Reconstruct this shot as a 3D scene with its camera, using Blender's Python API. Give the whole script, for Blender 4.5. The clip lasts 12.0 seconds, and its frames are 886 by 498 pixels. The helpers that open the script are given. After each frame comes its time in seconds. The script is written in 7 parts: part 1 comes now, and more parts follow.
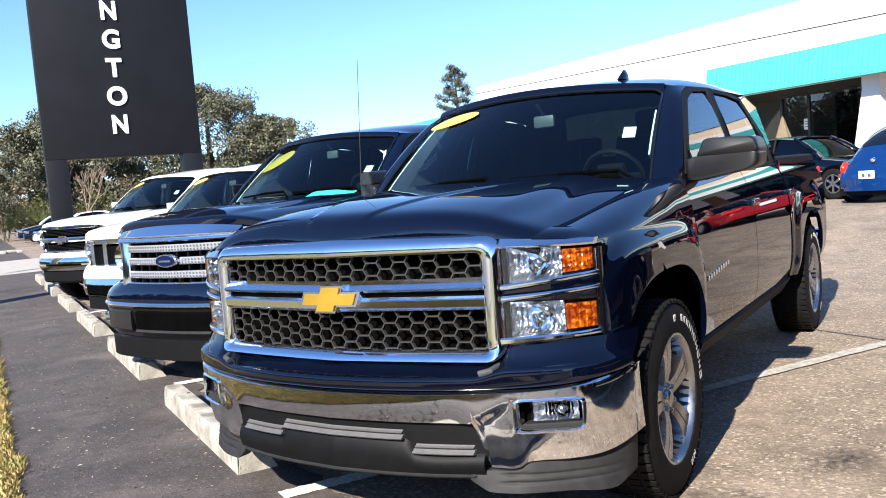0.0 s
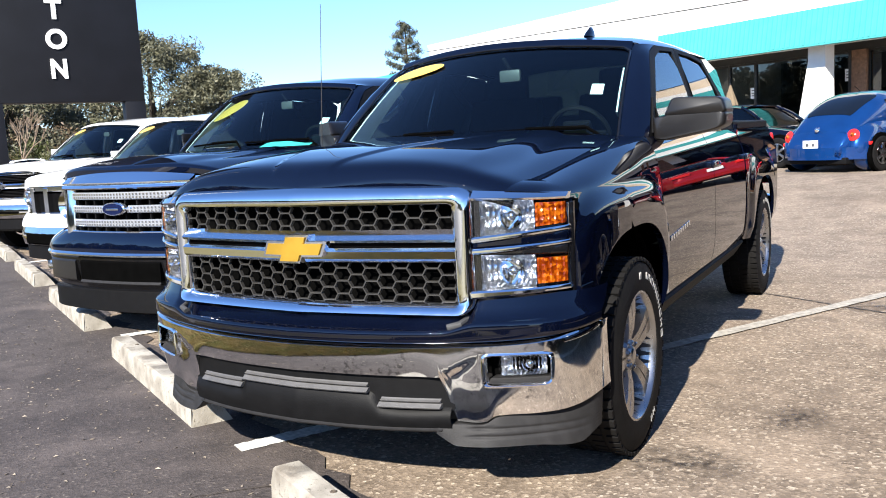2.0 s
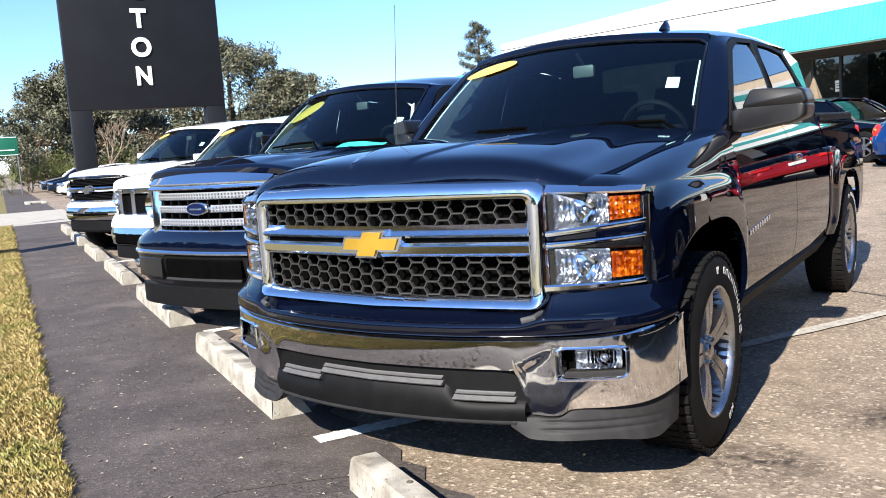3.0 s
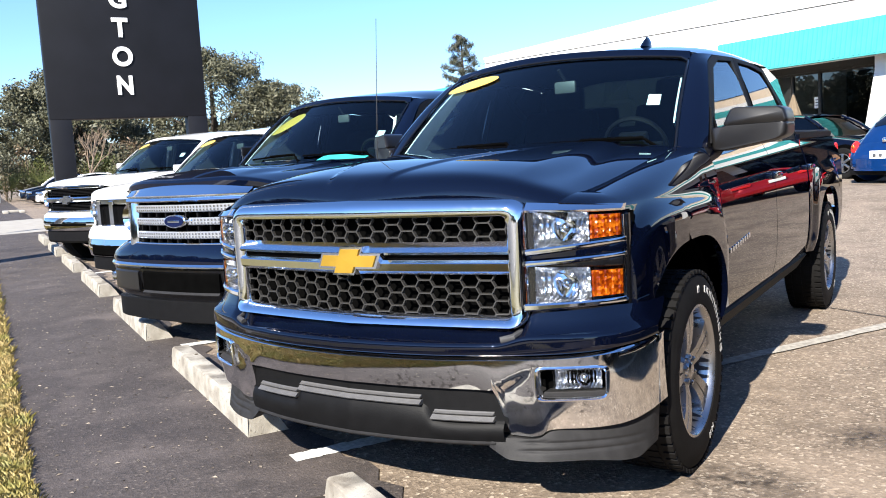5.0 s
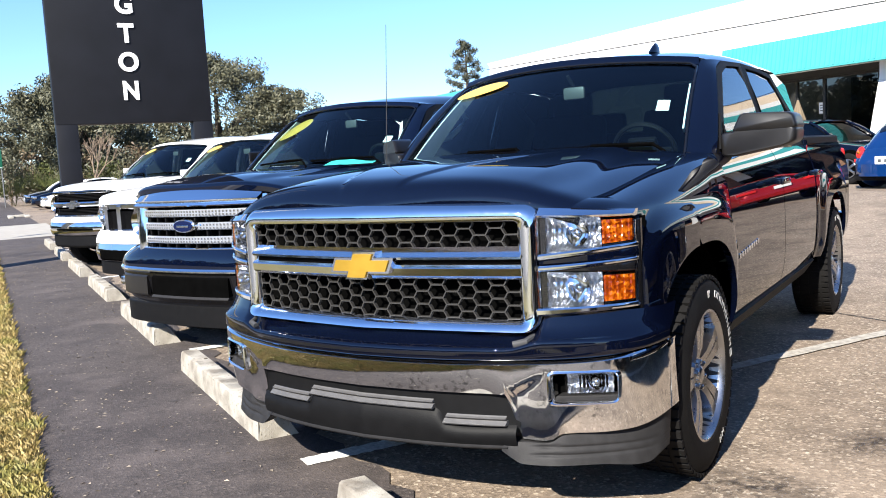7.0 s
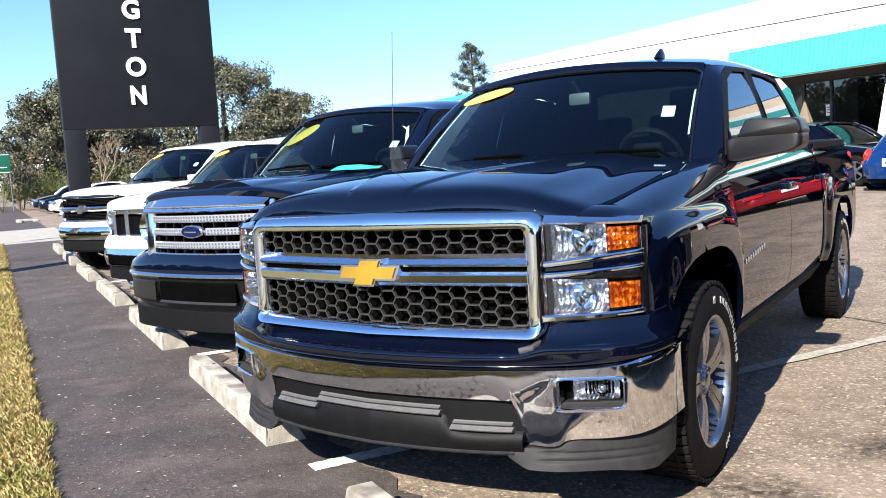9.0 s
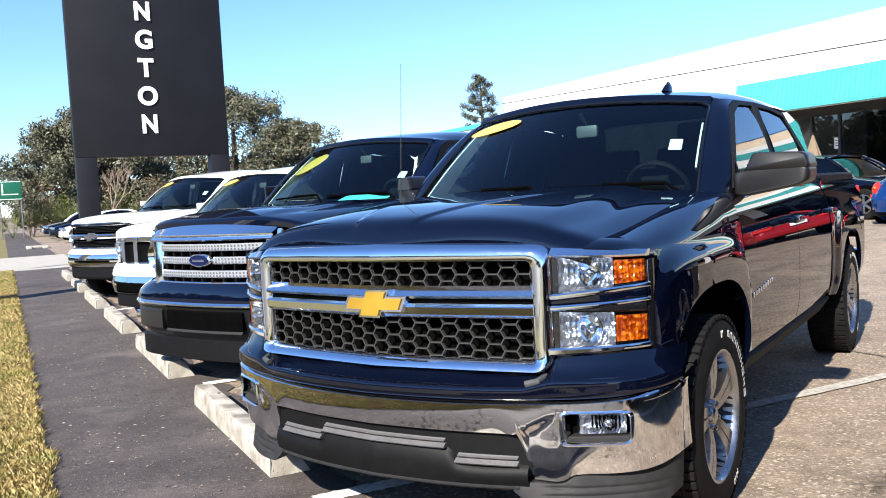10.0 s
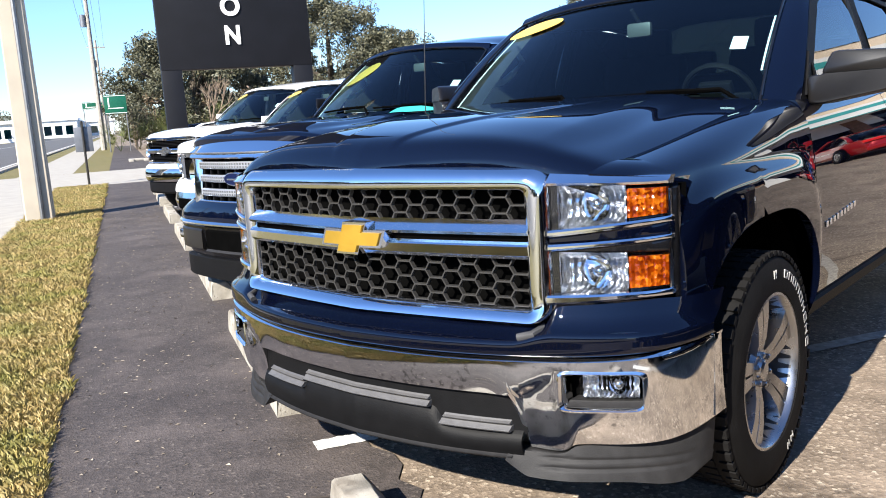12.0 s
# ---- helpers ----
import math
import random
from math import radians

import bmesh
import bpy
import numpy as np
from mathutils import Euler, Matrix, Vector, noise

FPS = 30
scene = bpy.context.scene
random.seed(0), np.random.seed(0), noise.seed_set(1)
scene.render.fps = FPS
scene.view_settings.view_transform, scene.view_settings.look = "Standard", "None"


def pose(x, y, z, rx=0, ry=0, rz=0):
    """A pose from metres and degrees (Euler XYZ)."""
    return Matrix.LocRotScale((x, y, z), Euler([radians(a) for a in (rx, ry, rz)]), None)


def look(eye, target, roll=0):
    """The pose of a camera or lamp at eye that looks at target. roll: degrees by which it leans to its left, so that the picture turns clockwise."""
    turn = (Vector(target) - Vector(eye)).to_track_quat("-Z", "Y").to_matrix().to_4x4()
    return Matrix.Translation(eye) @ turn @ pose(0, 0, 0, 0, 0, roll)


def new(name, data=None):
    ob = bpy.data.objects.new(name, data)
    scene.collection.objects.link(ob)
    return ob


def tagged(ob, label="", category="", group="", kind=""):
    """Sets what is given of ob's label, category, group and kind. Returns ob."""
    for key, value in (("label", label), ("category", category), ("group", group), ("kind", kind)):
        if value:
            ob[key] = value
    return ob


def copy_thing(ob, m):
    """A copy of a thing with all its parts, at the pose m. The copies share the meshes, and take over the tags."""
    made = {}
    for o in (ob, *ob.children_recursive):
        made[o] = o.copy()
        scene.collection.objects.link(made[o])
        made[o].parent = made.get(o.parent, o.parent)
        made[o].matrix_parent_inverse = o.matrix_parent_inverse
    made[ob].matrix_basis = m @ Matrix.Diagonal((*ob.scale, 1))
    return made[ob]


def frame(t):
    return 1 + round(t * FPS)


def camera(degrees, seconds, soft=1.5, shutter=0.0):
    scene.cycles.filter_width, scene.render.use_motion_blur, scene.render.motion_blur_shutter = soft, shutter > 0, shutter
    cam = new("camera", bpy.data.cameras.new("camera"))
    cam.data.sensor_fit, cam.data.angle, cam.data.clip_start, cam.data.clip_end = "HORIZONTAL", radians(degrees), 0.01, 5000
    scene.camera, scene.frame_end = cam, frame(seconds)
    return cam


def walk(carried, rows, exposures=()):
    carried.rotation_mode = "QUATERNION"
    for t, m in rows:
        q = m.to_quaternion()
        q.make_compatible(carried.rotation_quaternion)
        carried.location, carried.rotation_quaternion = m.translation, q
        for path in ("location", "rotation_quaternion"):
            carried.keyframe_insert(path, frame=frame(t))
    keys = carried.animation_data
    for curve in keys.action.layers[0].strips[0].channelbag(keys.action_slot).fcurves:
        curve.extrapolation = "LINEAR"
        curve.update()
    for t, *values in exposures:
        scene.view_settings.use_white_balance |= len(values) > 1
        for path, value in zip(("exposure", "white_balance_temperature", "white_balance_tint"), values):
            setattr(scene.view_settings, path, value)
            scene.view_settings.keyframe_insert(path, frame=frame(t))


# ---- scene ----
cam = camera(54.55, 12.0, soft=1.0)
# seconds, eye (x, y, z), yaw to the left of +y, pitch up, roll
ROWS = [
    (0.0, 2.079, -2.439, 1.345, 31.95, -4.30, -4.71),
    (0.5, 2.050, -2.446, 1.340, 34.43, -4.14, -4.06),
    (1.0, 2.028, -2.423, 1.341, 33.03, -5.13, -4.08),
    (1.5, 1.999, -2.420, 1.325, 29.69, -5.03, -4.01),
    (2.0, 1.970, -2.433, 1.315, 28.45, -7.20, -2.97),
    (2.5, 1.975, -2.458, 1.316, 29.38, -6.19, -3.02),
    (3.0, 1.985, -2.464, 1.299, 33.38, -6.90, -3.81),
    (3.2, 1.990, -2.444, 1.312, 31.50, -7.48, -3.10),
    (4.8, 1.979, -2.426, 1.326, 32.16, -7.31, -3.62),
    (5.0, 1.975, -2.424, 1.314, 32.15, -6.19, -3.29),
    (5.5, 1.963, -2.439, 1.319, 29.87, -6.52, -3.91),
    (6.0, 1.971, -2.464, 1.322, 31.03, -7.58, -2.41),
    (6.5, 1.975, -2.450, 1.308, 31.27, -6.82, -3.25),
    (7.0, 1.957, -2.457, 1.317, 32.35, -5.84, -3.25),
    (9.0, 1.968, -2.471, 1.335, 32.78, -5.64, -3.44),
    (9.5, 1.971, -2.474, 1.337, 33.02, -5.49, -3.36),
    (10.0, 1.972, -2.467, 1.342, 33.19, -3.64, -3.01),
    (10.5, 1.978, -2.441, 1.328, 31.79, -5.55, -2.03),
    (11.0, 2.006, -2.303, 1.339, 32.99, -8.14, -4.83),
    (11.5, 2.074, -2.111, 1.378, 39.27, -7.66, -4.64),
    (12.0, 1.989, -1.845, 1.338, 40.27, -9.25, -3.78),
]


def gaze(x, y, z, yaw, pitch, roll):
    a, b = radians(yaw), radians(pitch)
    ahead = Vector((-math.sin(a) * math.cos(b), math.cos(a) * math.cos(b), math.sin(b)))
    return look((x, y, z), Vector((x, y, z)) + ahead, roll)


walk(cam, [(t, gaze(*row)) for t, *row in ROWS], exposures=[(0.0, 1.47), (12.0, 1.47)])

# ---- light ----
SUN_WAY = Vector((-0.11, 1.45, -1.0)).normalized()  # the way the sunlight travels
SUN_EL = math.asin(-SUN_WAY.z)
world = bpy.data.worlds.new("sky")
scene.world = world
world.use_nodes = True
wn, wl = world.node_tree.nodes, world.node_tree.links
sky = wn.new("ShaderNodeTexSky")
sky.sky_type = "NISHITA"
sky.sun_disc = False
sky.sun_elevation = SUN_EL
sky.sun_rotation = math.pi
sky.air_density, sky.dust_density, sky.ozone_density = 1.0, 0.1, 8.0
wn["Background"].inputs["Strength"].default_value = 0.090
tint = wn.new("ShaderNodeMix")  # the clear cyan cast of the day
tint.data_type, tint.blend_type = "RGBA", "MULTIPLY"
tint.inputs[0].default_value, tint.inputs[7].default_value = 1.0, (1.02, 1.03, 1.10, 1)
wl.new(sky.outputs["Color"], tint.inputs[6])
wl.new(tint.outputs[2], wn["Background"].inputs["Color"])
sun_data = bpy.data.lights.new("sun", "SUN")
sun_data.energy, sun_data.angle, sun_data.color = 5.0, radians(0.6), (1.0, 0.94, 0.84)
sun = new("sun", sun_data)
sun.matrix_world = look((0, 0, 30), Vector((0, 0, 30)) + SUN_WAY)

# ---- materials ----


def material(name):
    m = bpy.data.materials.new(name)
    m.use_nodes = True
    nt = m.node_tree
    return m, nt, nt.nodes["Principled BSDF"]


def rough_noise(nt, scale, detail=4.0, coord="Object", stretch=None):
    tc = nt.nodes.new("ShaderNodeTexCoord")
    n = nt.nodes.new("ShaderNodeTexNoise")
    n.inputs["Scale"].default_value, n.inputs["Detail"].default_value = scale, detail
    src = tc.outputs[coord]
    if stretch:
        mp = nt.nodes.new("ShaderNodeMapping")
        mp.inputs["Scale"].default_value = stretch
        nt.links.new(src, mp.inputs["Vector"])
        src = mp.outputs["Vector"]
    nt.links.new(src, n.inputs["Vector"])
    return n.outputs["Fac"]


def ramp(nt, fac, stops):
    r = nt.nodes.new("ShaderNodeValToRGB")
    el = r.color_ramp.elements
    while len(el) < len(stops):
        el.new(0.5)
    for e, (p, c) in zip(el, stops):
        e.position, e.color = p, (*c, 1)
    nt.links.new(fac, r.inputs["Fac"])
    return r.outputs["Color"]


def mixed(nt, fac, a, b, kind="MIX"):
    n = nt.nodes.new("ShaderNodeMix")
    n.data_type, n.blend_type = "RGBA", kind
    for sock, v in ((n.inputs[0], fac), (n.inputs[6], a), (n.inputs[7], b)):
        if hasattr(v, "links"):
            nt.links.new(v, sock)
        elif isinstance(v, tuple):
            sock.default_value = (*v, 1)
        else:
            sock.default_value = v
    return n.outputs[2]


def bump(nt, bsdf, height, strength=0.3, distance=0.01):
    b = nt.nodes.new("ShaderNodeBump")
    b.inputs["Strength"].default_value, b.inputs["Distance"].default_value = strength, distance
    nt.links.new(height, b.inputs["Height"])
    nt.links.new(b.outputs["Normal"], bsdf.inputs["Normal"])


def plain(name, color, rough=0.5, metal=0.0, vary=0.12, scale=9.0, bumpy=0.0, coord="Object", shine=0.5):
    m, nt, b = material(name)
    lo, hi = tuple(c * (1 - vary) for c in color), tuple(min(1, c * (1 + vary)) for c in color)
    fac = rough_noise(nt, scale, coord=coord)
    nt.links.new(ramp(nt, fac, [(0.3, lo), (0.7, hi)]), b.inputs["Base Color"])
    b.inputs["Roughness"].default_value, b.inputs["Metallic"].default_value = rough, metal
    b.inputs["Specular IOR Level"].default_value = shine
    if bumpy:
        bump(nt, b, rough_noise(nt, scale * 12, coord=coord), bumpy, 0.004)
    return m


def paint(name, color, metal=0.0, rough=0.35, coat=1.5, shine=0.08):
    """Car paint: a pigmented base under clear coat, with a little road dust low down in it."""
    m, nt, b = material(name)
    n = rough_noise(nt, 3.0, 5)
    nt.links.new(ramp(nt, n, [(0.3, tuple(c * 0.9 for c in color)), (0.75, tuple(min(1, c * 1.15) for c in color))]), b.inputs["Base Color"])
    b.inputs["Metallic"].default_value, b.inputs["Roughness"].default_value = metal, rough
    b.inputs["Specular IOR Level"].default_value = shine
    b.inputs["Coat Weight"].default_value, b.inputs["Coat Roughness"].default_value = 1.0, 0.012
    b.inputs["Coat IOR"].default_value = coat
    return m


def glass(name, tint, ior=1.5, rough=0.0):
    m, nt, b = material(name)
    nt.nodes.remove(b)
    tr, gl = nt.nodes.new("ShaderNodeBsdfTransparent"), nt.nodes.new("ShaderNodeBsdfGlossy")
    fr, mx = nt.nodes.new("ShaderNodeFresnel"), nt.nodes.new("ShaderNodeMixShader")
    tr.inputs["Color"].default_value = (*tint, 1)
    gl.inputs["Roughness"].default_value = rough
    fr.inputs["IOR"].default_value = ior
    nt.links.new(fr.outputs[0], mx.inputs[0])
    nt.links.new(tr.outputs[0], mx.inputs[1])
    nt.links.new(gl.outputs[0], mx.inputs[2])
    nt.links.new(mx.outputs[0], nt.nodes["Material Output"].inputs["Surface"])
    return m


def chrome_mat(name, color=(0.82, 0.83, 0.85), rough=0.06, spots=0.0):
    m, nt, b = material(name)
    b.inputs["Base Color"].default_value = (*color, 1)
    b.inputs["Metallic"].default_value = 1.0
    n = rough_noise(nt, 30, 6)
    mr = nt.nodes.new("ShaderNodeMapRange")
    mr.inputs["From Min"].default_value, mr.inputs["From Max"].default_value = 0.35, 0.75
    mr.inputs["To Min"].default_value, mr.inputs["To Max"].default_value = rough, rough + 0.07
    nt.links.new(n, mr.inputs["Value"])
    nt.links.new(mr.outputs[0], b.inputs["Roughness"])
    if spots:
        s = rough_noise(nt, 55, 8)
        big = rough_noise(nt, 5, 3)
        mu = nt.nodes.new("ShaderNodeMath")
        mu.operation = "MULTIPLY"
        nt.links.new(s, mu.inputs[0])
        nt.links.new(big, mu.inputs[1])
        nt.links.new(ramp(nt, mu.outputs[0], [(0.33, color), (0.42, tuple(c * spots for c in color))]), b.inputs["Base Color"])
    return m


def aggregate(name, lo, hi, speck, stain, scale=1.0, coord="Object", rare=0.92, dust=0.0):
    """Worn asphalt: stones of many tones in a dark binder, pale specks, and large stains."""
    m, nt, b = material(name)
    fine = rough_noise(nt, 240 * scale, 3, coord)
    mid = rough_noise(nt, 9 * scale, 6, coord)
    big = rough_noise(nt, 0.7 * scale, 5, coord)
    tc = nt.nodes.new("ShaderNodeTexCoord")
    vo = nt.nodes.new("ShaderNodeTexVoronoi")
    vo.inputs["Scale"].default_value = 95 * scale
    nt.links.new(tc.outputs[coord], vo.inputs["Vector"])
    pick = nt.nodes.new("ShaderNodeSeparateColor")
    nt.links.new(vo.outputs["Color"], pick.inputs[0])
    mean = tuple((p + q) / 2 for p, q in zip(lo, hi))
    c = ramp(nt, pick.outputs[0], [(0.0, lo), (0.45, mean), (0.80, hi), (rare, tuple(x * 1.2 for x in hi)), (1.0, speck)])
    c = mixed(nt, ramp(nt, fine, [(0.35, (0, 0, 0)), (0.7, (0.5, 0.5, 0.5))]), c, lo)
    c = mixed(nt, ramp(nt, mid, [(0.40, (0, 0, 0)), (0.75, (0.45, 0.45, 0.45))]), c, tuple(x * 1.2 for x in hi))
    c = mixed(nt, ramp(nt, big, [(0.50, (0, 0, 0)), (0.72, (1, 1, 1))]), c, mixed(nt, 1.0, c, stain, "MULTIPLY"))
    if dust:
        c = mixed(nt, ramp(nt, rough_noise(nt, 1.9 * scale, 7, coord), [(0.50, (0, 0, 0)), (0.74, (dust, dust, dust))]), c, tuple(x * 1.7 for x in hi))
        c = mixed(nt, ramp(nt, rough_noise(nt, 4.5 * scale, 8, coord), [(0.56, (0, 0, 0)), (0.66, (0.6, 0.6, 0.6))]), c, lo)
    nt.links.new(c, b.inputs["Base Color"])
    b.inputs["Roughness"].default_value = 0.85
    bump(nt, b, mixed(nt, 0.5, fine, vo.outputs["Distance"]), 0.6, 0.008)
    return m


def amber_mat():
    """Moulded amber plastic: small facets, with uneven glints put into their colour."""
    m, nt, b = material("amber_lens")
    cells, big = nt.nodes.new("ShaderNodeTexVoronoi"), rough_noise(nt, 26, 4)
    cells.inputs["Scale"].default_value = 95
    co = nt.nodes.new("ShaderNodeTexCoord")
    nt.links.new(co.outputs["Object"], cells.inputs["Vector"])
    fac = mixed(nt, 0.55, cells.outputs["Color"], big)
    nt.links.new(ramp(nt, fac, [(0.30, (0.075, 0.008, 0.001)), (0.50, (0.21, 0.030, 0.001)), (0.68, (0.46, 0.125, 0.006))]), b.inputs["Base Color"])
    b.inputs["Roughness"].default_value = 0.12
    bump(nt, b, cells.outputs["Distance"], 0.5, 0.003)
    return m


M = {}
M["lot"] = aggregate("lot_asphalt", (0.109, 0.0821, 0.0596), (0.261, 0.204, 0.152), (0.535, 0.462, 0.365), (0.60, 0.57, 0.55), 0.75, "Object", 0.88, 0.35)
M["walk"] = aggregate("walk_asphalt", (0.0289, 0.0233, 0.0217), (0.0749, 0.061, 0.0558), (0.176, 0.15, 0.129), (0.55, 0.53, 0.55), 0.9, "Object", 0.96, 0.55)
M["road"] = aggregate("road_asphalt", (0.0608, 0.0608, 0.0608), (0.103, 0.1, 0.0973), (0.213, 0.201, 0.182), (0.8, 0.8, 0.8), 0.4)
M["pole_concrete"] = plain("tan_concrete", (0.401, 0.353, 0.28), 0.85, 0, 0.08, 2, 0.3)
M["concrete"] = plain("pale_concrete", (0.34, 0.316, 0.274), 0.85, 0, 0.10, 3, 0.3)
M["white_line"] = plain("worn_white_paint", (0.62, 0.61, 0.58), 0.7, 0, 0.25, 40, 0.3)
M["faint_line"] = plain("faded_white_paint", (0.34, 0.315, 0.275), 0.8, 0, 0.3, 30, 0.3)
M["black_paint"] = paint("blue_black_paint", (0.0010, 0.0018, 0.0066), 0.0, 0.5, 1.58, 0.0)
M["navy_paint"] = paint("navy_paint", (0.0011, 0.0024, 0.0092), 0.0, 0.5, 1.58, 0.0)
M["white_paint"] = paint("white_car_paint", (0.78, 0.78, 0.76))
M["maroon_paint"] = paint("red_car_paint", (0.255, 0.0073, 0.00973), 0.1)
M["hatch_paint"] = paint("bright_blue_paint", (0.004, 0.036, 0.150), 0.45, 0.3)
M["silver_paint"] = paint("silver_paint", (0.45, 0.46, 0.48), 0.7)
M["chrome"] = chrome_mat("chrome")
M["bumper_chrome"] = chrome_mat("bumper_chrome", (0.80, 0.80, 0.80), 0.035, 0.45)
M["alloy"] = chrome_mat("machined_alloy", (0.401, 0.401, 0.407), 0.26)
M["dark_alloy"] = plain("grey_alloy", (0.05, 0.05, 0.052), 0.6, 0.3, 0.2, 20)
M["gold"] = plain("gold_emblem", (0.45, 0.274, 0.0365), 0.3, 0.5, 0.10)
M["black_plastic"] = plain("black_plastic", (0.00486, 0.00486, 0.00547), 0.62, 0, 0.2, 30, 0.15, shine=0.10)
M["gloss_black"] = plain("gloss_black_trim", (0.006, 0.006, 0.007), 0.08, 0, 0.2)
M["grille_plastic"] = plain("grille_plastic", (0.036, 0.0345, 0.033), 0.40, 0.2, 0.12, 20)
M["grey_plastic"] = plain("grey_plastic", (0.0185, 0.0180, 0.0185), 0.6, 0, 0.2, 25, 0.2, shine=0.2)
M["satin_grey"] = plain("satin_grey_plastic", (0.082, 0.080, 0.080), 0.45, 0, 0.12, 30, 0.1)
# near-black that stands in for shade in openings and recesses; wipers share it
M["dark"] = plain("shade_black", (0.002, 0.002, 0.002), 0.95, 0, 0.2, shine=0.0)
M["valance"] = plain("valance_plastic", (0.0042, 0.0042, 0.0046), 0.55, 0, 0.2, 25, 0.2, shine=0.14)
M["rubber"] = plain("tyre_rubber", (0.0064, 0.00608, 0.00608), 0.8, 0, 0.3, 15, 0.3, shine=0.15)
M["tyre_white"] = plain("tyre_lettering", (0.304, 0.298, 0.286), 0.7, 0, 0.1)
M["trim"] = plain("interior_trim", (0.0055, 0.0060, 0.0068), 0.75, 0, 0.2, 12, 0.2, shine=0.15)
M["mirror_cap"] = plain("satin_black_cap", (0.0075, 0.0068, 0.0068), 0.36, 0, 0.15, 20, 0.05, shine=0.5)
M["mirror_back"] = plain("mirror_back", (0.055, 0.06, 0.06), 0.5, 0, 0.08, 15, 0.1)
M["cream"] = plain("cream_stucco", (0.74, 0.60, 0.44), 0.85, 0, 0.06, 2, 0.2)
M["trim_and_glint"] = plain("pale_trim_and_glint", (0.80, 0.82, 0.80), 0.6, 0, 0.08, 15, 0.1)
M["seat"] = plain("seat_cloth", (0.013, 0.0135, 0.014), 0.9, 0, 0.2, 40, 0.3, shine=0.1)
M["windshield"] = glass("windshield_glass", (0.66, 0.87, 0.90), 1.58)
M["tinted"] = glass("tinted_glass", (0.05, 0.22, 0.24), 1.6)
M["car_glass"] = plain("dark_car_glass", (0.004, 0.006, 0.010), 0.03, 0, 0.1, 5)
M["rear_glass"] = glass("rear_glass", (0.004, 0.006, 0.006), 1.18)
M["side_glass"] = glass("side_glass", (0.78, 0.88, 0.88), 1.6)
M["lens"] = glass("clear_lens", (0.93, 0.95, 0.97), 1.4)
M["shop_glass"] = glass("shop_glass", (0.35, 0.38, 0.38), 1.5)
M["reflector"] = plain("lamp_reflector", (0.72, 0.74, 0.78), 0.22, 1.0, 0.10, 40)
M["satin"] = plain("satin_chrome", (0.42, 0.44, 0.48), 0.28, 0.6, 0.06, 40)
M["amber"] = amber_mat()
M["red_lens"] = plain("red_lens", (0.62, 0.02, 0.02), 0.12, 0, 0.15, 40)
M["yellow"] = plain("yellow_sticker", (0.60, 0.40, 0.085), 0.5, 0, 0.05)
M["paper"] = plain("white_paper", (0.78, 0.78, 0.76), 0.6, 0, 0.04)
M["teal_paper"] = plain("teal_card", (0.10, 0.62, 0.55), 0.6, 0, 0.06)
M["oval_blue"] = plain("blue_enamel", (0.0025, 0.007, 0.040), 0.2, 0.1, 0.05)
M["sign_black"] = plain("sign_panel_charcoal", (0.00512, 0.00544, 0.008), 0.55, 0, 0.2, 2, 0.1, shine=0.25)
M["sign_white"] = plain("sign_letter_white", (0.85, 0.85, 0.85), 0.5, 0, 0.03)
M["teal"] = plain("teal_metal", (0.055, 0.34, 0.34), 0.45, 0, 0.08, 3)
M["stucco"] = plain("white_stucco", (0.80, 0.80, 0.78), 0.85, 0, 0.05, 2, 0.2)
M["brick"] = plain("brown_brick", (0.22, 0.12, 0.07), 0.85, 0, 0.3, 14, 0.4)
M["frame_dark"] = plain("bronze_frame", (0.03, 0.028, 0.025), 0.4, 0.4, 0.1)
M["green_sign"] = plain("green_sign", (0.00365, 0.0912, 0.0486), 0.4, 0, 0.06)
M["wood_pole"] = plain("weathered_pole", (0.304, 0.28, 0.243), 0.9, 0, 0.2, 5, 0.4)
M["bark"] = plain("bark", (0.073, 0.0578, 0.0426), 0.95, 0, 0.3, 12, 0.6)
M["steel"] = plain("galvanised_steel", (0.195, 0.201, 0.207), 0.45, 0.8, 0.12)
M["sign_back"] = plain("sign_back_grey", (0.16, 0.17, 0.19), 0.5, 0.5, 0.1)


def leaf_mat(name, lo, hi):
    m, nt, b = material(name)
    g = nt.nodes.new("ShaderNodeNewGeometry")
    nt.links.new(ramp(nt, g.outputs["Random Per Island"], [(0.0, lo), (0.55, tuple((a + c) / 2 for a, c in zip(lo, hi))), (1.0, hi)]), b.inputs["Base Color"])
    b.inputs["Roughness"].default_value = 0.6
    return m


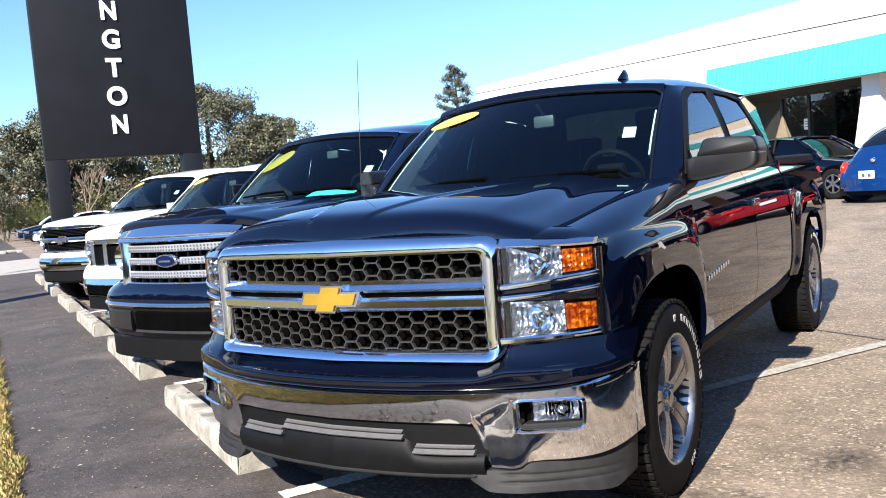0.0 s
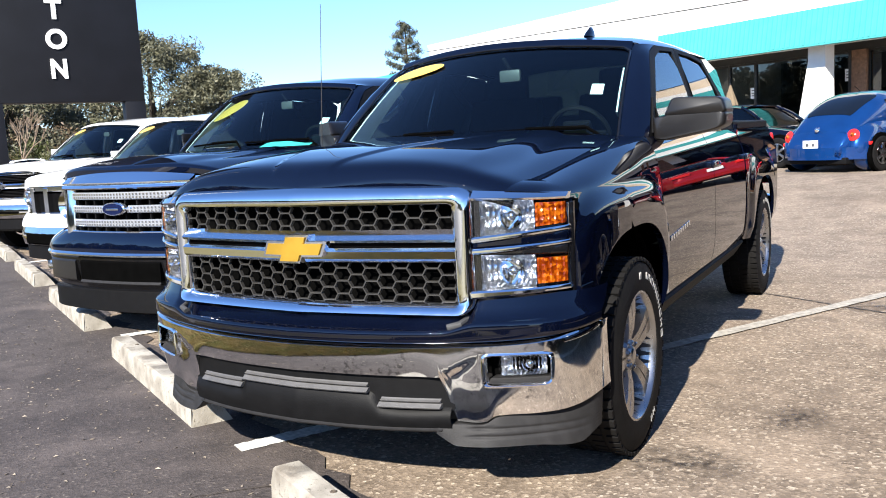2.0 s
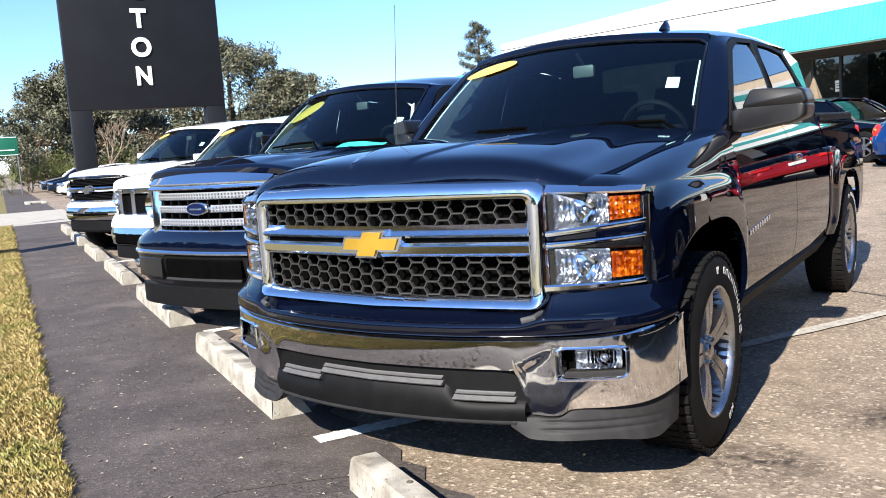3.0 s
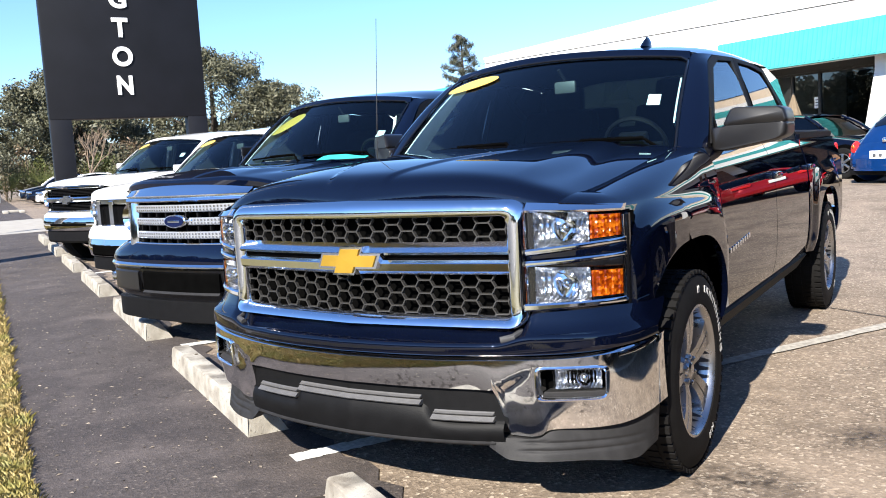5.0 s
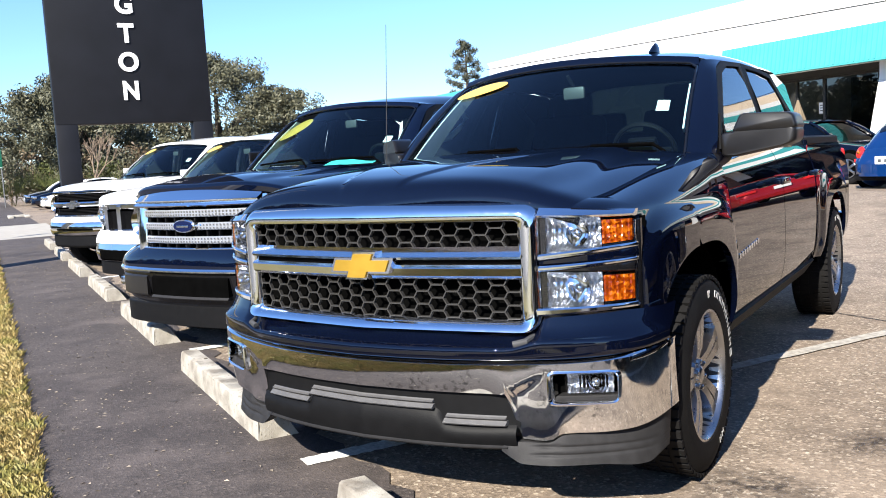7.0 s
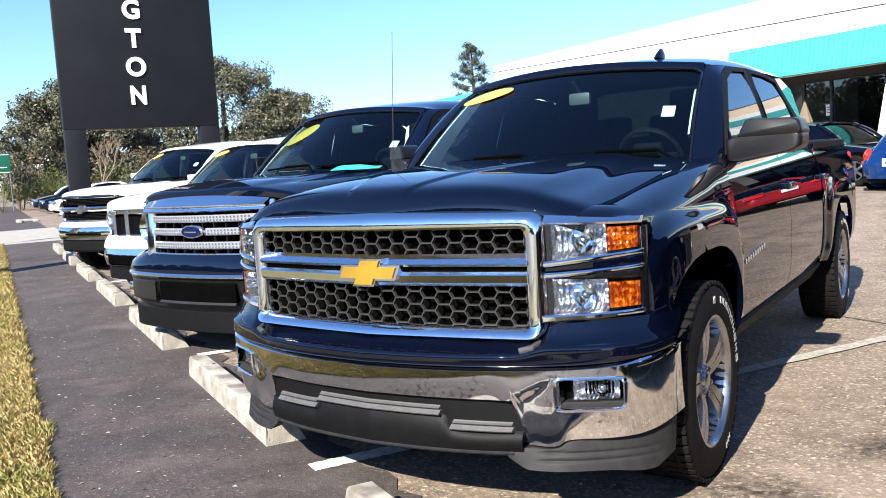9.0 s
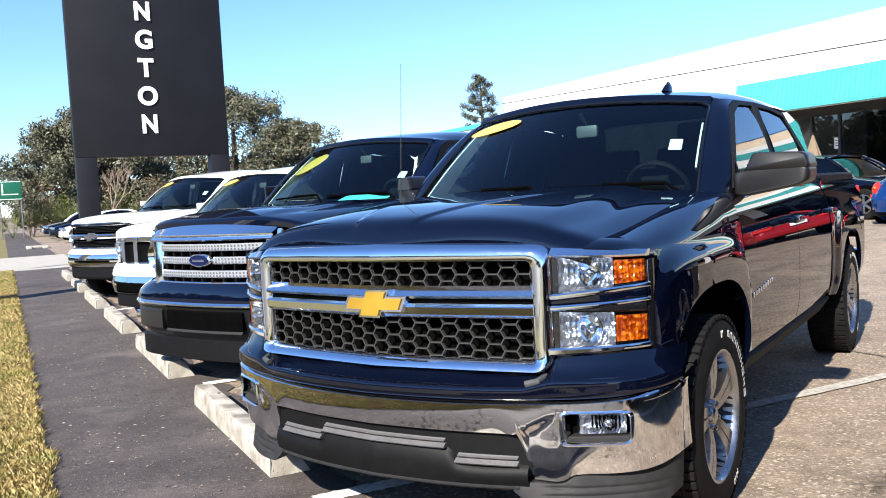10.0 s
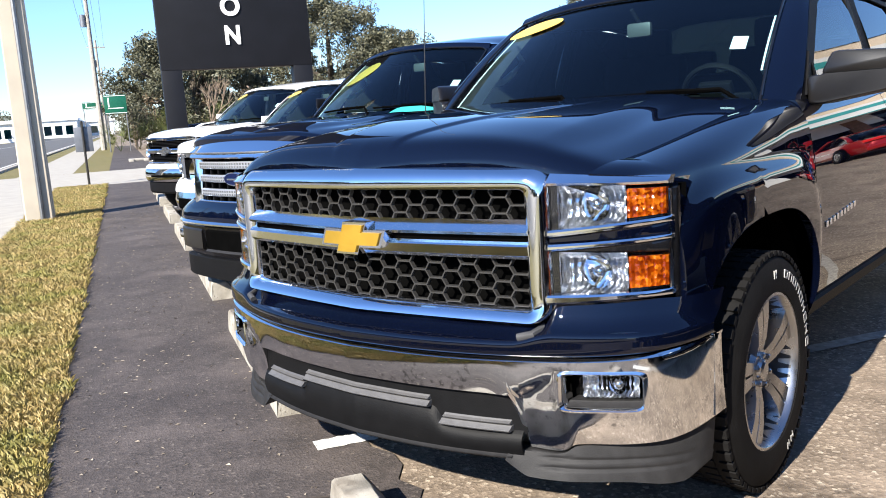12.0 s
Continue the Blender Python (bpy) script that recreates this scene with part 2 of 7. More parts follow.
M["oak_leaf"] = leaf_mat("oak_leaves", (0.048, 0.051, 0.029), (0.122, 0.117, 0.068))
M["pine_leaf"] = leaf_mat("pine_needles", (0.0304, 0.0365, 0.0243), (0.0912, 0.0912, 0.0547))
M["palm_leaf"] = leaf_mat("palmetto_leaves", (0.0304, 0.0456, 0.00912), (0.122, 0.134, 0.0365))
M["brush_leaf"] = leaf_mat("dry_brush", (0.0608, 0.0365, 0.0182), (0.146, 0.103, 0.0547))
def grass_mat():
    """Dry blades, with greener patches among them."""
    m, nt, b = material("dry_grass")
    g = nt.nodes.new("ShaderNodeNewGeometry")
    isle = g.outputs["Random Per Island"]
    dry = ramp(nt, isle, [(0.0, (0.165, 0.130, 0.034)), (1.0, (0.380, 0.275, 0.105))])
    live = ramp(nt, isle, [(0.0, (0.105, 0.108, 0.020)), (1.0, (0.285, 0.243, 0.066))])
    patch = ramp(nt, rough_noise(nt, 2.6, 5), [(0.46, (0, 0, 0)), (0.62, (1, 1, 1))])
    nt.links.new(mixed(nt, patch, dry, live), b.inputs["Base Color"])
    b.inputs["Roughness"].default_value = 0.6
    return m


M["grass"] = grass_mat()
M["turf"] = aggregate("grass_turf", (0.098, 0.084, 0.024), (0.172, 0.140, 0.046), (0.240, 0.192, 0.078), (0.75, 0.85, 0.6), 0.6)

# ---- mesh helpers ----
SIZE = Vector((1, 1, 1))  # the scale of the vehicle that is being built


def part(name, bm, mat, parent=None, label="", angle=35, fix=True):
    """Links a bmesh as one mesh object, under a thing or a part."""
    if fix:
        bmesh.ops.recalc_face_normals(bm, faces=bm.faces)
    if parent is not None and tuple(SIZE) != (1, 1, 1):
        bmesh.ops.scale(bm, vec=SIZE, verts=bm.verts)
    me = bpy.data.meshes.new(name)
    bm.to_mesh(me)
    bm.free()
    me.materials.append(mat)
    if angle:
        me.shade_smooth()
        me.set_sharp_from_angle(angle=radians(angle))
    ob = new(name, me)
    if parent is not None:
        ob.parent = parent
    if label:
        ob["label"] = label
    return ob


def thing(name, label, category, m=None, group="", kind=""):
    ob = new(name)
    ob.empty_display_size = 0.2
    if m is not None:
        ob.matrix_basis = m
    return tagged(ob, label, category, group, kind)


def box(bm, c, s, bevel=0.0, m=None, seg=2):
    mat = Matrix.Translation(c) @ Matrix.Diagonal((*s, 1))
    got = bmesh.ops.create_cube(bm, size=1.0, matrix=(m @ mat) if m else mat)
    if bevel:
        edges = {e for v in got["verts"] for e in v.link_edges}
        bmesh.ops.bevel(bm, geom=list(edges), offset=bevel, segments=seg, affect="EDGES", profile=0.6)
    return bm


def boxed(c, s, bevel=0.0, m=None):
    return box(bmesh.new(), c, s, bevel, m)


def surf(bm, fn, nu, nv, closed_u=False):
    """A grid of faces over fn(u, v), with u and v from 0 to 1."""
    rows = [[bm.verts.new(fn(i / nu, j / nv)) for j in range(nv + 1)] for i in range(nu if closed_u else nu + 1)]
    if closed_u:
        rows.append(rows[0])
    for a, b in zip(rows, rows[1:]):
        for j in range(nv):
            bm.faces.new((a[j], b[j], b[j + 1], a[j + 1]))
    return rows


def rim_in(bm, way):
    """Gives an open sheet a turned-in edge: its boundary is drawn out by way."""
    edges = [e for e in bm.edges if e.is_boundary]
    got = bmesh.ops.extrude_edge_only(bm, edges=edges)
    bmesh.ops.translate(bm, verts=[g for g in got["geom"] if isinstance(g, bmesh.types.BMVert)], vec=way)


def thick(bm, t):
    """Gives an open sheet a thickness t."""
    bmesh.ops.recalc_face_normals(bm, faces=bm.faces)
    bmesh.ops.solidify(bm, geom=bm.faces[:], thickness=t)
    return bm


def prism(bm, poly, place, depth):
    """Extrudes a polygon: place(a, b, d) maps its plane and its depth into space."""
    lo = [bm.verts.new(place(a, b, 0)) for a, b in poly]
    hi = [bm.verts.new(place(a, b, depth)) for a, b in poly]
    bm.faces.new(lo), bm.faces.new(hi[::-1])
    for i in range(len(poly)):
        j = (i + 1) % len(poly)
        bm.faces.new((lo[i], lo[j], hi[j], hi[i]))
    return bm


def tube(bm, pts, r, n=8, cap=True):
    pts = [Vector(p) for p in pts]
    rs = r if isinstance(r, (list, tuple)) else [r] * len(pts)
    rings = []
    for i, p in enumerate(pts):
        d = (pts[min(i + 1, len(pts) - 1)] - pts[max(i - 1, 0)]).normalized()
        side = d.cross(Vector((0, 0, 1)) if abs(d.z) < 0.9 else Vector((0, 1, 0))).normalized()
        up = side.cross(d)
        rings.append([bm.verts.new(p + rs[i] * (math.cos(6.28318 * k / n) * side + math.sin(6.28318 * k / n) * up)) for k in range(n)])
    for a, b in zip(rings, rings[1:]):
        for k in range(n):
            bm.faces.new((a[k], a[(k + 1) % n], b[(k + 1) % n], b[k]))
    if cap:
        bm.faces.new(rings[0]), bm.faces.new(rings[-1][::-1])
    return bm


def lathe(bm, prof, n=48, axis="x"):
    """Turns a profile of (along, radius) about an axis."""
    def put(a, r, k):
        c, s = r * math.cos(6.2831853 * k / n), r * math.sin(6.2831853 * k / n)
        return (a, c, s) if axis == "x" else (c, s, a) if axis == "z" else (c, a, s)
    rings = [[bm.verts.new(put(a, r, k)) for k in range(n)] for a, r in prof]
    for a, b in zip(rings, rings[1:]):
        for k in range(n):
            bm.faces.new((a[k], a[(k + 1) % n], b[(k + 1) % n], b[k]))
    return rings


def lerp(a, b, t):
    return a + (b - a) * t


def smooth(t):
    t = max(0.0, min(1.0, t))
    return t * t * (3 - 2 * t)


def curve(x, xs, ys):
    """A smooth line through points."""
    if x <= xs[0]:
        return ys[0]
    for i in range(len(xs) - 1):
        if x <= xs[i + 1]:
            h = xs[i + 1] - xs[i]
            t = (x - xs[i]) / h
            m0 = (ys[i + 1] - ys[i - 1]) / (xs[i + 1] - xs[i - 1]) if i else (ys[1] - ys[0]) / h
            m1 = (ys[i + 2] - ys[i]) / (xs[i + 2] - xs[i]) if i + 2 < len(xs) else (ys[-1] - ys[-2]) / h
            return (2 * t**3 - 3 * t**2 + 1) * ys[i] + (t**3 - 2 * t**2 + t) * h * m0 + (3 * t**2 - 2 * t**3) * ys[i + 1] + (t**3 - t**2) * h * m1
    return ys[-1]


# the row of parked trucks: u runs along it away from the camera, v across it towards the shop
U, V = Vector((-0.868, 0.4965, 0)), Vector((0.4965, 0.868, 0))


def uv(u, v, z=0.0):
    return U * u + V * v + Vector((0, 0, z))


ROW_TURN = math.degrees(math.atan2(0.4965, -0.868))

# ---- the ground ----


def strip(name, u0, u1, v0, v1, z, mat, label, category, drop=0.0, nu=1, nv=1, rough=0.0, seed=0):
    """A paved strip along the row, with an edge of the given depth."""
    rnd = random.Random(seed)
    bm = bmesh.new()

    def at(a, b):
        jag = rough * (rnd.random() - 0.5) if 0 < a < 1 and b in (0, 1) else 0
        return uv(lerp(u0, u1, a), lerp(v0, v1, b) + jag, z)
    surf(bm, at, nu, nv)
    if drop:
        rim_in(bm, (0, 0, -drop))
    ob = part(name, bm, mat, None, angle=0)
    return tagged(ob, label, category, kind="structure")


def lot_rise(u, v):
    """The lot climbs a little towards the shop."""
    return 0.36 * smooth((v - 6.5) / 6.5) * smooth((46 - u) / 12) * smooth((u + 90) / 20)


bm = bmesh.new()
us = [-2600, -400, -90, -80, -70] + [-60 + 4 * k for k in range(30)] + [90, 400, 2600]
vs = [-2600, -300, -20, 0, 3, 6] + [6.5 + 0.65 * k for k in range(11)] + [16, 30, 80, 400, 2600]
knots = [[bm.verts.new(uv(u, v, lot_rise(u, v))) for v in vs] for u in us]
for a, b in zip(knots, knots[1:]):
    for k in range(len(vs) - 1):
        bm.faces.new((a[k], b[k], b[k + 1], a[k + 1]))
tagged(part("ground", bm, M["lot"], angle=60), "worn tan asphalt of the car lot", "ground", kind="structure")
strip("walkway", -30, 20.6, -1.06, 0.23, 0.006, M["walk"], "dark grey asphalt walkway beside the wheel stops", "walkway", 0, 420, 1, 0.10, 3)
strip("driveway", 20.6, 28.5, -5.2, 0.6, 0.010, M["concrete"], "pale concrete driveway apron", "driveway")
strip("walkway", 28.5, 75, -1.06, 0.4, 0.006, M["walk"], "dark grey asphalt walkway beyond the driveway", "walkway")
strip("grass_verge", -60, 20.6, -2.2, -1.03, 0.003, M["turf"], "dry yellow-green grass verge", "grass", 0, 60, 1, 0.1, 4)
strip("grass_verge", 28.5, 200, -2.2, -1.06, 0.008, M["turf"], "dry grass verge beyond the driveway", "grass")
strip("sidewalk", 3.0, 20.6, -3.9, -2.2, 0.012, M["concrete"], "pale concrete sidewalk", "sidewalk")
strip("sidewalk", 28.5, 200, -3.9, -2.2, 0.012, M["concrete"], "pale concrete sidewalk beyond the driveway", "sidewalk")
# unseen strip, grass instead of sidewalk to dim what the hood reflects
strip("grass_verge", -60, 3.0, -3.9, -2.2, 0.008, M["turf"], "unseen grass strip, added to dim the hood's reflection", "grass")
strip("grass_verge", -60, 20.6, -5.0, -3.9, 0.008, M["turf"], "grass strip beside the road kerb", "grass")
strip("grass_verge", 28.5, 200, -5.0, -3.9, 0.008, M["turf"], "grass strip beside the far road kerb", "grass")
strip("road", -300, 900, -24, -5.2, 0.004, M["road"], "grey asphalt road of several lanes", "road")
strip("road_line", -300, 900, -5.75, -5.6, 0.010, M["white_line"], "white painted edge line of the road", "road line")
strip("road_line", -300, 900, -14.7, -14.5, 0.010, M["white_line"], "white painted lane line", "road line")
strip("kerb", -60, 20.6, -5.2, -5.0, 0.09, M["concrete"], "pale concrete road kerb", "kerb", 0.09)
strip("kerb", 28.5, 200, -5.2, -5.0, 0.09, M["concrete"], "pale concrete road kerb", "kerb", 0.09)
strip("grass_verge", -300, 900, -60, -24, 0.006, M["turf"], "grass on the far side of the road", "grass")


def grass(name, count, u0, u1, v0, v1, hmin, hmax, seed, label):
    """Blades of dry grass, scattered over a strip."""
    rnd = random.Random(seed)
    verts, faces = [], []
    for _ in range(count):
        u = lerp(u0, u1, rnd.random() ** 1.0)
        edge = 0.06 * noise.noise((u * 2.1, seed, 0))
        v = lerp(v0, v1 + edge, rnd.random())
        if noise.noise((u * 1.3, v * 1.3, seed)) < -0.55:
            continue
        p, a, h = uv(u, v, 0.0), rnd.uniform(0, 6.28), rnd.uniform(hmin, hmax)
        w, d = Vector((math.cos(a), math.sin(a), 0)) * 0.004, Vector((math.cos(a + 1.4), math.sin(a + 1.4), 0)) * h * rnd.uniform(0.2, 1.1)
        n = len(verts)
        verts += [p - w, p + w, p + d * 0.45 + w * 0.6 + Vector((0, 0, h * 0.75)), p + d + Vector((0, 0, h))]
        faces += [(n, n + 1, n + 2), (n, n + 2, n + 3)]
    me = bpy.data.meshes.new(name)
    me.from_pydata(verts, [], faces)
    me.materials.append(M["grass"])
    return tagged(new(name, me), label, "grass", kind="stuff")


grass("grass", 110000, -6.0, 4.5, -2.2, -1.03, 0.02, 0.055, 5, "dry yellow-green grass blades beside the walkway")
grass("grass", 80000, 4.5, 20.5, -2.2, -1.03, 0.03, 0.07, 6, "dry yellow-green grass farther along the verge")

# ---- painted stall lines and wheel stops ----


def painted(name, u, v0, v1, w, mat, label, seed):
    rnd = random.Random(seed)
    bm = bmesh.new()
    n = 40
    surf(bm, lambda a, b: uv(u + (b - 0.5) * w + rnd.uniform(-0.006, 0.006), lerp(v0, v1, a), 0.0095), n, 1)
    tagged(part(name, bm, mat, angle=0), label, "parking line", "stall lines", "structure")


for i in range(-2, 7):
    u = 0.71 + 2.92 * i
    painted("parking_line", u, 0.10 if i else -0.01, 0.62 if i else 0.86, 0.11, M["white_line"], "fresh white painted stall line by the wheel stops", i + 10)
    painted("parking_line", u, 0.62 if i else 0.86, 5.6, 0.10, M["faint_line"], "faded white painted stall line on tan asphalt", i + 40)


def wheel_stop(u0, length, seed):
    """A cast concrete wheel stop with chipped, rounded edges."""
    rnd = random.Random(seed)
    bm = bmesh.new()
    sec = [(-0.118, 0.0), (-0.074, 0.07), (-0.034, 0.126), (-0.022, 0.137), (0.072, 0.138), (0.082, 0.129), (0.088, 0.08), (0.092, 0.0)]
    n = 44
    rows = []
    for i in range(n + 1):
        t = i / n
        end = 0.012 * (i in (0, n))
        row = []
        for k, (b, z) in enumerate(sec):
            chip = 0.0035 * max(0, noise.noise((i * 0.55 + seed * 9, k * 1.7, seed)) - 0.1) * (2.2 if k in (2, 3, 4, 5) else 1)
            row.append(bm.verts.new((length * t + (end if i == 0 else -end) * (z > 0.1), b * (1 - chip * 6), z * (1 - chip * 5) + rnd.uniform(-0.001, 0.001) * (z > 0))))
        rows.append(row)
    for a, b in zip(rows, rows[1:]):
        for k in range(len(sec) - 1):
            bm.faces.new((a[k], b[k], b[k + 1], a[k + 1]))
    bm.faces.new(rows[0]), bm.faces.new(rows[-1][::-1])
    root = thing("wheel_stop", "weathered pale concrete wheel stop with chipped edges", "wheel stop", pose(*uv(u0, 0.0, 0.0), 0, 0, ROW_TURN), "wheel stops along the row")
    part("block", bm, M["stop"], root, angle=40)
    for t in (0.2, 0.8):
        pin = bmesh.new()
        lathe(pin, [(0.137, 0.0001), (0.141, 0.010), (0.137, 0.014)], 12, "z")
        bmesh.ops.translate(pin, verts=pin.verts, vec=(length * t, 0, 0))
        part("rebar_pin", pin, M["bark"], root, "rusty pin")
    return root


def stop_mat():
    m, nt, b = material("weathered_concrete")
    big, fine, grain = rough_noise(nt, 7, 6), rough_noise(nt, 60, 5), rough_noise(nt, 220, 2)
    c = ramp(nt, big, [(0.32, (0.17, 0.148, 0.118)), (0.58, (0.345, 0.32, 0.272))])
    c = mixed(nt, ramp(nt, fine, [(0.60, (0, 0, 0)), (0.74, (1, 1, 1))]), c, (0.11, 0.094, 0.072))
    nt.links.new(c, b.inputs["Base Color"])
    b.inputs["Roughness"].default_value = 0.9
    bump(nt, b, mixed(nt, 0.5, fine, grain), 0.6, 0.006)
    return m


M["stop"] = stop_mat()
for i in range(-2, 6):
    wheel_stop(1.14 + 2.90 * i - 0.02 * (i % 2), 1.86, i + 3)

# ---- pickup trucks ----
# A truck stands with its bumper at y = 0, its length along +y, its middle at x = 0.


def nose_common(x):
    a = abs(x)
    return 0.065 + 0.236 * a * a if a < 0.6 else 0.15 + 0.28 * (a - 0.6) + 1.35 * (a - 0.6) ** 2


def nose_keeled(x):
    """The shiny truck: two nearly flat halves that meet in a keel, and lamps that sweep back."""
    return curve(abs(x), [0, 0.15, 0.3, 0.45, 0.6, 0.675, 0.75, 0.82, 0.88, 0.92, 0.95, 0.97], [0.080, 0.0935, 0.110, 0.129, 0.1515, 0.166, 0.197, 0.235, 0.281, 0.321, 0.360, 0.395])


def bumper_y(x):
    """The plan of the shiny truck's bumper, keeled in the middle and wrapped round at the ends."""
    return curve(abs(x), [0, 0.21, 0.33, 0.41, 0.53, 0.64, 0.73, 0.80, 0.87, 0.92, 0.96, 1.0, 1.025, 1.035], [-0.018, -0.003, 0.014, 0.030, 0.062, 0.100, 0.135, 0.166, 0.203, 0.237, 0.277, 0.345, 0.435, 0.52])


NOSE = nose_keeled


def nose(x):
    """How far the front curves back, at a distance x from the middle."""
    return NOSE(x)


ARCHES = [(0.985, 0.40, 0.535), (4.605, 0.40, 0.52)]
AXLES = (0.96, 4.605)
SIDE_Z = [0.40, 0.50, 0.60, 0.78, 1.00, 1.08, 1.15, 1.20, 1.25, 1.30]
SIDE_X = [0.925, 0.975, 1.003, 1.015, 1.012, 1.005, 0.991, 0.976, 0.955, 0.925]


def side_x(y, z):
    x = curve(z, SIDE_Z, SIDE_X)
    if y < 0.95:
        x -= 0.046 * ((0.95 - y) / 0.55) ** 2
    # squared flares over the wheels stand proud of the doors
    for yc, half in ((0.95, 0.60), (4.605, 0.60)):
        d = (abs((y - yc) / half) ** 5 + abs(max(0.0, z - 0.40) / 0.690) ** 5) ** 0.2
        x += 0.032 * smooth((1.05 - d) / 0.12) - 0.012
    return x


def arch_reach(dy, dz):
    return (abs(dy) ** 2.7 + abs(dz) ** 2.7) ** (1 / 2.7)


def shoulder(y, z0, top, k):
    """Rolls over from the body's side at height z0 to the edge of the hood."""
    x0, (x1, z1) = side_x(y, z0), top
    a, b, c = (1 - k) ** 2, 2 * k * (1 - k), k * k
    return a * x0 + b * (x0 - 0.012) + c * x1, a * z0 + b * (z1 - 0.012) + c * z1


def side_panel(y0, y1, zb, zt, sgn, top=None, ny=None, nz=22):
    """A panel of the body side between two seams, open over the wheels. top(y): where a fender runs in to (x, z)."""
    bm = bmesh.new()
    ny = ny or max(6, int((y1 - y0) / 0.035))
    verts = {}
    for i in range(ny + 1):
        y = lerp(y0, y1, i / ny)
        for j in range(nz + 1):
            t = j / nz
            if top and t > 0.64:
                x, z = shoulder(y, zt(y), top(y), (t - 0.64) / 0.36)
            else:
                z = lerp(zb(y), zt(y), t / (0.64 if top else 1))
                x = None
            yy, zz = y, z
            for yc, zc, r in ARCHES:
                d = arch_reach(yy - yc, zz - zc)
                if x is None and d < r and zz >= zc - 0.2:
                    f = r / max(d, 1e-4)
                    if d > r - 0.05:
                        yy, zz = yc + (yy - yc) * f, zc + (zz - zc) * f
                    else:
                        yy = None
                        break
            if yy is None:
                continue
            verts[i, j] = bm.verts.new((sgn * (x if x is not None else side_x(yy, zz)), yy, zz))
    for i in range(ny):
        for j in range(nz):
            q = [verts.get(k) for k in ((i, j), (i + 1, j), (i + 1, j + 1), (i, j + 1))]
            if all(q):
                bm.faces.new(q)
            elif sum(v is not None for v in q) == 3:
                bm.faces.new([v for v in q if v])
    rim_in(bm, (-0.03 * sgn, 0, 0))
    return bm


def belt_x(z):
    """The cab's side above the belt line leans in."""
    h = z - 1.28
    return 0.912 - 0.125 * h - 0.38 * h * abs(h)


def window_ring(outer, inner, sgn, lift=0.0, deep=0.03):
    bm = bmesh.new()
    def at(p, d=0.0):
        return bm.verts.new((sgn * (belt_x(p[1]) + lift - d), p[0], p[1]))
    a, b = [at(p) for p in outer], [at(p) for p in inner]
    c, e = [at(p, deep) for p in inner], [at(p, deep) for p in outer]
    for r, s in ((a, b), (b, c), (e, a)):
        for i in range(len(outer)):
            j = (i + 1) % len(outer)
            bm.faces.new((r[i], r[j], s[j], s[i]))
    return bm


def window_pane(poly, sgn, inset=0.012):
    """A pane curved like the cab's side: rows from its sill to its top."""
    bm = bmesh.new()
    zs = [p[1] for p in poly]

    def across(z):
        hits = []
        for (ya, za), (yb, zb) in zip(poly, poly[1:] + poly[:1]):
            if min(za, zb) - 1e-9 <= z <= max(za, zb) + 1e-9:
                hits += [ya, yb] if abs(za - zb) < 1e-6 else [lerp(ya, yb, (z - za) / (zb - za))]
        return min(hits), max(hits)

    def at(a, b):
        z = lerp(min(zs) + 0.001, max(zs) - 0.001, b)
        lo, hi = across(z)
        return (sgn * (belt_x(z) - inset), lerp(lo, hi, a), z)
    surf(bm, at, 10, 24)
    return bm


HOOD_DROP = 0.0  # how much lower the middle of the hood lies on the other trucks
DOME = lambda y: lerp(0.675, 0.595, (y - 0.18) / 1.0)
LIP = 0.050
HOOD_MID = ([0.06, 0.09, 0.13, 0.18, 0.26, 0.42, 0.75, 1.22, 1.5], [1.204, 1.230, 1.254, 1.269, 1.282, 1.298, 1.322, 1.350, 1.360])
HOOD_X = lambda y: lerp(0.795, 0.838, (y - 0.2) / 1.25)
HOOD_EDGE_Z = lambda y: lerp(1.152, 1.292, smooth((y - 0.15) / 1.4))


def cowl(x):
    return 1.20 + 0.25 * (x / 0.8) ** 2


def hood_z(x, y):
    w = abs(x) / HOOD_X(y)
    mid = curve(y, *HOOD_MID)
    dome = 0.013 * smooth((DOME(y) + 0.03 - abs(x)) / 0.11) * smooth((y - 0.1) / 0.4)
    dome += 0.007 * smooth((0.105 + 0.30 * y - abs(x)) / 0.030) * smooth((y - 0.08) / 0.12) * smooth((1.15 - y) / 0.5)
    valley = -0.004 * math.exp(-((abs(x) - DOME(y) - 0.05) / 0.04) ** 2) * smooth((y - 0.2) / 0.4) * smooth((1.25 - y) / 0.3)
    lip = -LIP * math.exp(-max(0.0, y - nose(x) - 0.012) / (0.52 * LIP))
    return lerp(mid - 0.018, HOOD_EDGE_Z(y), min(1, w) ** 3.6) + dome + valley + lip - HOOD_DROP * smooth((y - 0.15) / 0.7) * (1 - min(1, w) ** 3)


def hood(root, paint_mat):
    bm = bmesh.new()

    def at(u, v):
        s = 2 * u - 1
        x0 = s * 0.80
        y = lerp(nose(x0) + 0.012, cowl(x0), v ** 1.35)
        x = s * HOOD_X(y)
        return (x, y, hood_z(x, y))
    surf(bm, at, 150, 56)
    rim_in(bm, (0, 0.004, -0.034))
    return part("hood", bm, paint_mat, root)


def tyre_profile():
    return [(-0.125, 0.263), (-0.135, 0.27), (-0.139, 0.31), (-0.136, 0.35), (-0.124, 0.385), (-0.105, 0.398), (-0.05, 0.402), (0.05, 0.402),
            (0.105, 0.398), (0.124, 0.385), (0.136, 0.35), (0.139, 0.31), (0.135, 0.27), (0.125, 0.263)]


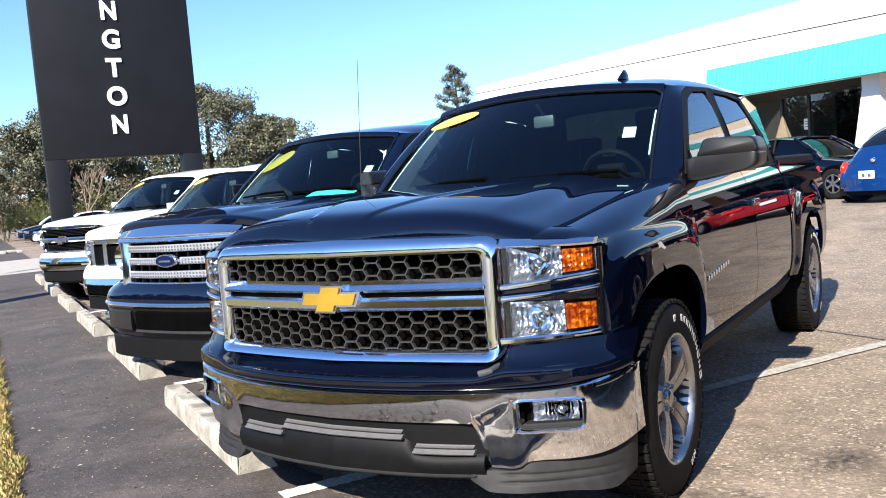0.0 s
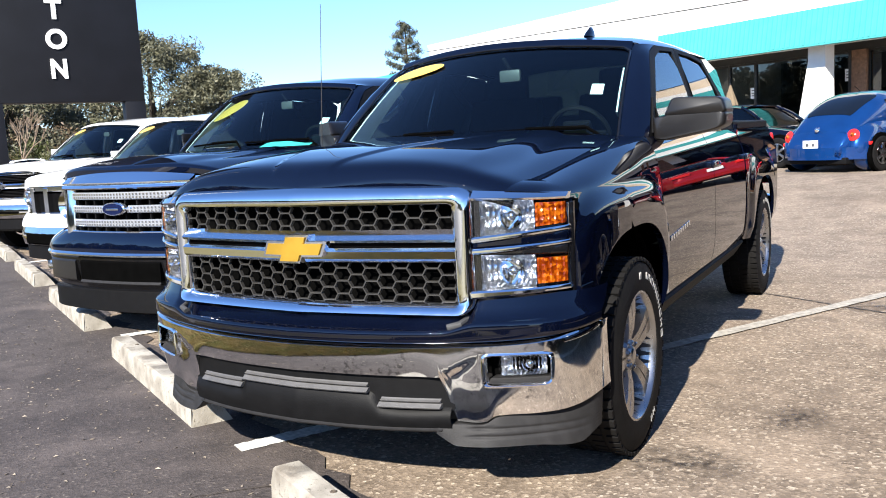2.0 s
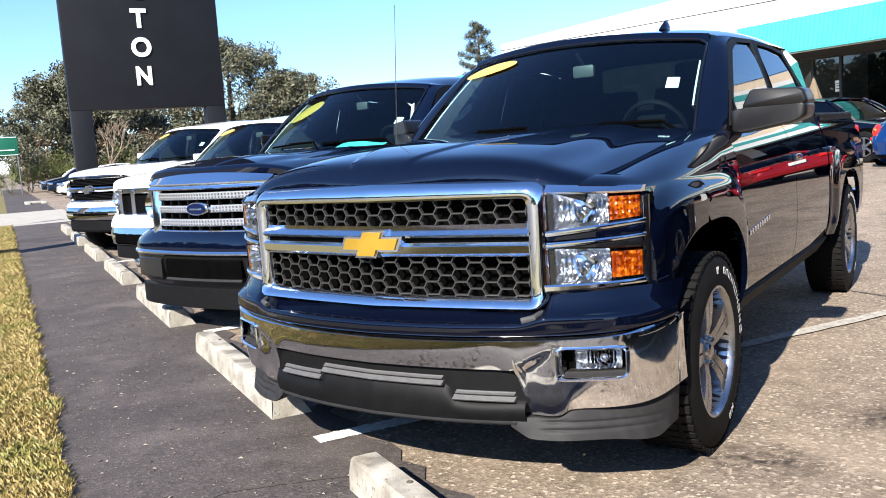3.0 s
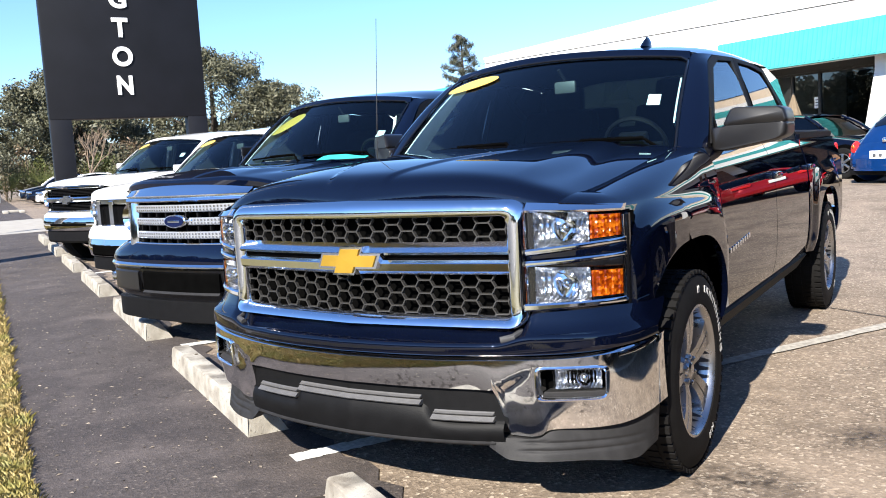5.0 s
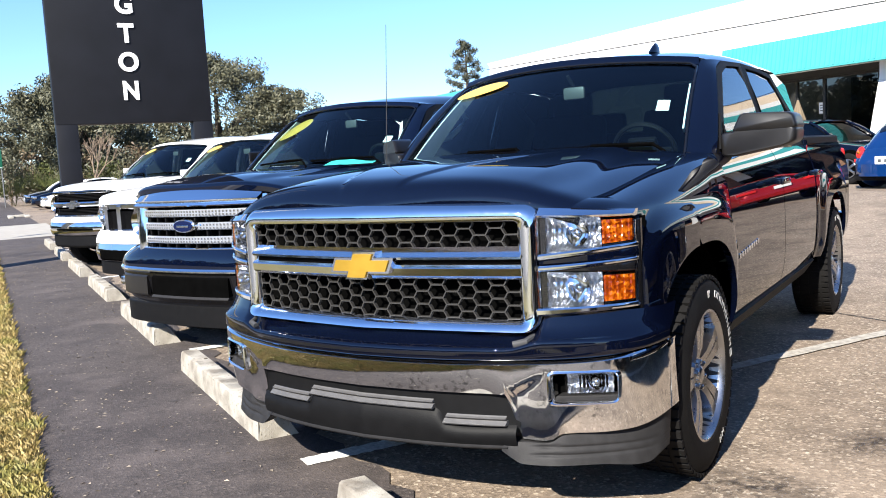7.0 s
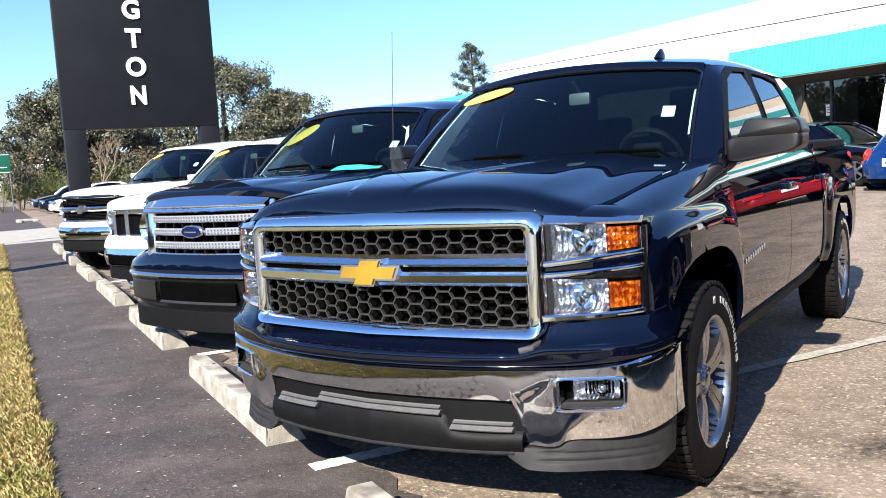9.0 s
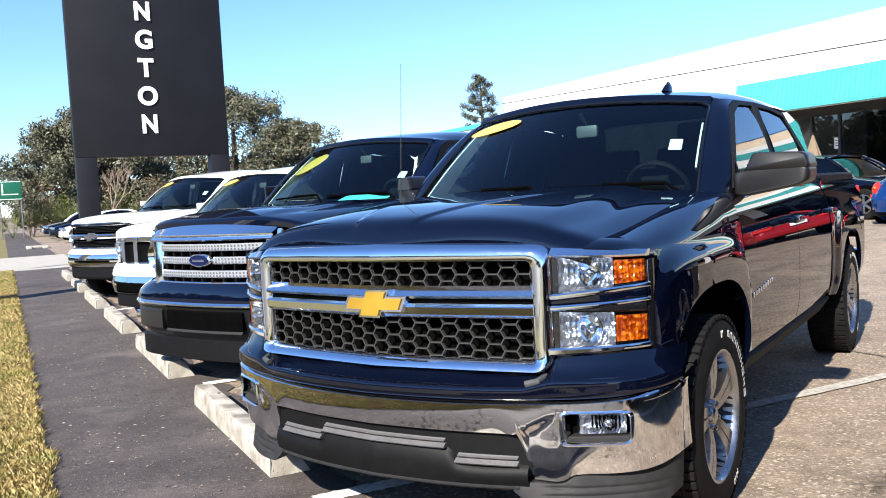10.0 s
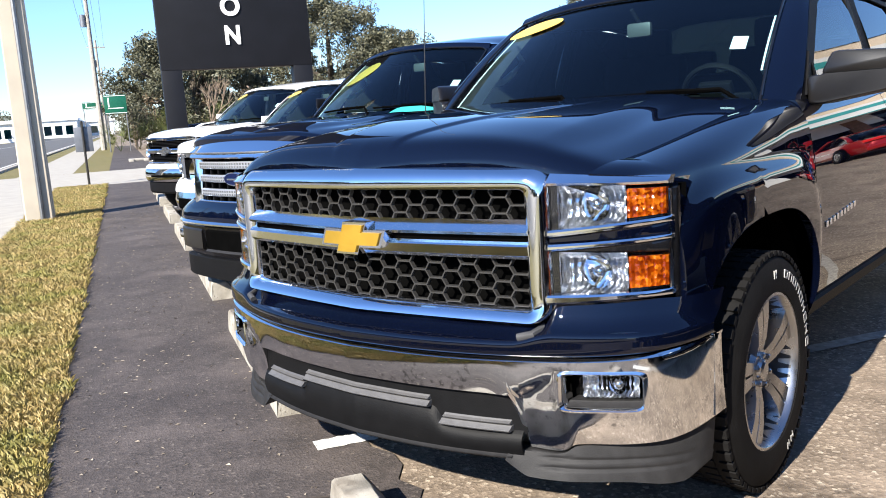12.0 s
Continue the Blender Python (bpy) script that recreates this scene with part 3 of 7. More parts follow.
def wheel(root, x, y, sgn, lettered=True, turn=0.0, r=0.40):
    """A wheel about its own axle: tyre with tread blocks, five-spoke alloy rim, hub and nuts. Its outer face is at +x times sgn."""
    k = r / 0.402
    place = Matrix.Translation((x, y, r)) @ Matrix.Diagonal((sgn, 1, 1, 1)) @ Matrix.Rotation(radians(turn), 4, "X") @ Matrix.Scale(k, 4)
    axle = bmesh.new()
    lathe(axle, tyre_profile(), 56)
    bmesh.ops.transform(axle, matrix=place, verts=axle.verts)
    hold = part("wheel", axle, M["rubber"], root, "tyre on an alloy wheel", 30)
    axle = bmesh.new()
    for i in range(56):
        for a0, w in ((-0.095, 0.045), (-0.03, 0.05), (0.04, 0.05), (0.105, 0.045)):
            a = 6.28318 * (i + (0.5 if a0 > 0 else 0)) / 56
            box(axle, (0, 0, 0), (w, 0.030, 0.016), m=Matrix.Rotation(a, 4, "X") @ Matrix.Translation((a0, 0, 0.3985)))
    bmesh.ops.transform(axle, matrix=place, verts=axle.verts)
    tagged(part("tread", axle, M["rubber"], hold, "", 30), kind="stuff")
    bm = bmesh.new()
    lathe(bm, [(0.112, 0.267), (0.131, 0.269), (0.133, 0.258), (0.120, 0.249), (0.07, 0.237), (-0.09, 0.228), (-0.12, 0.258)], 48)
    bmesh.ops.transform(bm, matrix=place, verts=bm.verts)
    part("rim", bm, M["alloy"], hold, "bright alloy rim")
    bm = bmesh.new()
    lathe(bm, [(0.112, 0.2475), (0.06, 0.2345), (-0.085, 0.2265)], 40)
    bmesh.ops.transform(bm, matrix=place, verts=bm.verts)
    part("rim_barrel", bm, M["dark_alloy"], hold, "dull inner rim")
    bm = bmesh.new()
    for i in range(5):
        a = 6.28318 * i / 5
        for off in (-0.135, 0.135):
            rot = Matrix.Rotation(a + off, 4, "X")
            prev = None
            for rad, half, lo, hi in ((0.055, 0.018, 0.02, 0.088), (0.11, 0.0175, 0.03, 0.104), (0.18, 0.0215, 0.04, 0.112), (0.248, 0.028, 0.05, 0.112)):
                skew = -off * 0.05 * (0.22 - rad) / 0.16
                ring = [bm.verts.new(rot @ Vector(q)) for q in ((lo, -half * 1.5 + skew, rad), (hi, -half + skew, rad), (hi, half + skew, rad), (lo, half * 1.5 + skew, rad))]
                if prev:
                    for q in range(4):
                        bm.faces.new((prev[q], prev[(q + 1) % 4], ring[(q + 1) % 4], ring[q]))
                prev = ring
    lathe(bm, [(0.02, 0.085), (0.075, 0.082), (0.092, 0.068), (0.09, 0.04), (0.102, 0.034), (0.108, 0.024), (0.109, 0.0005)], 30)
    bmesh.ops.transform(bm, matrix=place, verts=bm.verts)
    part("spokes", bm, M["alloy"], hold, "machined alloy spokes", 25)
    bm = bmesh.new()
    lathe(bm, [(-0.02, 0.03), (-0.02, 0.17), (0.0, 0.17), (0.0, 0.03)], 30)
    bmesh.ops.transform(bm, matrix=place, verts=bm.verts)
    part("brake_disc", bm, M["dark_alloy"], hold, "dull steel brake disc")
    # near-black disc: the shade between the spokes put into its colour
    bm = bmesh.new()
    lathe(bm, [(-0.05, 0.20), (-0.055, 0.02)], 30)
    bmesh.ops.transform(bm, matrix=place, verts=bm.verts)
    part("spoke_gap_shade", bm, M["dark"], hold)
    for i in range(6):
        a = 6.28318 * i / 6
        n = bmesh.new()
        lathe(n, [(0.085, 0.011), (0.104, 0.0105), (0.108, 0.006), (0.108, 0.0004)], 6)
        bmesh.ops.translate(n, verts=n.verts, vec=(0, 0.055 * math.sin(a), 0.055 * math.cos(a)))
        bmesh.ops.transform(n, matrix=place, verts=n.verts)
        part("lug_nut", n, M["alloy"], hold)
    if lettered:
        for start, widths in ((0.16, (3,)), (0.46, (5, 5, 5, 5, 5, 5, 5, 5, 5)), (2.75, (4, 3))):
            a = start
            for w in widths:
                bm = bmesh.new()
                kind = (w * 7 + int(a * 10)) % 3
                for e in (0.0, w * 0.017):
                    box(bm, (0, 0, 0), (0.006, 0.0040, 0.028), m=Matrix.Rotation(-(a + e), 4, "X") @ Matrix.Translation((0.1372, 0, 0.332)))
                for dz in ((-0.012, 0.012) if kind == 0 else (0.0,) if kind == 1 else (0.012,)):
                    box(bm, (0, 0, 0), (0.006, w * 0.017 * 0.33, 0.0040), m=Matrix.Rotation(-(a + w * 0.0085), 4, "X") @ Matrix.Translation((0.1374, 0, 0.332 + dz)))
                a += w * 0.017 + 0.062
                bmesh.ops.transform(bm, matrix=place, verts=bm.verts)
                part("sidewall_mark", bm, M["tyre_white"], hold, "raised white sidewall mark")
    return hold


def truck_body(root, pm, lettered=True, mirrors=None, turn=0.0, frames=None):
    """All of a crew-cab pickup behind its front mask."""
    hood(root, pm)
    for sgn in (1, -1):
        fender_top = lambda y: (HOOD_X(y) + 0.006, HOOD_EDGE_Z(y))
        part("front_fender", side_panel(0.40, 1.53, lambda y: 0.70 if y < 0.9 else 0.46, lambda y: 1.105, sgn, fender_top, None, 36), pm, root)
        bm = bmesh.new()

        def tip(a, b):
            xf = lerp(0.780, 0.938, a)
            xb, zb = shoulder(0.402, 1.105, fender_top(0.402), 1 - a)
            return (sgn * lerp(xf, xb, b), lerp(nose(xf) + 0.008, 0.402, b), lerp(1.136 - 0.020 * a, zb, 1 - (1 - b) ** 2.4))
        surf(bm, tip, 12, 14)
        part("fender_tip", thick(bm, 0.008), pm, root, "", 60)
        fd = part("front_door", side_panel(1.54, 2.76, lambda y: 0.50, lambda y: 1.285, sgn), pm, root)
        rd = part("rear_door", side_panel(2.768, 3.85, lambda y: 0.50, lambda y: 1.295, sgn), pm, root)
        part("bed_side", side_panel(3.90, 5.53, lambda y: 0.50, lambda y: 1.335, sgn), pm, root)
        bm = bmesh.new()
        surf(bm, lambda a, b: (sgn * lerp(0.965, 0.90, b), lerp(1.50, 3.90, a), lerp(0.495, 0.40, b)), 12, 3)
        part("rocker_panel", thick(bm, 0.02), M["black_plastic"], root)
        o1 = [(1.60, 1.28), (1.78, 1.46), (2.12, 1.715), (2.32, 1.768), (2.78, 1.785), (2.76, 1.28)]
        i1 = [(1.76, 1.315), (1.87, 1.45), (2.19, 1.690), (2.38, 1.742), (2.69, 1.757), (2.69, 1.315)]
        o2 = [(2.768, 1.28), (2.788, 1.785), (3.20, 1.78), (3.52, 1.755), (3.72, 1.50), (3.85, 1.29)]
        i2 = [(2.83, 1.315), (2.85, 1.757), (3.18, 1.754), (3.46, 1.730), (3.62, 1.49), (3.68, 1.32)]
        part("window_frame", window_ring(o1, i1, sgn), frames or M["black_plastic"], fd)
        part("window_frame", window_ring(o2, i2, sgn), frames or M["black_plastic"], rd)
        part("side_window", window_pane(i1, sgn), M["side_glass"], fd, "lightly tinted glass")
        part("side_window", window_pane(i2, sgn), M["tinted"], rd, "dark tinted glass")
        bm = bmesh.new()
        tube(bm, [(sgn * (belt_x(1.30) + 0.004), 1.80, 1.300), (sgn * (belt_x(1.30) + 0.004), 2.74, 1.300)], 0.009, 6)
        part("belt_molding", bm, M["black_plastic"], fd)
        for d, y in ((fd, 2.62), (rd, 3.72)):
            h = boxed((sgn * 1.038, y - 0.09, 1.105), (0.026, 0.20, 0.036), 0.011)
            box(h, (sgn * 1.015, y - 0.175, 1.105), (0.04, 0.03, 0.032), 0.008)
            box(h, (sgn * 1.015, y + 0.0, 1.105), (0.04, 0.04, 0.036), 0.008)
            part("door_handle", h, pm, d)
        # C-pillar and rail over the doors
        bm = bmesh.new()
        pr = [(3.855, 1.29), (3.725, 1.50), (3.53, 1.755), (3.70, 1.772), (3.90, 1.70), (3.94, 1.29)]
        a = [bm.verts.new((sgn * (belt_x(z)), y, z)) for y, z in pr]
        b = [bm.verts.new((sgn * (belt_x(z) - 0.05), y, z)) for y, z in pr]
        bm.faces.new(a), bm.faces.new(b)
        for i in range(len(pr)):
            j = (i + 1) % len(pr)
            bm.faces.new((a[i], a[j], b[j], b[i]))
        part("rear_pillar", bm, pm, root)
        # A-pillar: between the windshield's edge and the front door
        bm = bmesh.new()

        def pillar(t, w):
            ws = Vector(windshield(1.0, t))
            dz = ws.z
            yd = curve(dz, [1.24, 1.28, 1.46, 1.715, 1.768, 1.80], [1.54, 1.595, 1.775, 2.115, 2.31, 2.50])
            door = Vector((belt_x(max(dz, 1.25)), yd, dz))
            p = ws.lerp(door, w)
            p.x += 0.012 * math.sin(3.14159 * w)
            return (sgn * p.x, p.y - 0.012 * math.sin(3.14159 * w), p.z)
        surf(bm, pillar, 20, 6)
        part("front_pillar", thick(bm, 0.02), pm, root)
        # pale trim; the driver's strip is a painted highlight along the pillar
        bm = bmesh.new()
        surf(bm, lambda a, b: Vector(windshield(sgn * 0.965, lerp(*((0.30, 0.74) if sgn > 0 else (0.04, 0.90)), a))) + Vector((-sgn * 0.004 * b, 0.018 + (0.035 if sgn > 0 else lerp(0.17, 0.08, a)) * b, -0.010 - 0.02 * b)), 20, 5)
        part("pillar_trim_and_glint", thick(bm, 0.008), M["trim_and_glint"], root, "pale grey pillar trim, a painted highlight on the driver's side")
        bm = bmesh.new()
        tube(bm, [(sgn * 0.790, 1.82, 1.462), (sgn * 0.785, 1.93, 1.454), (sgn * 0.780, 2.02, 1.460), (sgn * 0.775, 2.12, 1.510), (sgn * 0.772, 2.20, 1.572), (sgn * 0.772, 2.13, 1.632), (sgn * 0.772, 2.05, 1.652)], [0.028, 0.026, 0.018, 0.016, 0.016, 0.014, 0.012], 10)
        part("grab_handle", bm, M["trim_and_glint"], root, "pale grey grab handle")
        # mirror
        lower = [(0.905, 1.372), (0.965, 1.374), (0.985, 1.398), (1.225, 1.398), (1.250, 1.378), (1.246, 1.320), (1.205, 1.302), (0.955, 1.258), (0.912, 1.262)]
        upper = [(0.958, 1.372), (0.996, 1.452), (1.020, 1.460), (1.215, 1.452), (1.238, 1.438), (1.256, 1.376)]
        sweep = 0.0 if sgn > 0 else 0.85  # the far mirror is turned back, sheared to fit the camera's view
        if mirrors:  # the other trucks carry narrow, upright mirrors
            lower, upper = ([(0.905 + (x - 0.905) * 0.52, z) for x, z in q] for q in (lower, upper))
        mir = part("door_mirror", mirror_shell(sgn, lower, 0.028, 1.665, 1.84, sweep), M["mirror_cap"], root, "black door mirror", 40)
        part("mirror_cap", mirror_shell(sgn, upper, 0.022, 1.662, 1.84, sweep), M[mirrors or "mirror_cap"], mir, "" if mirrors == "white_paint" else "satin black mirror cap", 40)
        part("mirror_arm", boxed((sgn * 0.895, 1.755, 1.318), (0.09, 0.10, 0.085), 0.025), M["black_plastic"], mir)
        part("mirror_sail", window_ring([(1.66, 1.30), (1.80, 1.47), (1.86, 1.30)], [(1.70, 1.315), (1.79, 1.43), (1.83, 1.315)], sgn, 0.008), M["black_plastic"], mir)
        bm = boxed((0, 0, 0), (0.12 if mirrors else 0.24, 0.006, 0.13), 0.003, Matrix.Translation((sgn * (0.99 if mirrors else 1.075), 1.845 + sweep * (0.09 if mirrors else 0.17), 1.355)) @ Matrix.Rotation(sgn * math.atan(sweep), 4, "Z"))
        part("mirror_glass", bm, M["chrome"], mir, "mirror glass")
        # wheels, liners
        wheel(root, sgn * 0.893, AXLES[0], sgn, lettered, turn)
        wheel(root, sgn * 0.880, AXLES[1], sgn, lettered, 23)
        for yc in (0.985, 4.605):
            bm = bmesh.new()
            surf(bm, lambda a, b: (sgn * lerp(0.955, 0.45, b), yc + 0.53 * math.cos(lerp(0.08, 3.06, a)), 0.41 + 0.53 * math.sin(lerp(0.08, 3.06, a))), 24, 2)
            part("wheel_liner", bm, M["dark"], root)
    # glass, roof
    bm = bmesh.new()
    surf(bm, lambda a, b: windshield(2 * a - 1, b * 0.935), 24, 14)
    part("windshield", bm, M["windshield"], root, "clear windshield glass")
    bm = bmesh.new()
    surf(bm, lambda a, b: roof(2 * a - 1, b), 32, 30)
    rim_in(bm, (0, 0.02, -0.03))
    part("roof", bm, pm, root)
    bm = bmesh.new()
    surf(bm, lambda a, b: Vector(windshield((2 * a - 1), lerp(0.938, 1.0, b))) + Vector((0, -0.014 * b, 0.012 * b + 0.006 * math.sin(3.14 * b))), 32, 6)
    part("roof_header", thick(bm, 0.012), pm, root)
    bm = bmesh.new()
    edge = [(-1, 0.02), (-1, 0.3), (-1, 0.6), (-1, 0.90)] + [(-0.95 + 0.1 * k, 0.936) for k in range(20)] + [(1, 0.90), (1, 0.6), (1, 0.3), (1, 0.02)]
    tube(bm, [Vector(windshield(s * 0.992, t)) + Vector((0, -0.006, 0.006)) for s, t in edge], 0.006, 6)
    part("windshield_trim", bm, M["gloss_black"], root, "glossy black windshield trim")
    bm = bmesh.new()
    surf(bm, lambda a, b: Vector(roof((2 * a - 1) * 0.97, lerp(0.02, 0.98, b))) - Vector((0, 0, 0.035)), 10, 10)
    part("headliner", bm, M["trim"], root)
    bm = bmesh.new()
    surf(bm, lambda a, b: (lerp(-0.72, 0.72, a) * lerp(0.92, 1.12, 1 - b), lerp(3.95, 3.86, b), lerp(1.30, 1.80, b)), 8, 6)
    part("rear_window", bm, M["rear_glass"], root, "dark tinted glass")
    bm = bmesh.new()
    surf(bm, lambda a, b: (lerp(-0.93, 0.93, a), 3.90, lerp(0.6, 1.32, b)), 4, 4)
    part("cab_back", thick(bm, 0.03), pm, root)
    # black cowl and wipers
    bm = bmesh.new()
    surf(bm, lambda a, b: (lerp(-0.83, 0.83, a), cowl(lerp(-0.83, 0.83, a)) - 0.03 + 0.10 * b, lerp(hood_z(lerp(-0.80, 0.80, a), 1.22) - 0.04, 1.295, b)), 30, 4)
    part("cowl_panel", thick(bm, 0.015), M["black_plastic"], root)
    for x0, x1 in ((-0.55, 0.02), (0.12, 0.66)):
        bm = bmesh.new()
        pts = [Vector(windshield(lerp(x0, x1, k / 8) / 0.80, 0.115 + 0.02 * (k / 8))) + Vector((0, -0.010, 0.009)) for k in range(9)]
        tube(bm, pts, 0.009, 6)
        wp = part("wiper", bm, M["dark"], root)
        bm = bmesh.new()
        foot = Vector(windshield(min(0.97, (x1 + 0.10) / 0.80), 0.03)) + Vector((0, -0.012, 0.004))
        tube(bm, [pts[4] + Vector((0, -0.008, 0.007)), pts[8] + Vector((0.0, -0.010, 0.004)), foot], 0.009, 6)
        part("wiper_arm", bm, M["dark"], wp)
    # interior
    bm = bmesh.new()
    surf(bm, lambda a, b: (lerp(-0.80, 0.80, a), cowl(lerp(-0.8, 0.8, a)) + 0.06 + 0.42 * b, 1.275 - 0.02 * (2 * b - 0.6) ** 2 + 0.035 * math.exp(-(((lerp(-0.8, 0.8, a) - 0.38) / 0.2) ** 2)) * b), 24, 8)
    rim_in(bm, (0, 0, -0.35))
    part("dashboard", bm, M["trim"], root)
    bm = bmesh.new()
    turnm = Matrix.Translation((0.47, 1.90, 1.305)) @ Matrix.Rotation(radians(-62), 4, "X")
    surf(bm, lambda a, b: turnm @ Vector(((0.160 + 0.012 * math.cos(6.2832 * b)) * math.cos(6.2832 * a), (0.160 + 0.012 * math.cos(6.2832 * b)) * math.sin(6.2832 * a), 0.016 * math.sin(6.2832 * b))), 32, 8)
    box(bm, (0, 0, -0.01), (0.30, 0.05, 0.02), 0.008, turnm)
    box(bm, (0, -0.02, -0.01), (0.15, 0.13, 0.04), 0.015, turnm)
    part("steering_wheel", bm, M["valance"], root)
    for x in (-0.38, 0.38):
        seat = part("front_seat", boxed((x, 2.55, 0.95), (0.52, 0.52, 0.16), 0.05), M["seat"], root)
        part("seat_back", box(bmesh.new(), (0, 0, 0), (0.50, 0.14, 0.66), 0.06, Matrix.Translation((x, 2.84, 1.24)) @ Matrix.Rotation(radians(-14), 4, "X")), M["seat"], seat)
        part("headrest", boxed((x, 2.96, 1.63), (0.27, 0.10, 0.17), 0.045), M["seat"], seat)
    part("rear_seat", boxed((0, 3.68, 1.15), (1.40, 0.16, 0.60), 0.05), M["seat"], root)
    for x in (-0.42, 0.42):
        part("rear_headrest", boxed((x, 3.72, 1.52), (0.26, 0.10, 0.16), 0.04), M["seat"], root)
    part("centre_console", boxed((0, 2.35, 1.0), (0.26, 0.7, 0.26), 0.04), M["trim"], root)
    bm = boxed((0.05, 1.99, 1.645), (0.125, 0.03, 0.068), 0.015)
    part("mirror_stem", tube(bmesh.new(), [(0.05, 2.0, 1.67), (0.03, 1.95, 1.74)], 0.010, 6), M["trim"], root)
    part("rear_view_mirror", bm, M["mirror_back"], root, "grey rear-view mirror")
    # floor, frame and engine block: unseen near-black boxes, added to block light
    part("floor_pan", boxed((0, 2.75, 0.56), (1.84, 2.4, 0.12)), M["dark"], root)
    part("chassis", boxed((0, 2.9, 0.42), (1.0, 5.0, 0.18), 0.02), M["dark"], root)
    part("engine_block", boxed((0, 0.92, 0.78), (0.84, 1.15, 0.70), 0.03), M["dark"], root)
    # bed
    for sgn in (1, -1):
        bm = bmesh.new()
        surf(bm, lambda a, b: (sgn * lerp(side_x(4, 1.33) + 0.004, 0.84, b), lerp(3.90, 5.53, a), 1.336 + 0.014 * math.sin(3.14 * b)), 10, 4)
        rim_in(bm, (0, 0, -0.05))
        part("bed_rail", bm, M["black_plastic"], root)
    bm = bmesh.new()
    box(bm, (0, 4.71, 0.82), (1.66, 1.62, 0.04))
    box(bm, (0.84, 4.71, 1.08), (0.03, 1.62, 0.52))
    box(bm, (-0.84, 4.71, 1.08), (0.03, 1.62, 0.52))
    part("bed_floor", bm, M["trim"], root)
    part("tailgate", boxed((0, 5.54, 1.06), (1.62, 0.06, 0.54), 0.02), pm, root)
    for sgn in (1, -1):
        part("tail_lamp", boxed((sgn * 0.895, 5.53, 1.02), (0.13, 0.06, 0.44), 0.03), M["red_lens"], root, "red tail lamp")
    part("rear_bumper", boxed((0, 5.66, 0.60), (1.90, 0.18, 0.20), 0.05), M["chrome"], root, "chrome rear bumper")


def rounded(poly, r, n=5):
    """A polygon with its corners rounded off."""
    out = []
    for i, p in enumerate(poly):
        p, q, e = Vector(p), Vector(poly[i - 1]), Vector(poly[(i + 1) % len(poly)])
        k = min(r, (q - p).length * 0.45, (e - p).length * 0.45)
        a, c = p + (q - p).normalized() * k, p + (e - p).normalized() * k
        for j in range(n + 1):
            t = j / n
            out.append(a * (1 - t) ** 2 + p * 2 * t * (1 - t) + c * t * t)
    return out


def mirror_shell(sgn, poly, r, y0, y1, sweep=0.0):
    """One half of a mirror's housing: its outline swells back from a flat face."""
    bm = bmesh.new()
    ring = rounded(poly, r)
    mid = sum(ring, Vector((0, 0))) / len(ring)
    loops = []
    for k, t in ((0.89, 0.0), (0.95, 0.03), (0.98, 0.09), (0.995, 0.20), (1.0, 0.40), (1.0, 1.0)):
        loops.append([bm.verts.new((sgn * (mid.x + (p.x - mid.x) * k), lerp(y0, y1, t) + sweep * (p.x - 0.905), mid.y + (p.y - mid.y) * k)) for p in ring])
    for a, b in zip(loops, loops[1:]):
        for i in range(len(ring)):
            j = (i + 1) % len(ring)
            bm.faces.new((a[i], a[j], b[j], b[i]))
    bm.faces.new(loops[0]), bm.faces.new(loops[-1][::-1])
    return bm


def windshield(s, t):
    """s across from -1 to 1, t up from 0 to 1."""
    x = s * lerp(0.805, 0.695, t)
    y = lerp(1.245 + 0.225 * s * s, 1.99 + 0.16 * s * s, t) - 0.02 * math.sin(3.14 * t)
    z = lerp(1.262 - 0.012 * s * s, 1.815 - 0.045 * s * s, t) + 0.012 * math.sin(3.14 * t)
    return (x, y, z)


def roof(s, t):
    _, y0, z0 = windshield(s, 1.0)
    y = lerp(y0 - 0.01, 3.90, t)
    x = s * lerp(0.700, 0.745, smooth(t * 5))
    z = lerp(z0 + 0.006, 1.83, t) + (0.138 * math.sin(min(1, t * 1.25) * 1.9) - 0.105 * t) * (1 - 0.6 * s**4) - 0.055 * s**8 * smooth(t * 5) - 0.03 * max(0, t - 0.9) * 10
    return (x, y, z)


def oval_sticker(root, s, t, w, h, tilt, mat=None, name="price_sticker", label="yellow oval window sticker"):
    """A sticker on the windshield."""
    bm = bmesh.new()
    ring = []
    for k in range(40):
        a = 6.28318 * k / 40
        p, q = w * math.cos(a), h * math.sin(a)
        p, q = p * math.cos(tilt) - q * math.sin(tilt), p * math.sin(tilt) + q * math.cos(tilt)
        ring.append(bm.verts.new(Vector(windshield(s + p / 0.75, t + q / 0.95)) + Vector((0, -0.008, 0.006))))
    mid = bm.verts.new(Vector(windshield(s, t)) + Vector((0, -0.008, 0.006)))
    for k in range(40):
        bm.faces.new((mid, ring[k], ring[(k + 1) % 40]))
    return part(name, thick(bm, 0.001), mat or M["yellow"], root, label)


def front_band(fn, x0, x1, z0, z1, off0, off1, n=60, m=3, bulge=0.0):
    """A sheet that follows the curve of the nose: z0 and z1 may be functions of x."""
    bm = bmesh.new()
    f0, f1 = (z0 if callable(z0) else lambda x: z0), (z1 if callable(z1) else lambda x: z1)

    def at(a, b):
        x = lerp(x0, x1, a)
        return (x, fn(x) + lerp(off0, off1, b) - bulge * math.sin(3.14159 * b), lerp(f0(x), f1(x), b))
    surf(bm, at, n, m)
    return bm


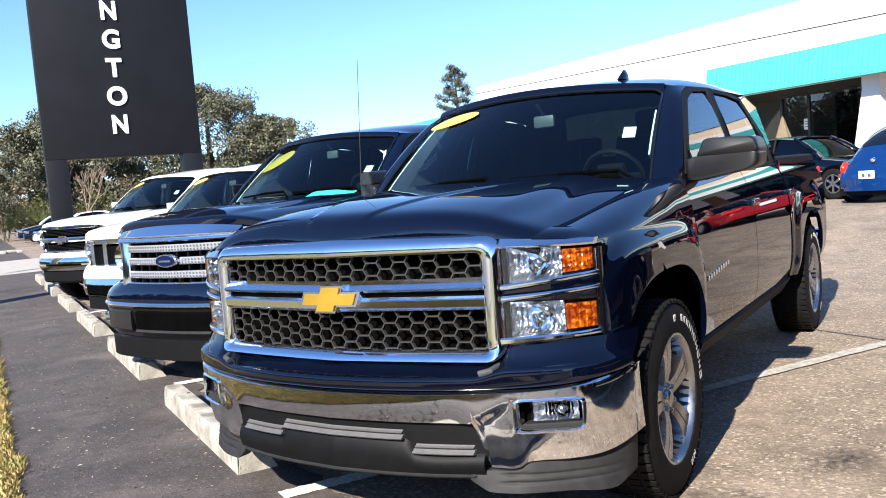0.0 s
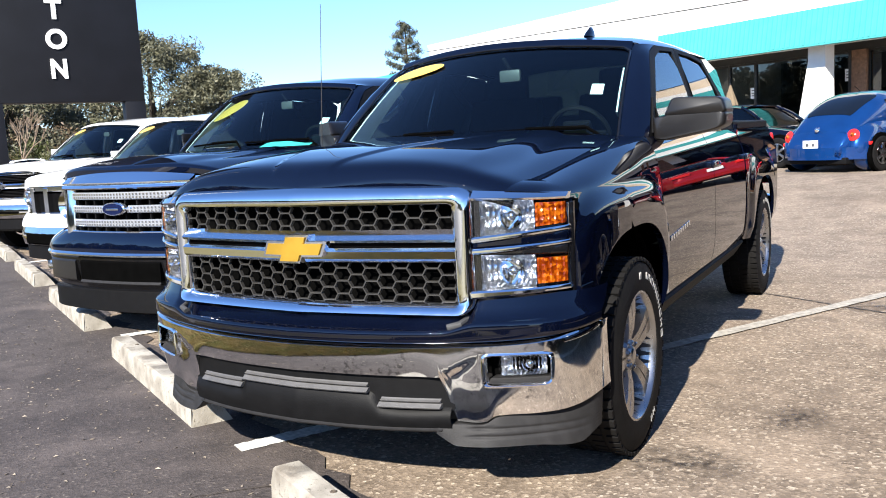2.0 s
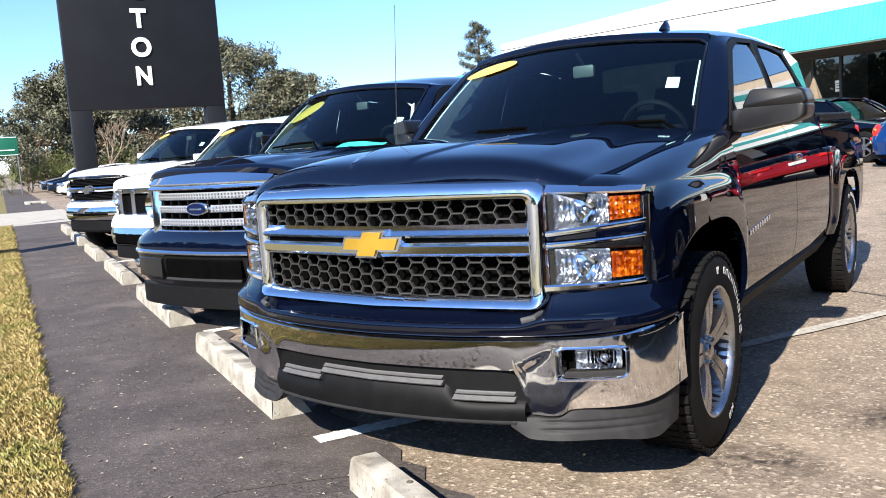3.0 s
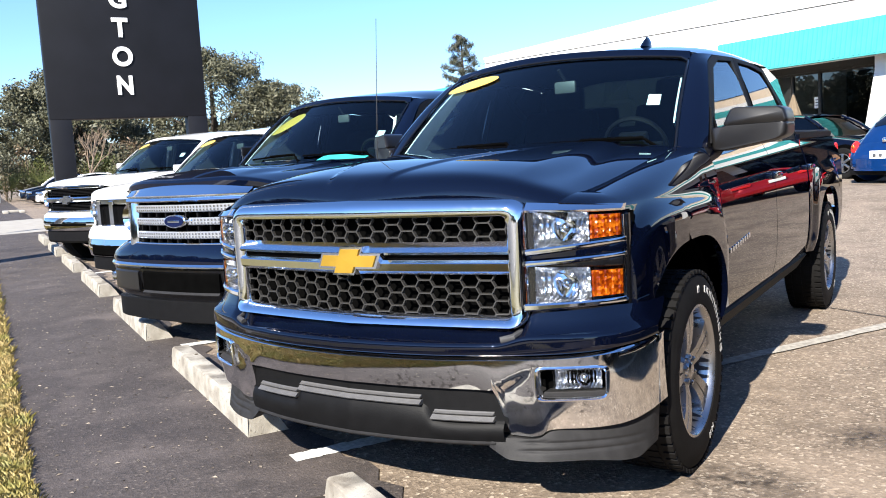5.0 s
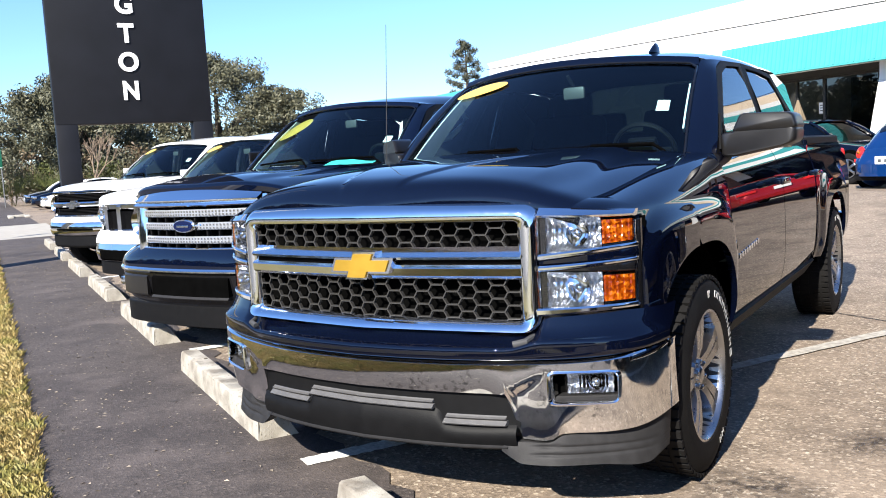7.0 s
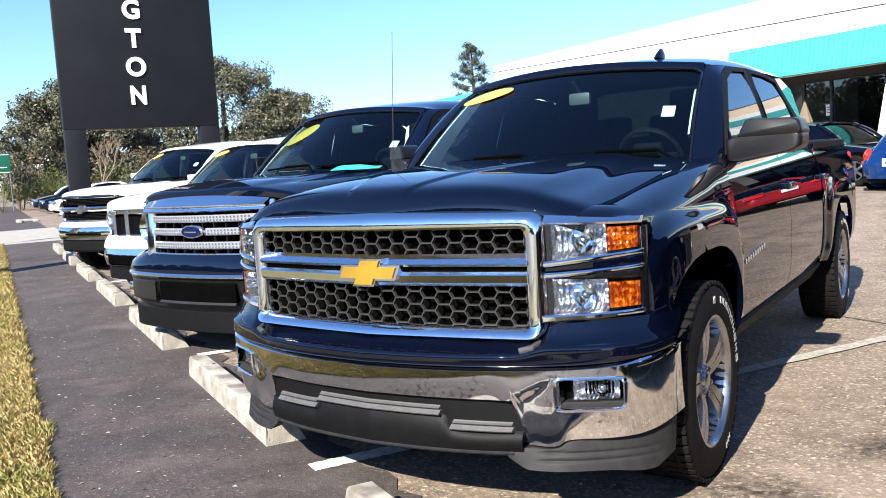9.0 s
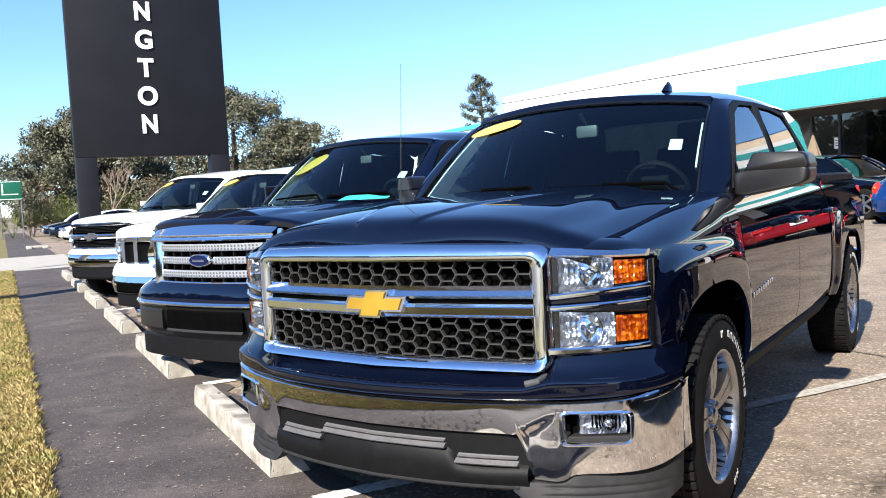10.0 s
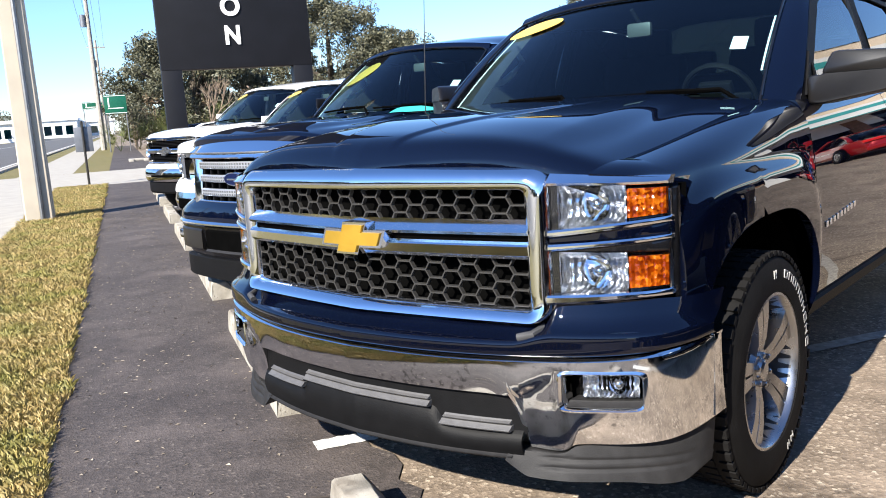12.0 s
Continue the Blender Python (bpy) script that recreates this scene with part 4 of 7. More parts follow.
def bar(fn, x0, x1, z0, z1, out=0.02, deep=0.03, off=0.0, n=48, rnd=0.006, tilt=0.0):
    """A bar across the nose, with rounded front edges: a swept closed section."""
    bm = bmesh.new()
    f0, f1 = (z0 if callable(z0) else lambda x: z0), (z1 if callable(z1) else lambda x: z1)
    rings = []
    for i in range(n + 1):
        x = lerp(x0, x1, i / n)
        y, a, b = fn(x) + off, f0(x), f1(x)
        r = min(rnd, (b - a) * 0.4)
        sec = [(deep, a), (-out + r, a), (-out, a + r), (-out + tilt, b - r), (-out + tilt + r, b), (deep + tilt, b)]
        rings.append([bm.verts.new((x, y + d, z)) for d, z in sec])
    for p, q in zip(rings, rings[1:]):
        for k in range(6):
            bm.faces.new((p[k], p[(k + 1) % 6], q[(k + 1) % 6], q[k]))
    bm.faces.new(rings[0]), bm.faces.new(rings[-1][::-1])
    return bm


def honeycomb(fn, x0, x1, z0, z1, cell, off, flat, bar_half=0.0031):
    """Hexagonal grille bars, joined into one mesh. flat: the height of one row of level bars."""
    bm = bmesh.new()
    w, h = cell, cell * 0.405
    t, a = w * 0.19, w * 0.31
    n, rows = int(x1 / w) + 2, int((z1 - z0) / h) + 2

    def seg(p, q):
        pts = []
        if not all(x0 - w < x < x1 + w and z0 - h < z < z1 + h for x, z in (p, q)):
            return
        for x, z in (p, q):
            pts.append((max(x0, min(x1, x)), max(z0, min(z1, z))))
        if abs(pts[0][0] - pts[1][0]) + abs(pts[0][1] - pts[1][1]) < 0.004:
            return
        (xa, za), (xb, zb) = pts
        d = Vector((xb - xa, 0, zb - za)).normalized()
        nrm = Vector((-d.z, 0, d.x)) * bar_half
        vs = []
        for x, z in pts:
            c = Vector((x, fn(x) + off, z))
            vs.append([bm.verts.new(c + e) for e in (nrm + Vector((0, 0.014, 0)), nrm * 0.7, -nrm * 0.7, -nrm + Vector((0, 0.014, 0)))])
        for k in range(3):
            bm.faces.new((vs[0][k], vs[0][k + 1], vs[1][k + 1], vs[1][k]))
    for j in range(-1, rows):
        for i in range(-n, n):
            for k in (0, 0.5):
                cx, cz = (i + k + 0.5) * w, flat - (j + k + 0.5) * h
                seg((cx - t, cz + h / 2), (cx + t, cz + h / 2))
                seg((cx + t, cz + h / 2), (cx + a, cz))
                seg((cx - t, cz + h / 2), (cx - a, cz))
    return bm


def lamp_unit(root, name, sgn, xa, xb, za, zb, fn, amber=None, deep=0.07):
    """A headlamp: reflector bowl with flutes, bulb, amber side section, and a clear lens. za, zb: bottom and top, as functions of x."""
    def sheet(x0, x1, off, n=24, m=8, ripple=0.0):
        bm = bmesh.new()

        def at(a, b):
            x = lerp(x0, x1, a)
            r = ripple * math.sin(a * 60) + ripple * 0.6 * math.sin(b * 19 + a * 7)
            return (sgn * x, fn(x) + off + r, lerp(za(x), zb(x), b))
        surf(bm, at, n, m)
        return bm
    cut = amber or xb
    bm = bmesh.new()

    def bowl(a, b):
        x = lerp(xa, cut, a)
        edge = 1 - (2 * a - 1) ** 4
        edge *= 1 - (2 * b - 1) ** 4
        step = 0.006 * math.sin(a * 75) + 0.004 * (int(b * 5) % 2)
        return (sgn * x, fn(x) + 0.012 + deep * edge + step, lerp(za(x), zb(x), b))
    surf(bm, bowl, 60, 14)
    holder = part(name, bm, M["reflector"], root, "clear headlamp with bright reflector", 20)
    xm = lerp(xa, cut, 0.58)
    bm = bmesh.new()
    zc, rr = (za(xm) + zb(xm)) / 2, (zb(xm) - za(xm)) * 0.40
    surf(bm, lambda a, b: (sgn * (xm + rr * b * math.cos(6.2832 * a)), fn(xm) + 0.075 - 0.05 * b * b, zc + rr * b * math.sin(6.2832 * a)), 24, 6, True)
    part("bulb_reflector", bm, M["chrome"], holder)
    bm = bmesh.new()
    bmesh.ops.create_uvsphere(bm, u_segments=12, v_segments=8, radius=0.017, matrix=Matrix.Translation((sgn * xm, fn(xm) + 0.035, zc)))
    part("bulb", bm, M["chrome"], holder)
    if amber:
        part("signal_housing", sheet(cut, xb, 0.022), M["gloss_black"], holder, "dark surround of the turn signal")
        bm = bmesh.new()

        def cover(a, b):
            x = lerp(cut + 0.004, xb - 0.006, a)
            z0, z1 = za(x), zb(x)
            return (sgn * x, fn(x) + 0.004 + 0.0025 * math.sin(a * 60) + 0.0015 * math.sin(b * 19), lerp(z0, z1, 0.09 + 0.80 * b))
        surf(bm, cover, 14, 8)
        rim_in(bm, (0, 0.03, 0))
        part("turn_signal", bm, M["amber"], holder, "amber turn signal lens", 15)
    if amber:
        part("lamp_bezel", sheet(xa, lerp(xa, cut, 0.10), 0.004, 8), M["gloss_black"], holder, "dark lamp bezel")
    pane = part("lens", sheet(xa, xb, -0.006), M["lens"], holder, "clear plastic lens")
    pane.visible_shadow = False
    return holder


def skew_cross(bm, cx, fn, cz, hw, hh, arm, stem, slant, y0, y1):
    """The outline of a slanted cross, extruded."""
    pts = [(-hw, -arm), (-stem, -arm), (-stem, -hh), (stem, -hh), (stem, -arm), (hw, -arm), (hw, arm), (stem, arm), (stem, hh), (-stem, hh), (-stem, arm), (-hw, arm)]
    poly = [(x + slant * z, z) for x, z in pts]
    prism(bm, poly, lambda a, b, d: (cx + a, fn(cx + a) + y0 + d, cz + b), y1 - y0)
    return bm


def round_loop(x, z0, z1, r, drop, n=40, side=12, arc=6):
    """Points (x, z) round a wide rectangle with rounded corners; its top edge falls by drop at the ends."""
    pts = []
    for k in range(n):
        q = lerp(-x + r, x - r, k / n)
        pts.append((q, z1 - drop * (q / x) ** 2))
    zt = z1 - drop
    for k in range(arc):
        a = 1.5708 * (1 - k / arc)
        pts.append((x - r + r * math.cos(a), zt - r + r * math.sin(a)))
    for k in range(side):
        pts.append((x, lerp(zt - r, z0 + r, k / side)))
    for k in range(arc):
        a = -1.5708 * k / arc
        pts.append((x - r + r * math.cos(a), z0 + r + r * math.sin(a)))
    for k in range(n):
        pts.append((lerp(x - r, -x + r, k / n), z0))
    for k in range(arc):
        a = -1.5708 - 1.5708 * k / arc
        pts.append((-x + r + r * math.cos(a), z0 + r + r * math.sin(a)))
    for k in range(side):
        pts.append((-x, lerp(z0 + r, zt - r, k / side)))
    for k in range(arc):
        a = 3.14159 - 1.5708 * k / arc
        pts.append((-x + r + r * math.cos(a), zt - r + r * math.sin(a)))
    return pts


def grille_frame():
    """The chrome frame round the whole grille: a sloping brow, flat posts, and a ledge below."""
    bm = bmesh.new()
    loops = []
    # half width, bottom, top, corner, fall of the top; depth at the posts, the brow and the ledge
    for x, z0, z1, r, drop, post, brow, ledge in (
            (0.676, 0.716, 1.176, 0.048, 0.012, 0.060, 0.075, 0.060), (0.676, 0.716, 1.176, 0.048, 0.012, 0.004, 0.034, -0.034),
            (0.670, 0.719, 1.171, 0.046, 0.012, -0.012, 0.018, -0.040), (0.662, 0.726, 1.156, 0.042, 0.011, -0.020, -0.004, -0.037),
            (0.648, 0.738, 1.140, 0.034, 0.007, -0.024, -0.020, -0.026), (0.630, 0.749, 1.118, 0.022, 0.004, -0.020, -0.025, -0.010),
            (0.616, 0.755, 1.104, 0.013, 0.003, -0.010, -0.020, -0.001), (0.608, 0.758, 1.097, 0.010, 0.002, 0.010, -0.002, 0.010),
            (0.606, 0.760, 1.092, 0.010, 0.002, 0.032, 0.030, 0.030)):
        loop = []
        for px, pz in round_loop(x, z0, z1, r, drop, 60):
            up, down = smooth((pz - z1 + drop + r + 0.01) / (r + 0.012)), smooth((z0 + r - pz + 0.01) / (r + 0.012))
            loop.append(bm.verts.new((px, nose(px) + post * (1 - up - down) + brow * up + ledge * down, pz)))
        loops.append(loop)
    for a, b in zip(loops, loops[1:]):
        for i in range(len(a)):
            j = (i + 1) % len(a)
            bm.faces.new((a[i], a[j], b[j], b[i]))
    return bm


def front_hero(root, pm):
    """The front of the dark truck: two-tier chrome grille with honeycomb mesh, stacked lamps, chrome bumper."""
    part("grille_frame", grille_frame(), M["chrome"], root, "bright chrome grille frame", 40)
    part("grille_middle_bar", bar(nose, -0.625, 0.625, 0.969, 1.012, 0.026, 0.04, rnd=0.010, tilt=0.024, n=64), M["chrome"], root, "bright chrome grille bar")
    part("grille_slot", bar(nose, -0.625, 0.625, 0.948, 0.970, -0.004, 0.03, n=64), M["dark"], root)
    part("grille_middle_bar", bar(nose, -0.625, 0.625, 0.899, 0.950, 0.020, 0.04, rnd=0.012, tilt=-0.004, n=64), M["chrome"], root, "bright chrome grille bar")
    part("grille_mesh", honeycomb(nose, -0.612, 0.612, 1.005, 1.098, 0.1165, 0.006, 1.076), M["grille_plastic"], root, "grey honeycomb mesh")
    part("grille_mesh", honeycomb(nose, -0.612, 0.612, 0.752, 0.905, 0.1165, 0.006, 0.875), M["grille_plastic"], root, "grey honeycomb mesh")
    # near-black sheet: the shade behind the mesh put into its colour
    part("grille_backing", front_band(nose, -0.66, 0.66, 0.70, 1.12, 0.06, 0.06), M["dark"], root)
    bm = bmesh.new()
    skew_cross(bm, 0.008, nose, 0.950, 0.134, 0.052, 0.028, 0.050, 0.42, -0.044, 0.0)
    em = part("emblem", bm, M["chrome"], root, "chrome-edged gold cross emblem", 20)
    bm = bmesh.new()
    skew_cross(bm, 0.008, nose, 0.950, 0.120, 0.044, 0.0205, 0.041, 0.42, -0.050, -0.03)
    part("emblem_inlay", bm, M["gold"], em, "gold emblem inlay", 20)
    # headlamps between chrome strips
    for s in (-1, 1):
        line = lambda a, b: (lambda x: lerp(a, b, (abs(x) - 0.683) / 0.267))
        up_top, up_bot, lo_top, lo_bot = line(1.108, 1.097), line(0.983, 1.007), line(0.923, 0.908), line(0.798, 0.803)
        lamp_unit(root, "headlamp", s, 0.684, 0.949, up_bot, up_top, nose, 0.862)
        lamp_unit(root, "headlamp", s, 0.682, 0.951, lo_bot, lo_top, nose, 0.862)
        part("lamp_brow", bar(nose, s * 0.680, s * 0.950, up_top, line(1.141, 1.119), 0.012, 0.025, n=24, rnd=0.008, tilt=0.016), M["chrome"], root, "chrome lamp brow")
        part("lamp_strip", bar(nose, s * 0.680, s * 0.956, line(0.964, 0.992), up_bot, 0.016, 0.06, n=24), M["chrome"], root, "chrome lamp strip")
        part("lamp_divider", bar(nose, s * 0.680, s * 0.956, line(0.943, 0.956), line(0.964, 0.992), 0.004, 0.06, n=24), pm, root)
        part("lamp_strip", bar(nose, s * 0.680, s * 0.956, line(0.924, 0.945), line(0.943, 0.956), 0.016, 0.06, n=24), M["chrome"], root, "chrome lamp strip")
        part("lamp_wedge", bar(nose, s * 0.690, s * 0.953, lo_top, line(0.9235, 0.944), 0.004, 0.06, n=24), M["gloss_black"], root)
        part("lamp_strip", bar(nose, s * 0.672, s * 0.956, line(0.772, 0.786), lo_bot, 0.018, 0.06, n=24), M["chrome"], root, "chrome lamp strip")
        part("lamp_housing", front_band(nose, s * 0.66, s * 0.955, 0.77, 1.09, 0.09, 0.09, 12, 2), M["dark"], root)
        part("lamp_edge", bar(nose, s * 0.9495, s * 0.9525, 0.79, 1.082, 0.006, 0.03, n=2, rnd=0.001), M["chrome"], root, "thin chrome lamp edge")
        part("lamp_end", bar(nose, s * 0.953, s * 0.960, 0.77, 1.085, -0.008, 0.03, n=3), M["gloss_black"], root)
    # body-coloured bumper top: an upright band, an edge, and a slope back to grille and lamps
    rise = lambda x: 0.621 + 0.031 * (abs(x) / 1.03) ** 8
    brink = lambda x: 0.672 + 0.025 * smooth((abs(x) - 0.58) / 0.12)
    crest = lambda x: 0.716 + 0.060 * smooth((abs(x) - 0.655) / 0.04)
    bm = bmesh.new()

    def top_skin(a, b):
        x = lerp(-1.029, 1.029, a)
        q = abs(x)
        y0, y1 = bumper_y(x), lerp(nose(min(q, 0.968)) + 0.006, bumper_y(x) + 0.075, smooth((q - 0.90) / 0.09))
        z0, zm, z1 = rise(x) + 0.004, brink(x), crest(x)
        k = b * 12
        for (ka, ya, za), (kb, yb, zb) in zip(PROFILE := [(0, y0 + 0.014, z0), (1, y0 + 0.001, z0 + 0.003), (2, y0 - 0.004, z0 + 0.010), (5, y0 - 0.004, zm - 0.012), (6, y0 - 0.001, zm - 0.004), (7, y0 + 0.008, zm), (9, lerp(y0, y1, 0.55), lerp(zm, z1, 0.30)), (12, y1, z1)], PROFILE[1:]):
            if k <= kb + 1e-6:
                return (x, lerp(ya, yb, (k - ka) / (kb - ka)), lerp(za, zb, (k - ka) / (kb - ka)))
    surf(bm, top_skin, 128, 12)
    part("bumper_cover", thick(bm, 0.006), pm, root, "", 50)
    part("bumper_shelf", front_band(nose, -0.70, 0.70, 0.68, 0.74, 0.02, 0.05), M["black_plastic"], root)
    # chrome bumper, with openings for the fog lamps
    def chrome_low(x):
        a = abs(x)
        if a < 0.565:
            return 0.509 - 0.004 * (a / 0.56) ** 2
        if a < 0.60:
            return lerp(0.505, 0.336, (a - 0.565) / 0.035)
        return curve(a, [0.60, 0.66, 0.70, 0.735, 0.87, 0.95, 0.99, 1.02, 1.035], [0.336, 0.330, 0.337, 0.360, 0.366, 0.373, 0.384, 0.400, 0.412])

    def chrome_y(x, z):
        a, hi = abs(x), rise(x)
        bow = 0.021 * ((hi - z) / 0.12) ** 2 * (0.34 if a > 0.6 else lerp(1.0, 0.34, smooth((a - 0.48) / 0.12)))
        crease = lerp(0.512, 0.590, (a - 0.565) / 0.14)
        dent = 0.016 * smooth((crease - z) / 0.025) * smooth((a - 0.55) / 0.02) * smooth((0.745 - a) / 0.12)
        return bumper_y(x) + max(0.0, bow) + dent + 0.012 * max(0.0, 1 - (hi - z) / 0.010)
    xs = sorted({round(float(q), 4) for q in np.linspace(0, 1.029, 92)} | {0.718, 0.922, 0.565, 0.60})
    xs = [-x for x in reversed(xs) if x > 0] + xs
    bm = bmesh.new()
    grid = []
    for x in xs:
        lo, hi = chrome_low(x), rise(x)
        steps = [lerp(lo, hi - 0.010, k / 14) for k in range(15)] + [hi - 0.005, hi]
        if 0.70 < abs(x) < 0.94:
            steps = [lerp(lo, 0.478, k / 4) for k in range(4)] + [lerp(0.478, 0.578, k / 6) for k in range(7)] + [lerp(0.578, hi - 0.010, k / 4) for k in range(1, 5)] + [hi - 0.005, hi]
        grid.append([bm.verts.new((x, chrome_y(x, z), z)) for z in steps])
    for i in range(len(xs) - 1):
        for j in range(16):
            if 4 <= j < 10 and 0.717 <= min(abs(xs[i]), abs(xs[i + 1])) and max(abs(xs[i]), abs(xs[i + 1])) <= 0.923:
                continue
            bm.faces.new((grid[i][j], grid[i + 1][j], grid[i + 1][j + 1], grid[i][j + 1]))
    rim_in(bm, (0, 0.05, 0))
    bump_ob = part("chrome_bumper", bm, M["bumper_chrome"], root, "mirror chrome front bumper", 40)
    for s in (-1, 1):
        # fog lamp pocket: a near-black sheet, its shade put into the colour
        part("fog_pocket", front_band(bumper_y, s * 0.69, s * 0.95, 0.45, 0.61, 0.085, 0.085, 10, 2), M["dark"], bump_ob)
        part("fog_ring", ring_rect(bumper_y, s, 0.708, 0.928, 0.468, 0.588, 0.011), M["chrome"], bump_ob, "chrome fog lamp ring", 50)
        lamp_unit(bump_ob, "fog_lamp", s, 0.752, 0.893, lambda x: 0.500, lambda x: 0.568, lambda x: bumper_y(x) + 0.035, None, 0.04)
        part("fog_ledge", bar(bumper_y, s * 0.722, s * 0.918, 0.476, 0.494, -0.008, 0.07, n=10, tilt=0.02), M["grey_plastic"], bump_ob)
        # grey air dam at the corners, with two grooves
        bm = bmesh.new()

        def dam(a, b):
            x = lerp(0.545, 1.010, a)
            top_z = chrome_low(max(x, 0.602)) - 0.007
            bot = curve(x, [0.545, 0.565, 0.613, 0.86, 0.98, 1.010], [0.306, 0.290, 0.260, 0.252, 0.238, 0.266])
            zz = lerp(bot, top_z, b)
            groove = 0.006 * (math.exp(-((zz - 0.287) / 0.005) ** 2) + math.exp(-((zz - 0.313) / 0.005) ** 2)) * smooth((x - 0.62) / 0.06)
            return (s * x, bumper_y(x) + 0.024 + 0.016 * b + groove - 0.012 * (1 - b) + 0.035 * smooth((x - 0.70) / 0.28), lerp(bot, top_z, b))
        surf(bm, dam, 48, 34)
        rim_in(bm, (0, 0.06, 0))
        part("air_dam", bm, M["grey_plastic"], root, "grey plastic air dam", 60)
        # the bumper's end wraps back towards the wheel
        bm = bmesh.new()
        surf(bm, lambda a, b: (s * lerp(1.029, 0.975, a * a), bumper_y(1.029) + 0.022 * math.sin(1.57 * a), lerp(lerp(0.408, 0.43, a), rise(1.029) - 0.008 * a, b)), 6, 4)
        part("bumper_end", thick(bm, 0.01), M["bumper_chrome"], bump_ob)
    # black valance: a lower panel stands proud of an upper recess, with ribbed ledges between
    ledge_z = lambda x: curve(x, [-0.6, -0.285, -0.262, 0.305, 0.345, 0.6], [0.400, 0.408, 0.443, 0.440, 0.392, 0.388])
    part("valance", front_band(bumper_y, -0.60, 0.60, 0.38, 0.515, 0.040, 0.040, 60, 4), M["valance"], root, "black plastic valance")
    bm = bmesh.new()
    surf(bm, lambda a, b: (lerp(-0.59, 0.59, a), bumper_y(lerp(-0.59, 0.59, a)) + 0.030 - 0.010 * math.sin(3.14159 * b) + 0.012 * b ** 6, lerp(0.318, ledge_z(lerp(-0.59, 0.59, a)) + 0.004, b)), 90, 8)
    part("valance_panel", thick(bm, 0.01), M["valance"], root, "black lower valance panel")
    for x0, x1, z0, z1 in ((-0.528, -0.277, 0.405, 0.411), (-0.264, 0.300, 0.443, 0.441), (0.338, 0.560, 0.392, 0.389)):
        tilted = lambda d: (lambda x: lerp(z0, z1, (x - x0) / (x1 - x0)) + d)
        part("valance_bar", bar(bumper_y, x0, x1, tilted(0.0), tilted(0.017), -0.012, 0.05, n=24, rnd=0.005, tilt=0.012), M["satin_grey"], root, "grey raised bar", 15)
        part("valance_bar", bar(bumper_y, x0 + 0.006, x1 - 0.004, tilted(0.021), tilted(0.033), -0.024, 0.05, n=24, rnd=0.004, tilt=0.010), M["satin_grey"], root, "grey raised bar", 15)
    part("valance_lip", bar(bumper_y, -0.56, 0.56, 0.306, 0.321, -0.018, 0.12, n=60, tilt=0.010), M["grey_plastic"], root, "grey lower lip")
    for s in (-1, 1):
        bm = bmesh.new()
        tube(bm, [(s * 0.655, nose(0.655) + 0.02, 0.705), (s * 0.64, nose(0.64) - 0.045, 0.690), (s * 0.60, nose(0.6) - 0.055, 0.680)], 0.012, 10)
        part("tow_hook", bm, M["dark_alloy"], root, "dark tow hook")


def ring_rect(fn, s, x0, x1, z0, z1, w):
    """A rounded frame on the nose."""
    bm = bmesh.new()
    n = 48
    loops = []
    for grow, y in ((0.0, 0.03), (0.0, 0.0), (w * 0.5, -0.007), (w, -0.003), (w, 0.02)):
        loop = []
        for k in range(n):
            a = 6.28318 * (k + 0.5) / n
            c, q = math.cos(a), math.sin(a)
            ex = 0.22
            px, pz = math.copysign(abs(c) ** ex, c), math.copysign(abs(q) ** ex, q)
            x = (x0 + x1) / 2 + ((x1 - x0) / 2 + grow - w) * px
            z = (z0 + z1) / 2 + ((z1 - z0) / 2 + grow - w) * pz
            loop.append(bm.verts.new((s * x, fn(x) + y, z)))
        loops.append(loop)
    for a, b in zip(loops, loops[1:]):
        for k in range(n):
            bm.faces.new((a[k], a[(k + 1) % n], b[(k + 1) % n], b[k]))
    return bm


def plain_lamps(root, xa, xb, za, zb, amber=None):
    for s in (-1, 1):
        lamp_unit(root, "headlamp", s, xa, xb, za, zb, nose, amber)
        part("lamp_housing", front_band(nose, s * (xa - 0.01), s * (xb + 0.01), lambda x: za(abs(x)), lambda x: zb(abs(x)), 0.09, 0.09, 10, 2), M["dark"], root)


def oval_badge(root, z, hw, hh, out, mat, label, rim=True):
    bm = bmesh.new()
    n = 36
    loops = []
    for k, y in ((1.0, 0.01), (1.0, -out), (0.9, -out - 0.006)):
        loops.append([bm.verts.new((hw * k * math.cos(6.28318 * i / n), nose(0) + y, z + hh * k * math.sin(6.28318 * i / n))) for i in range(n)])
    for a, b in zip(loops, loops[1:]):
        for i in range(n):
            bm.faces.new((a[i], a[(i + 1) % n], b[(i + 1) % n], b[i]))
    bm.faces.new(loops[-1])
    ob = part("badge", bm, M["chrome"], root, "chrome-rimmed oval badge", 20)
    bm = bmesh.new()
    prism(bm, [(hw * 0.86 * math.cos(6.28318 * i / n), hh * 0.82 * math.sin(6.28318 * i / n)) for i in range(n)], lambda a, b, d: (a, nose(0) - out - 0.007 - d, z + b), 0.004)
    part("badge_inlay", bm, mat, ob, label, 20)
    bm = boxed((0, nose(0) - out - 0.013, z), (hw * 1.1, 0.003, hh * 0.28), 0.001)
    part("badge_mark", bm, M["chrome"], ob, "silver bar on the badge")


def side_post(s):
    """A rolled chrome post at the side of a grille."""
    bm = bmesh.new()
    surf(bm, lambda a, b: (s * lerp(0.525, 0.675, a), nose(lerp(0.525, 0.675, a)) + 0.04 - 0.085 * math.sin(3.14159 * a) ** 0.45 + 0.05 * b * b, lerp(0.765, 1.165, b)), 14, 8)
    return bm


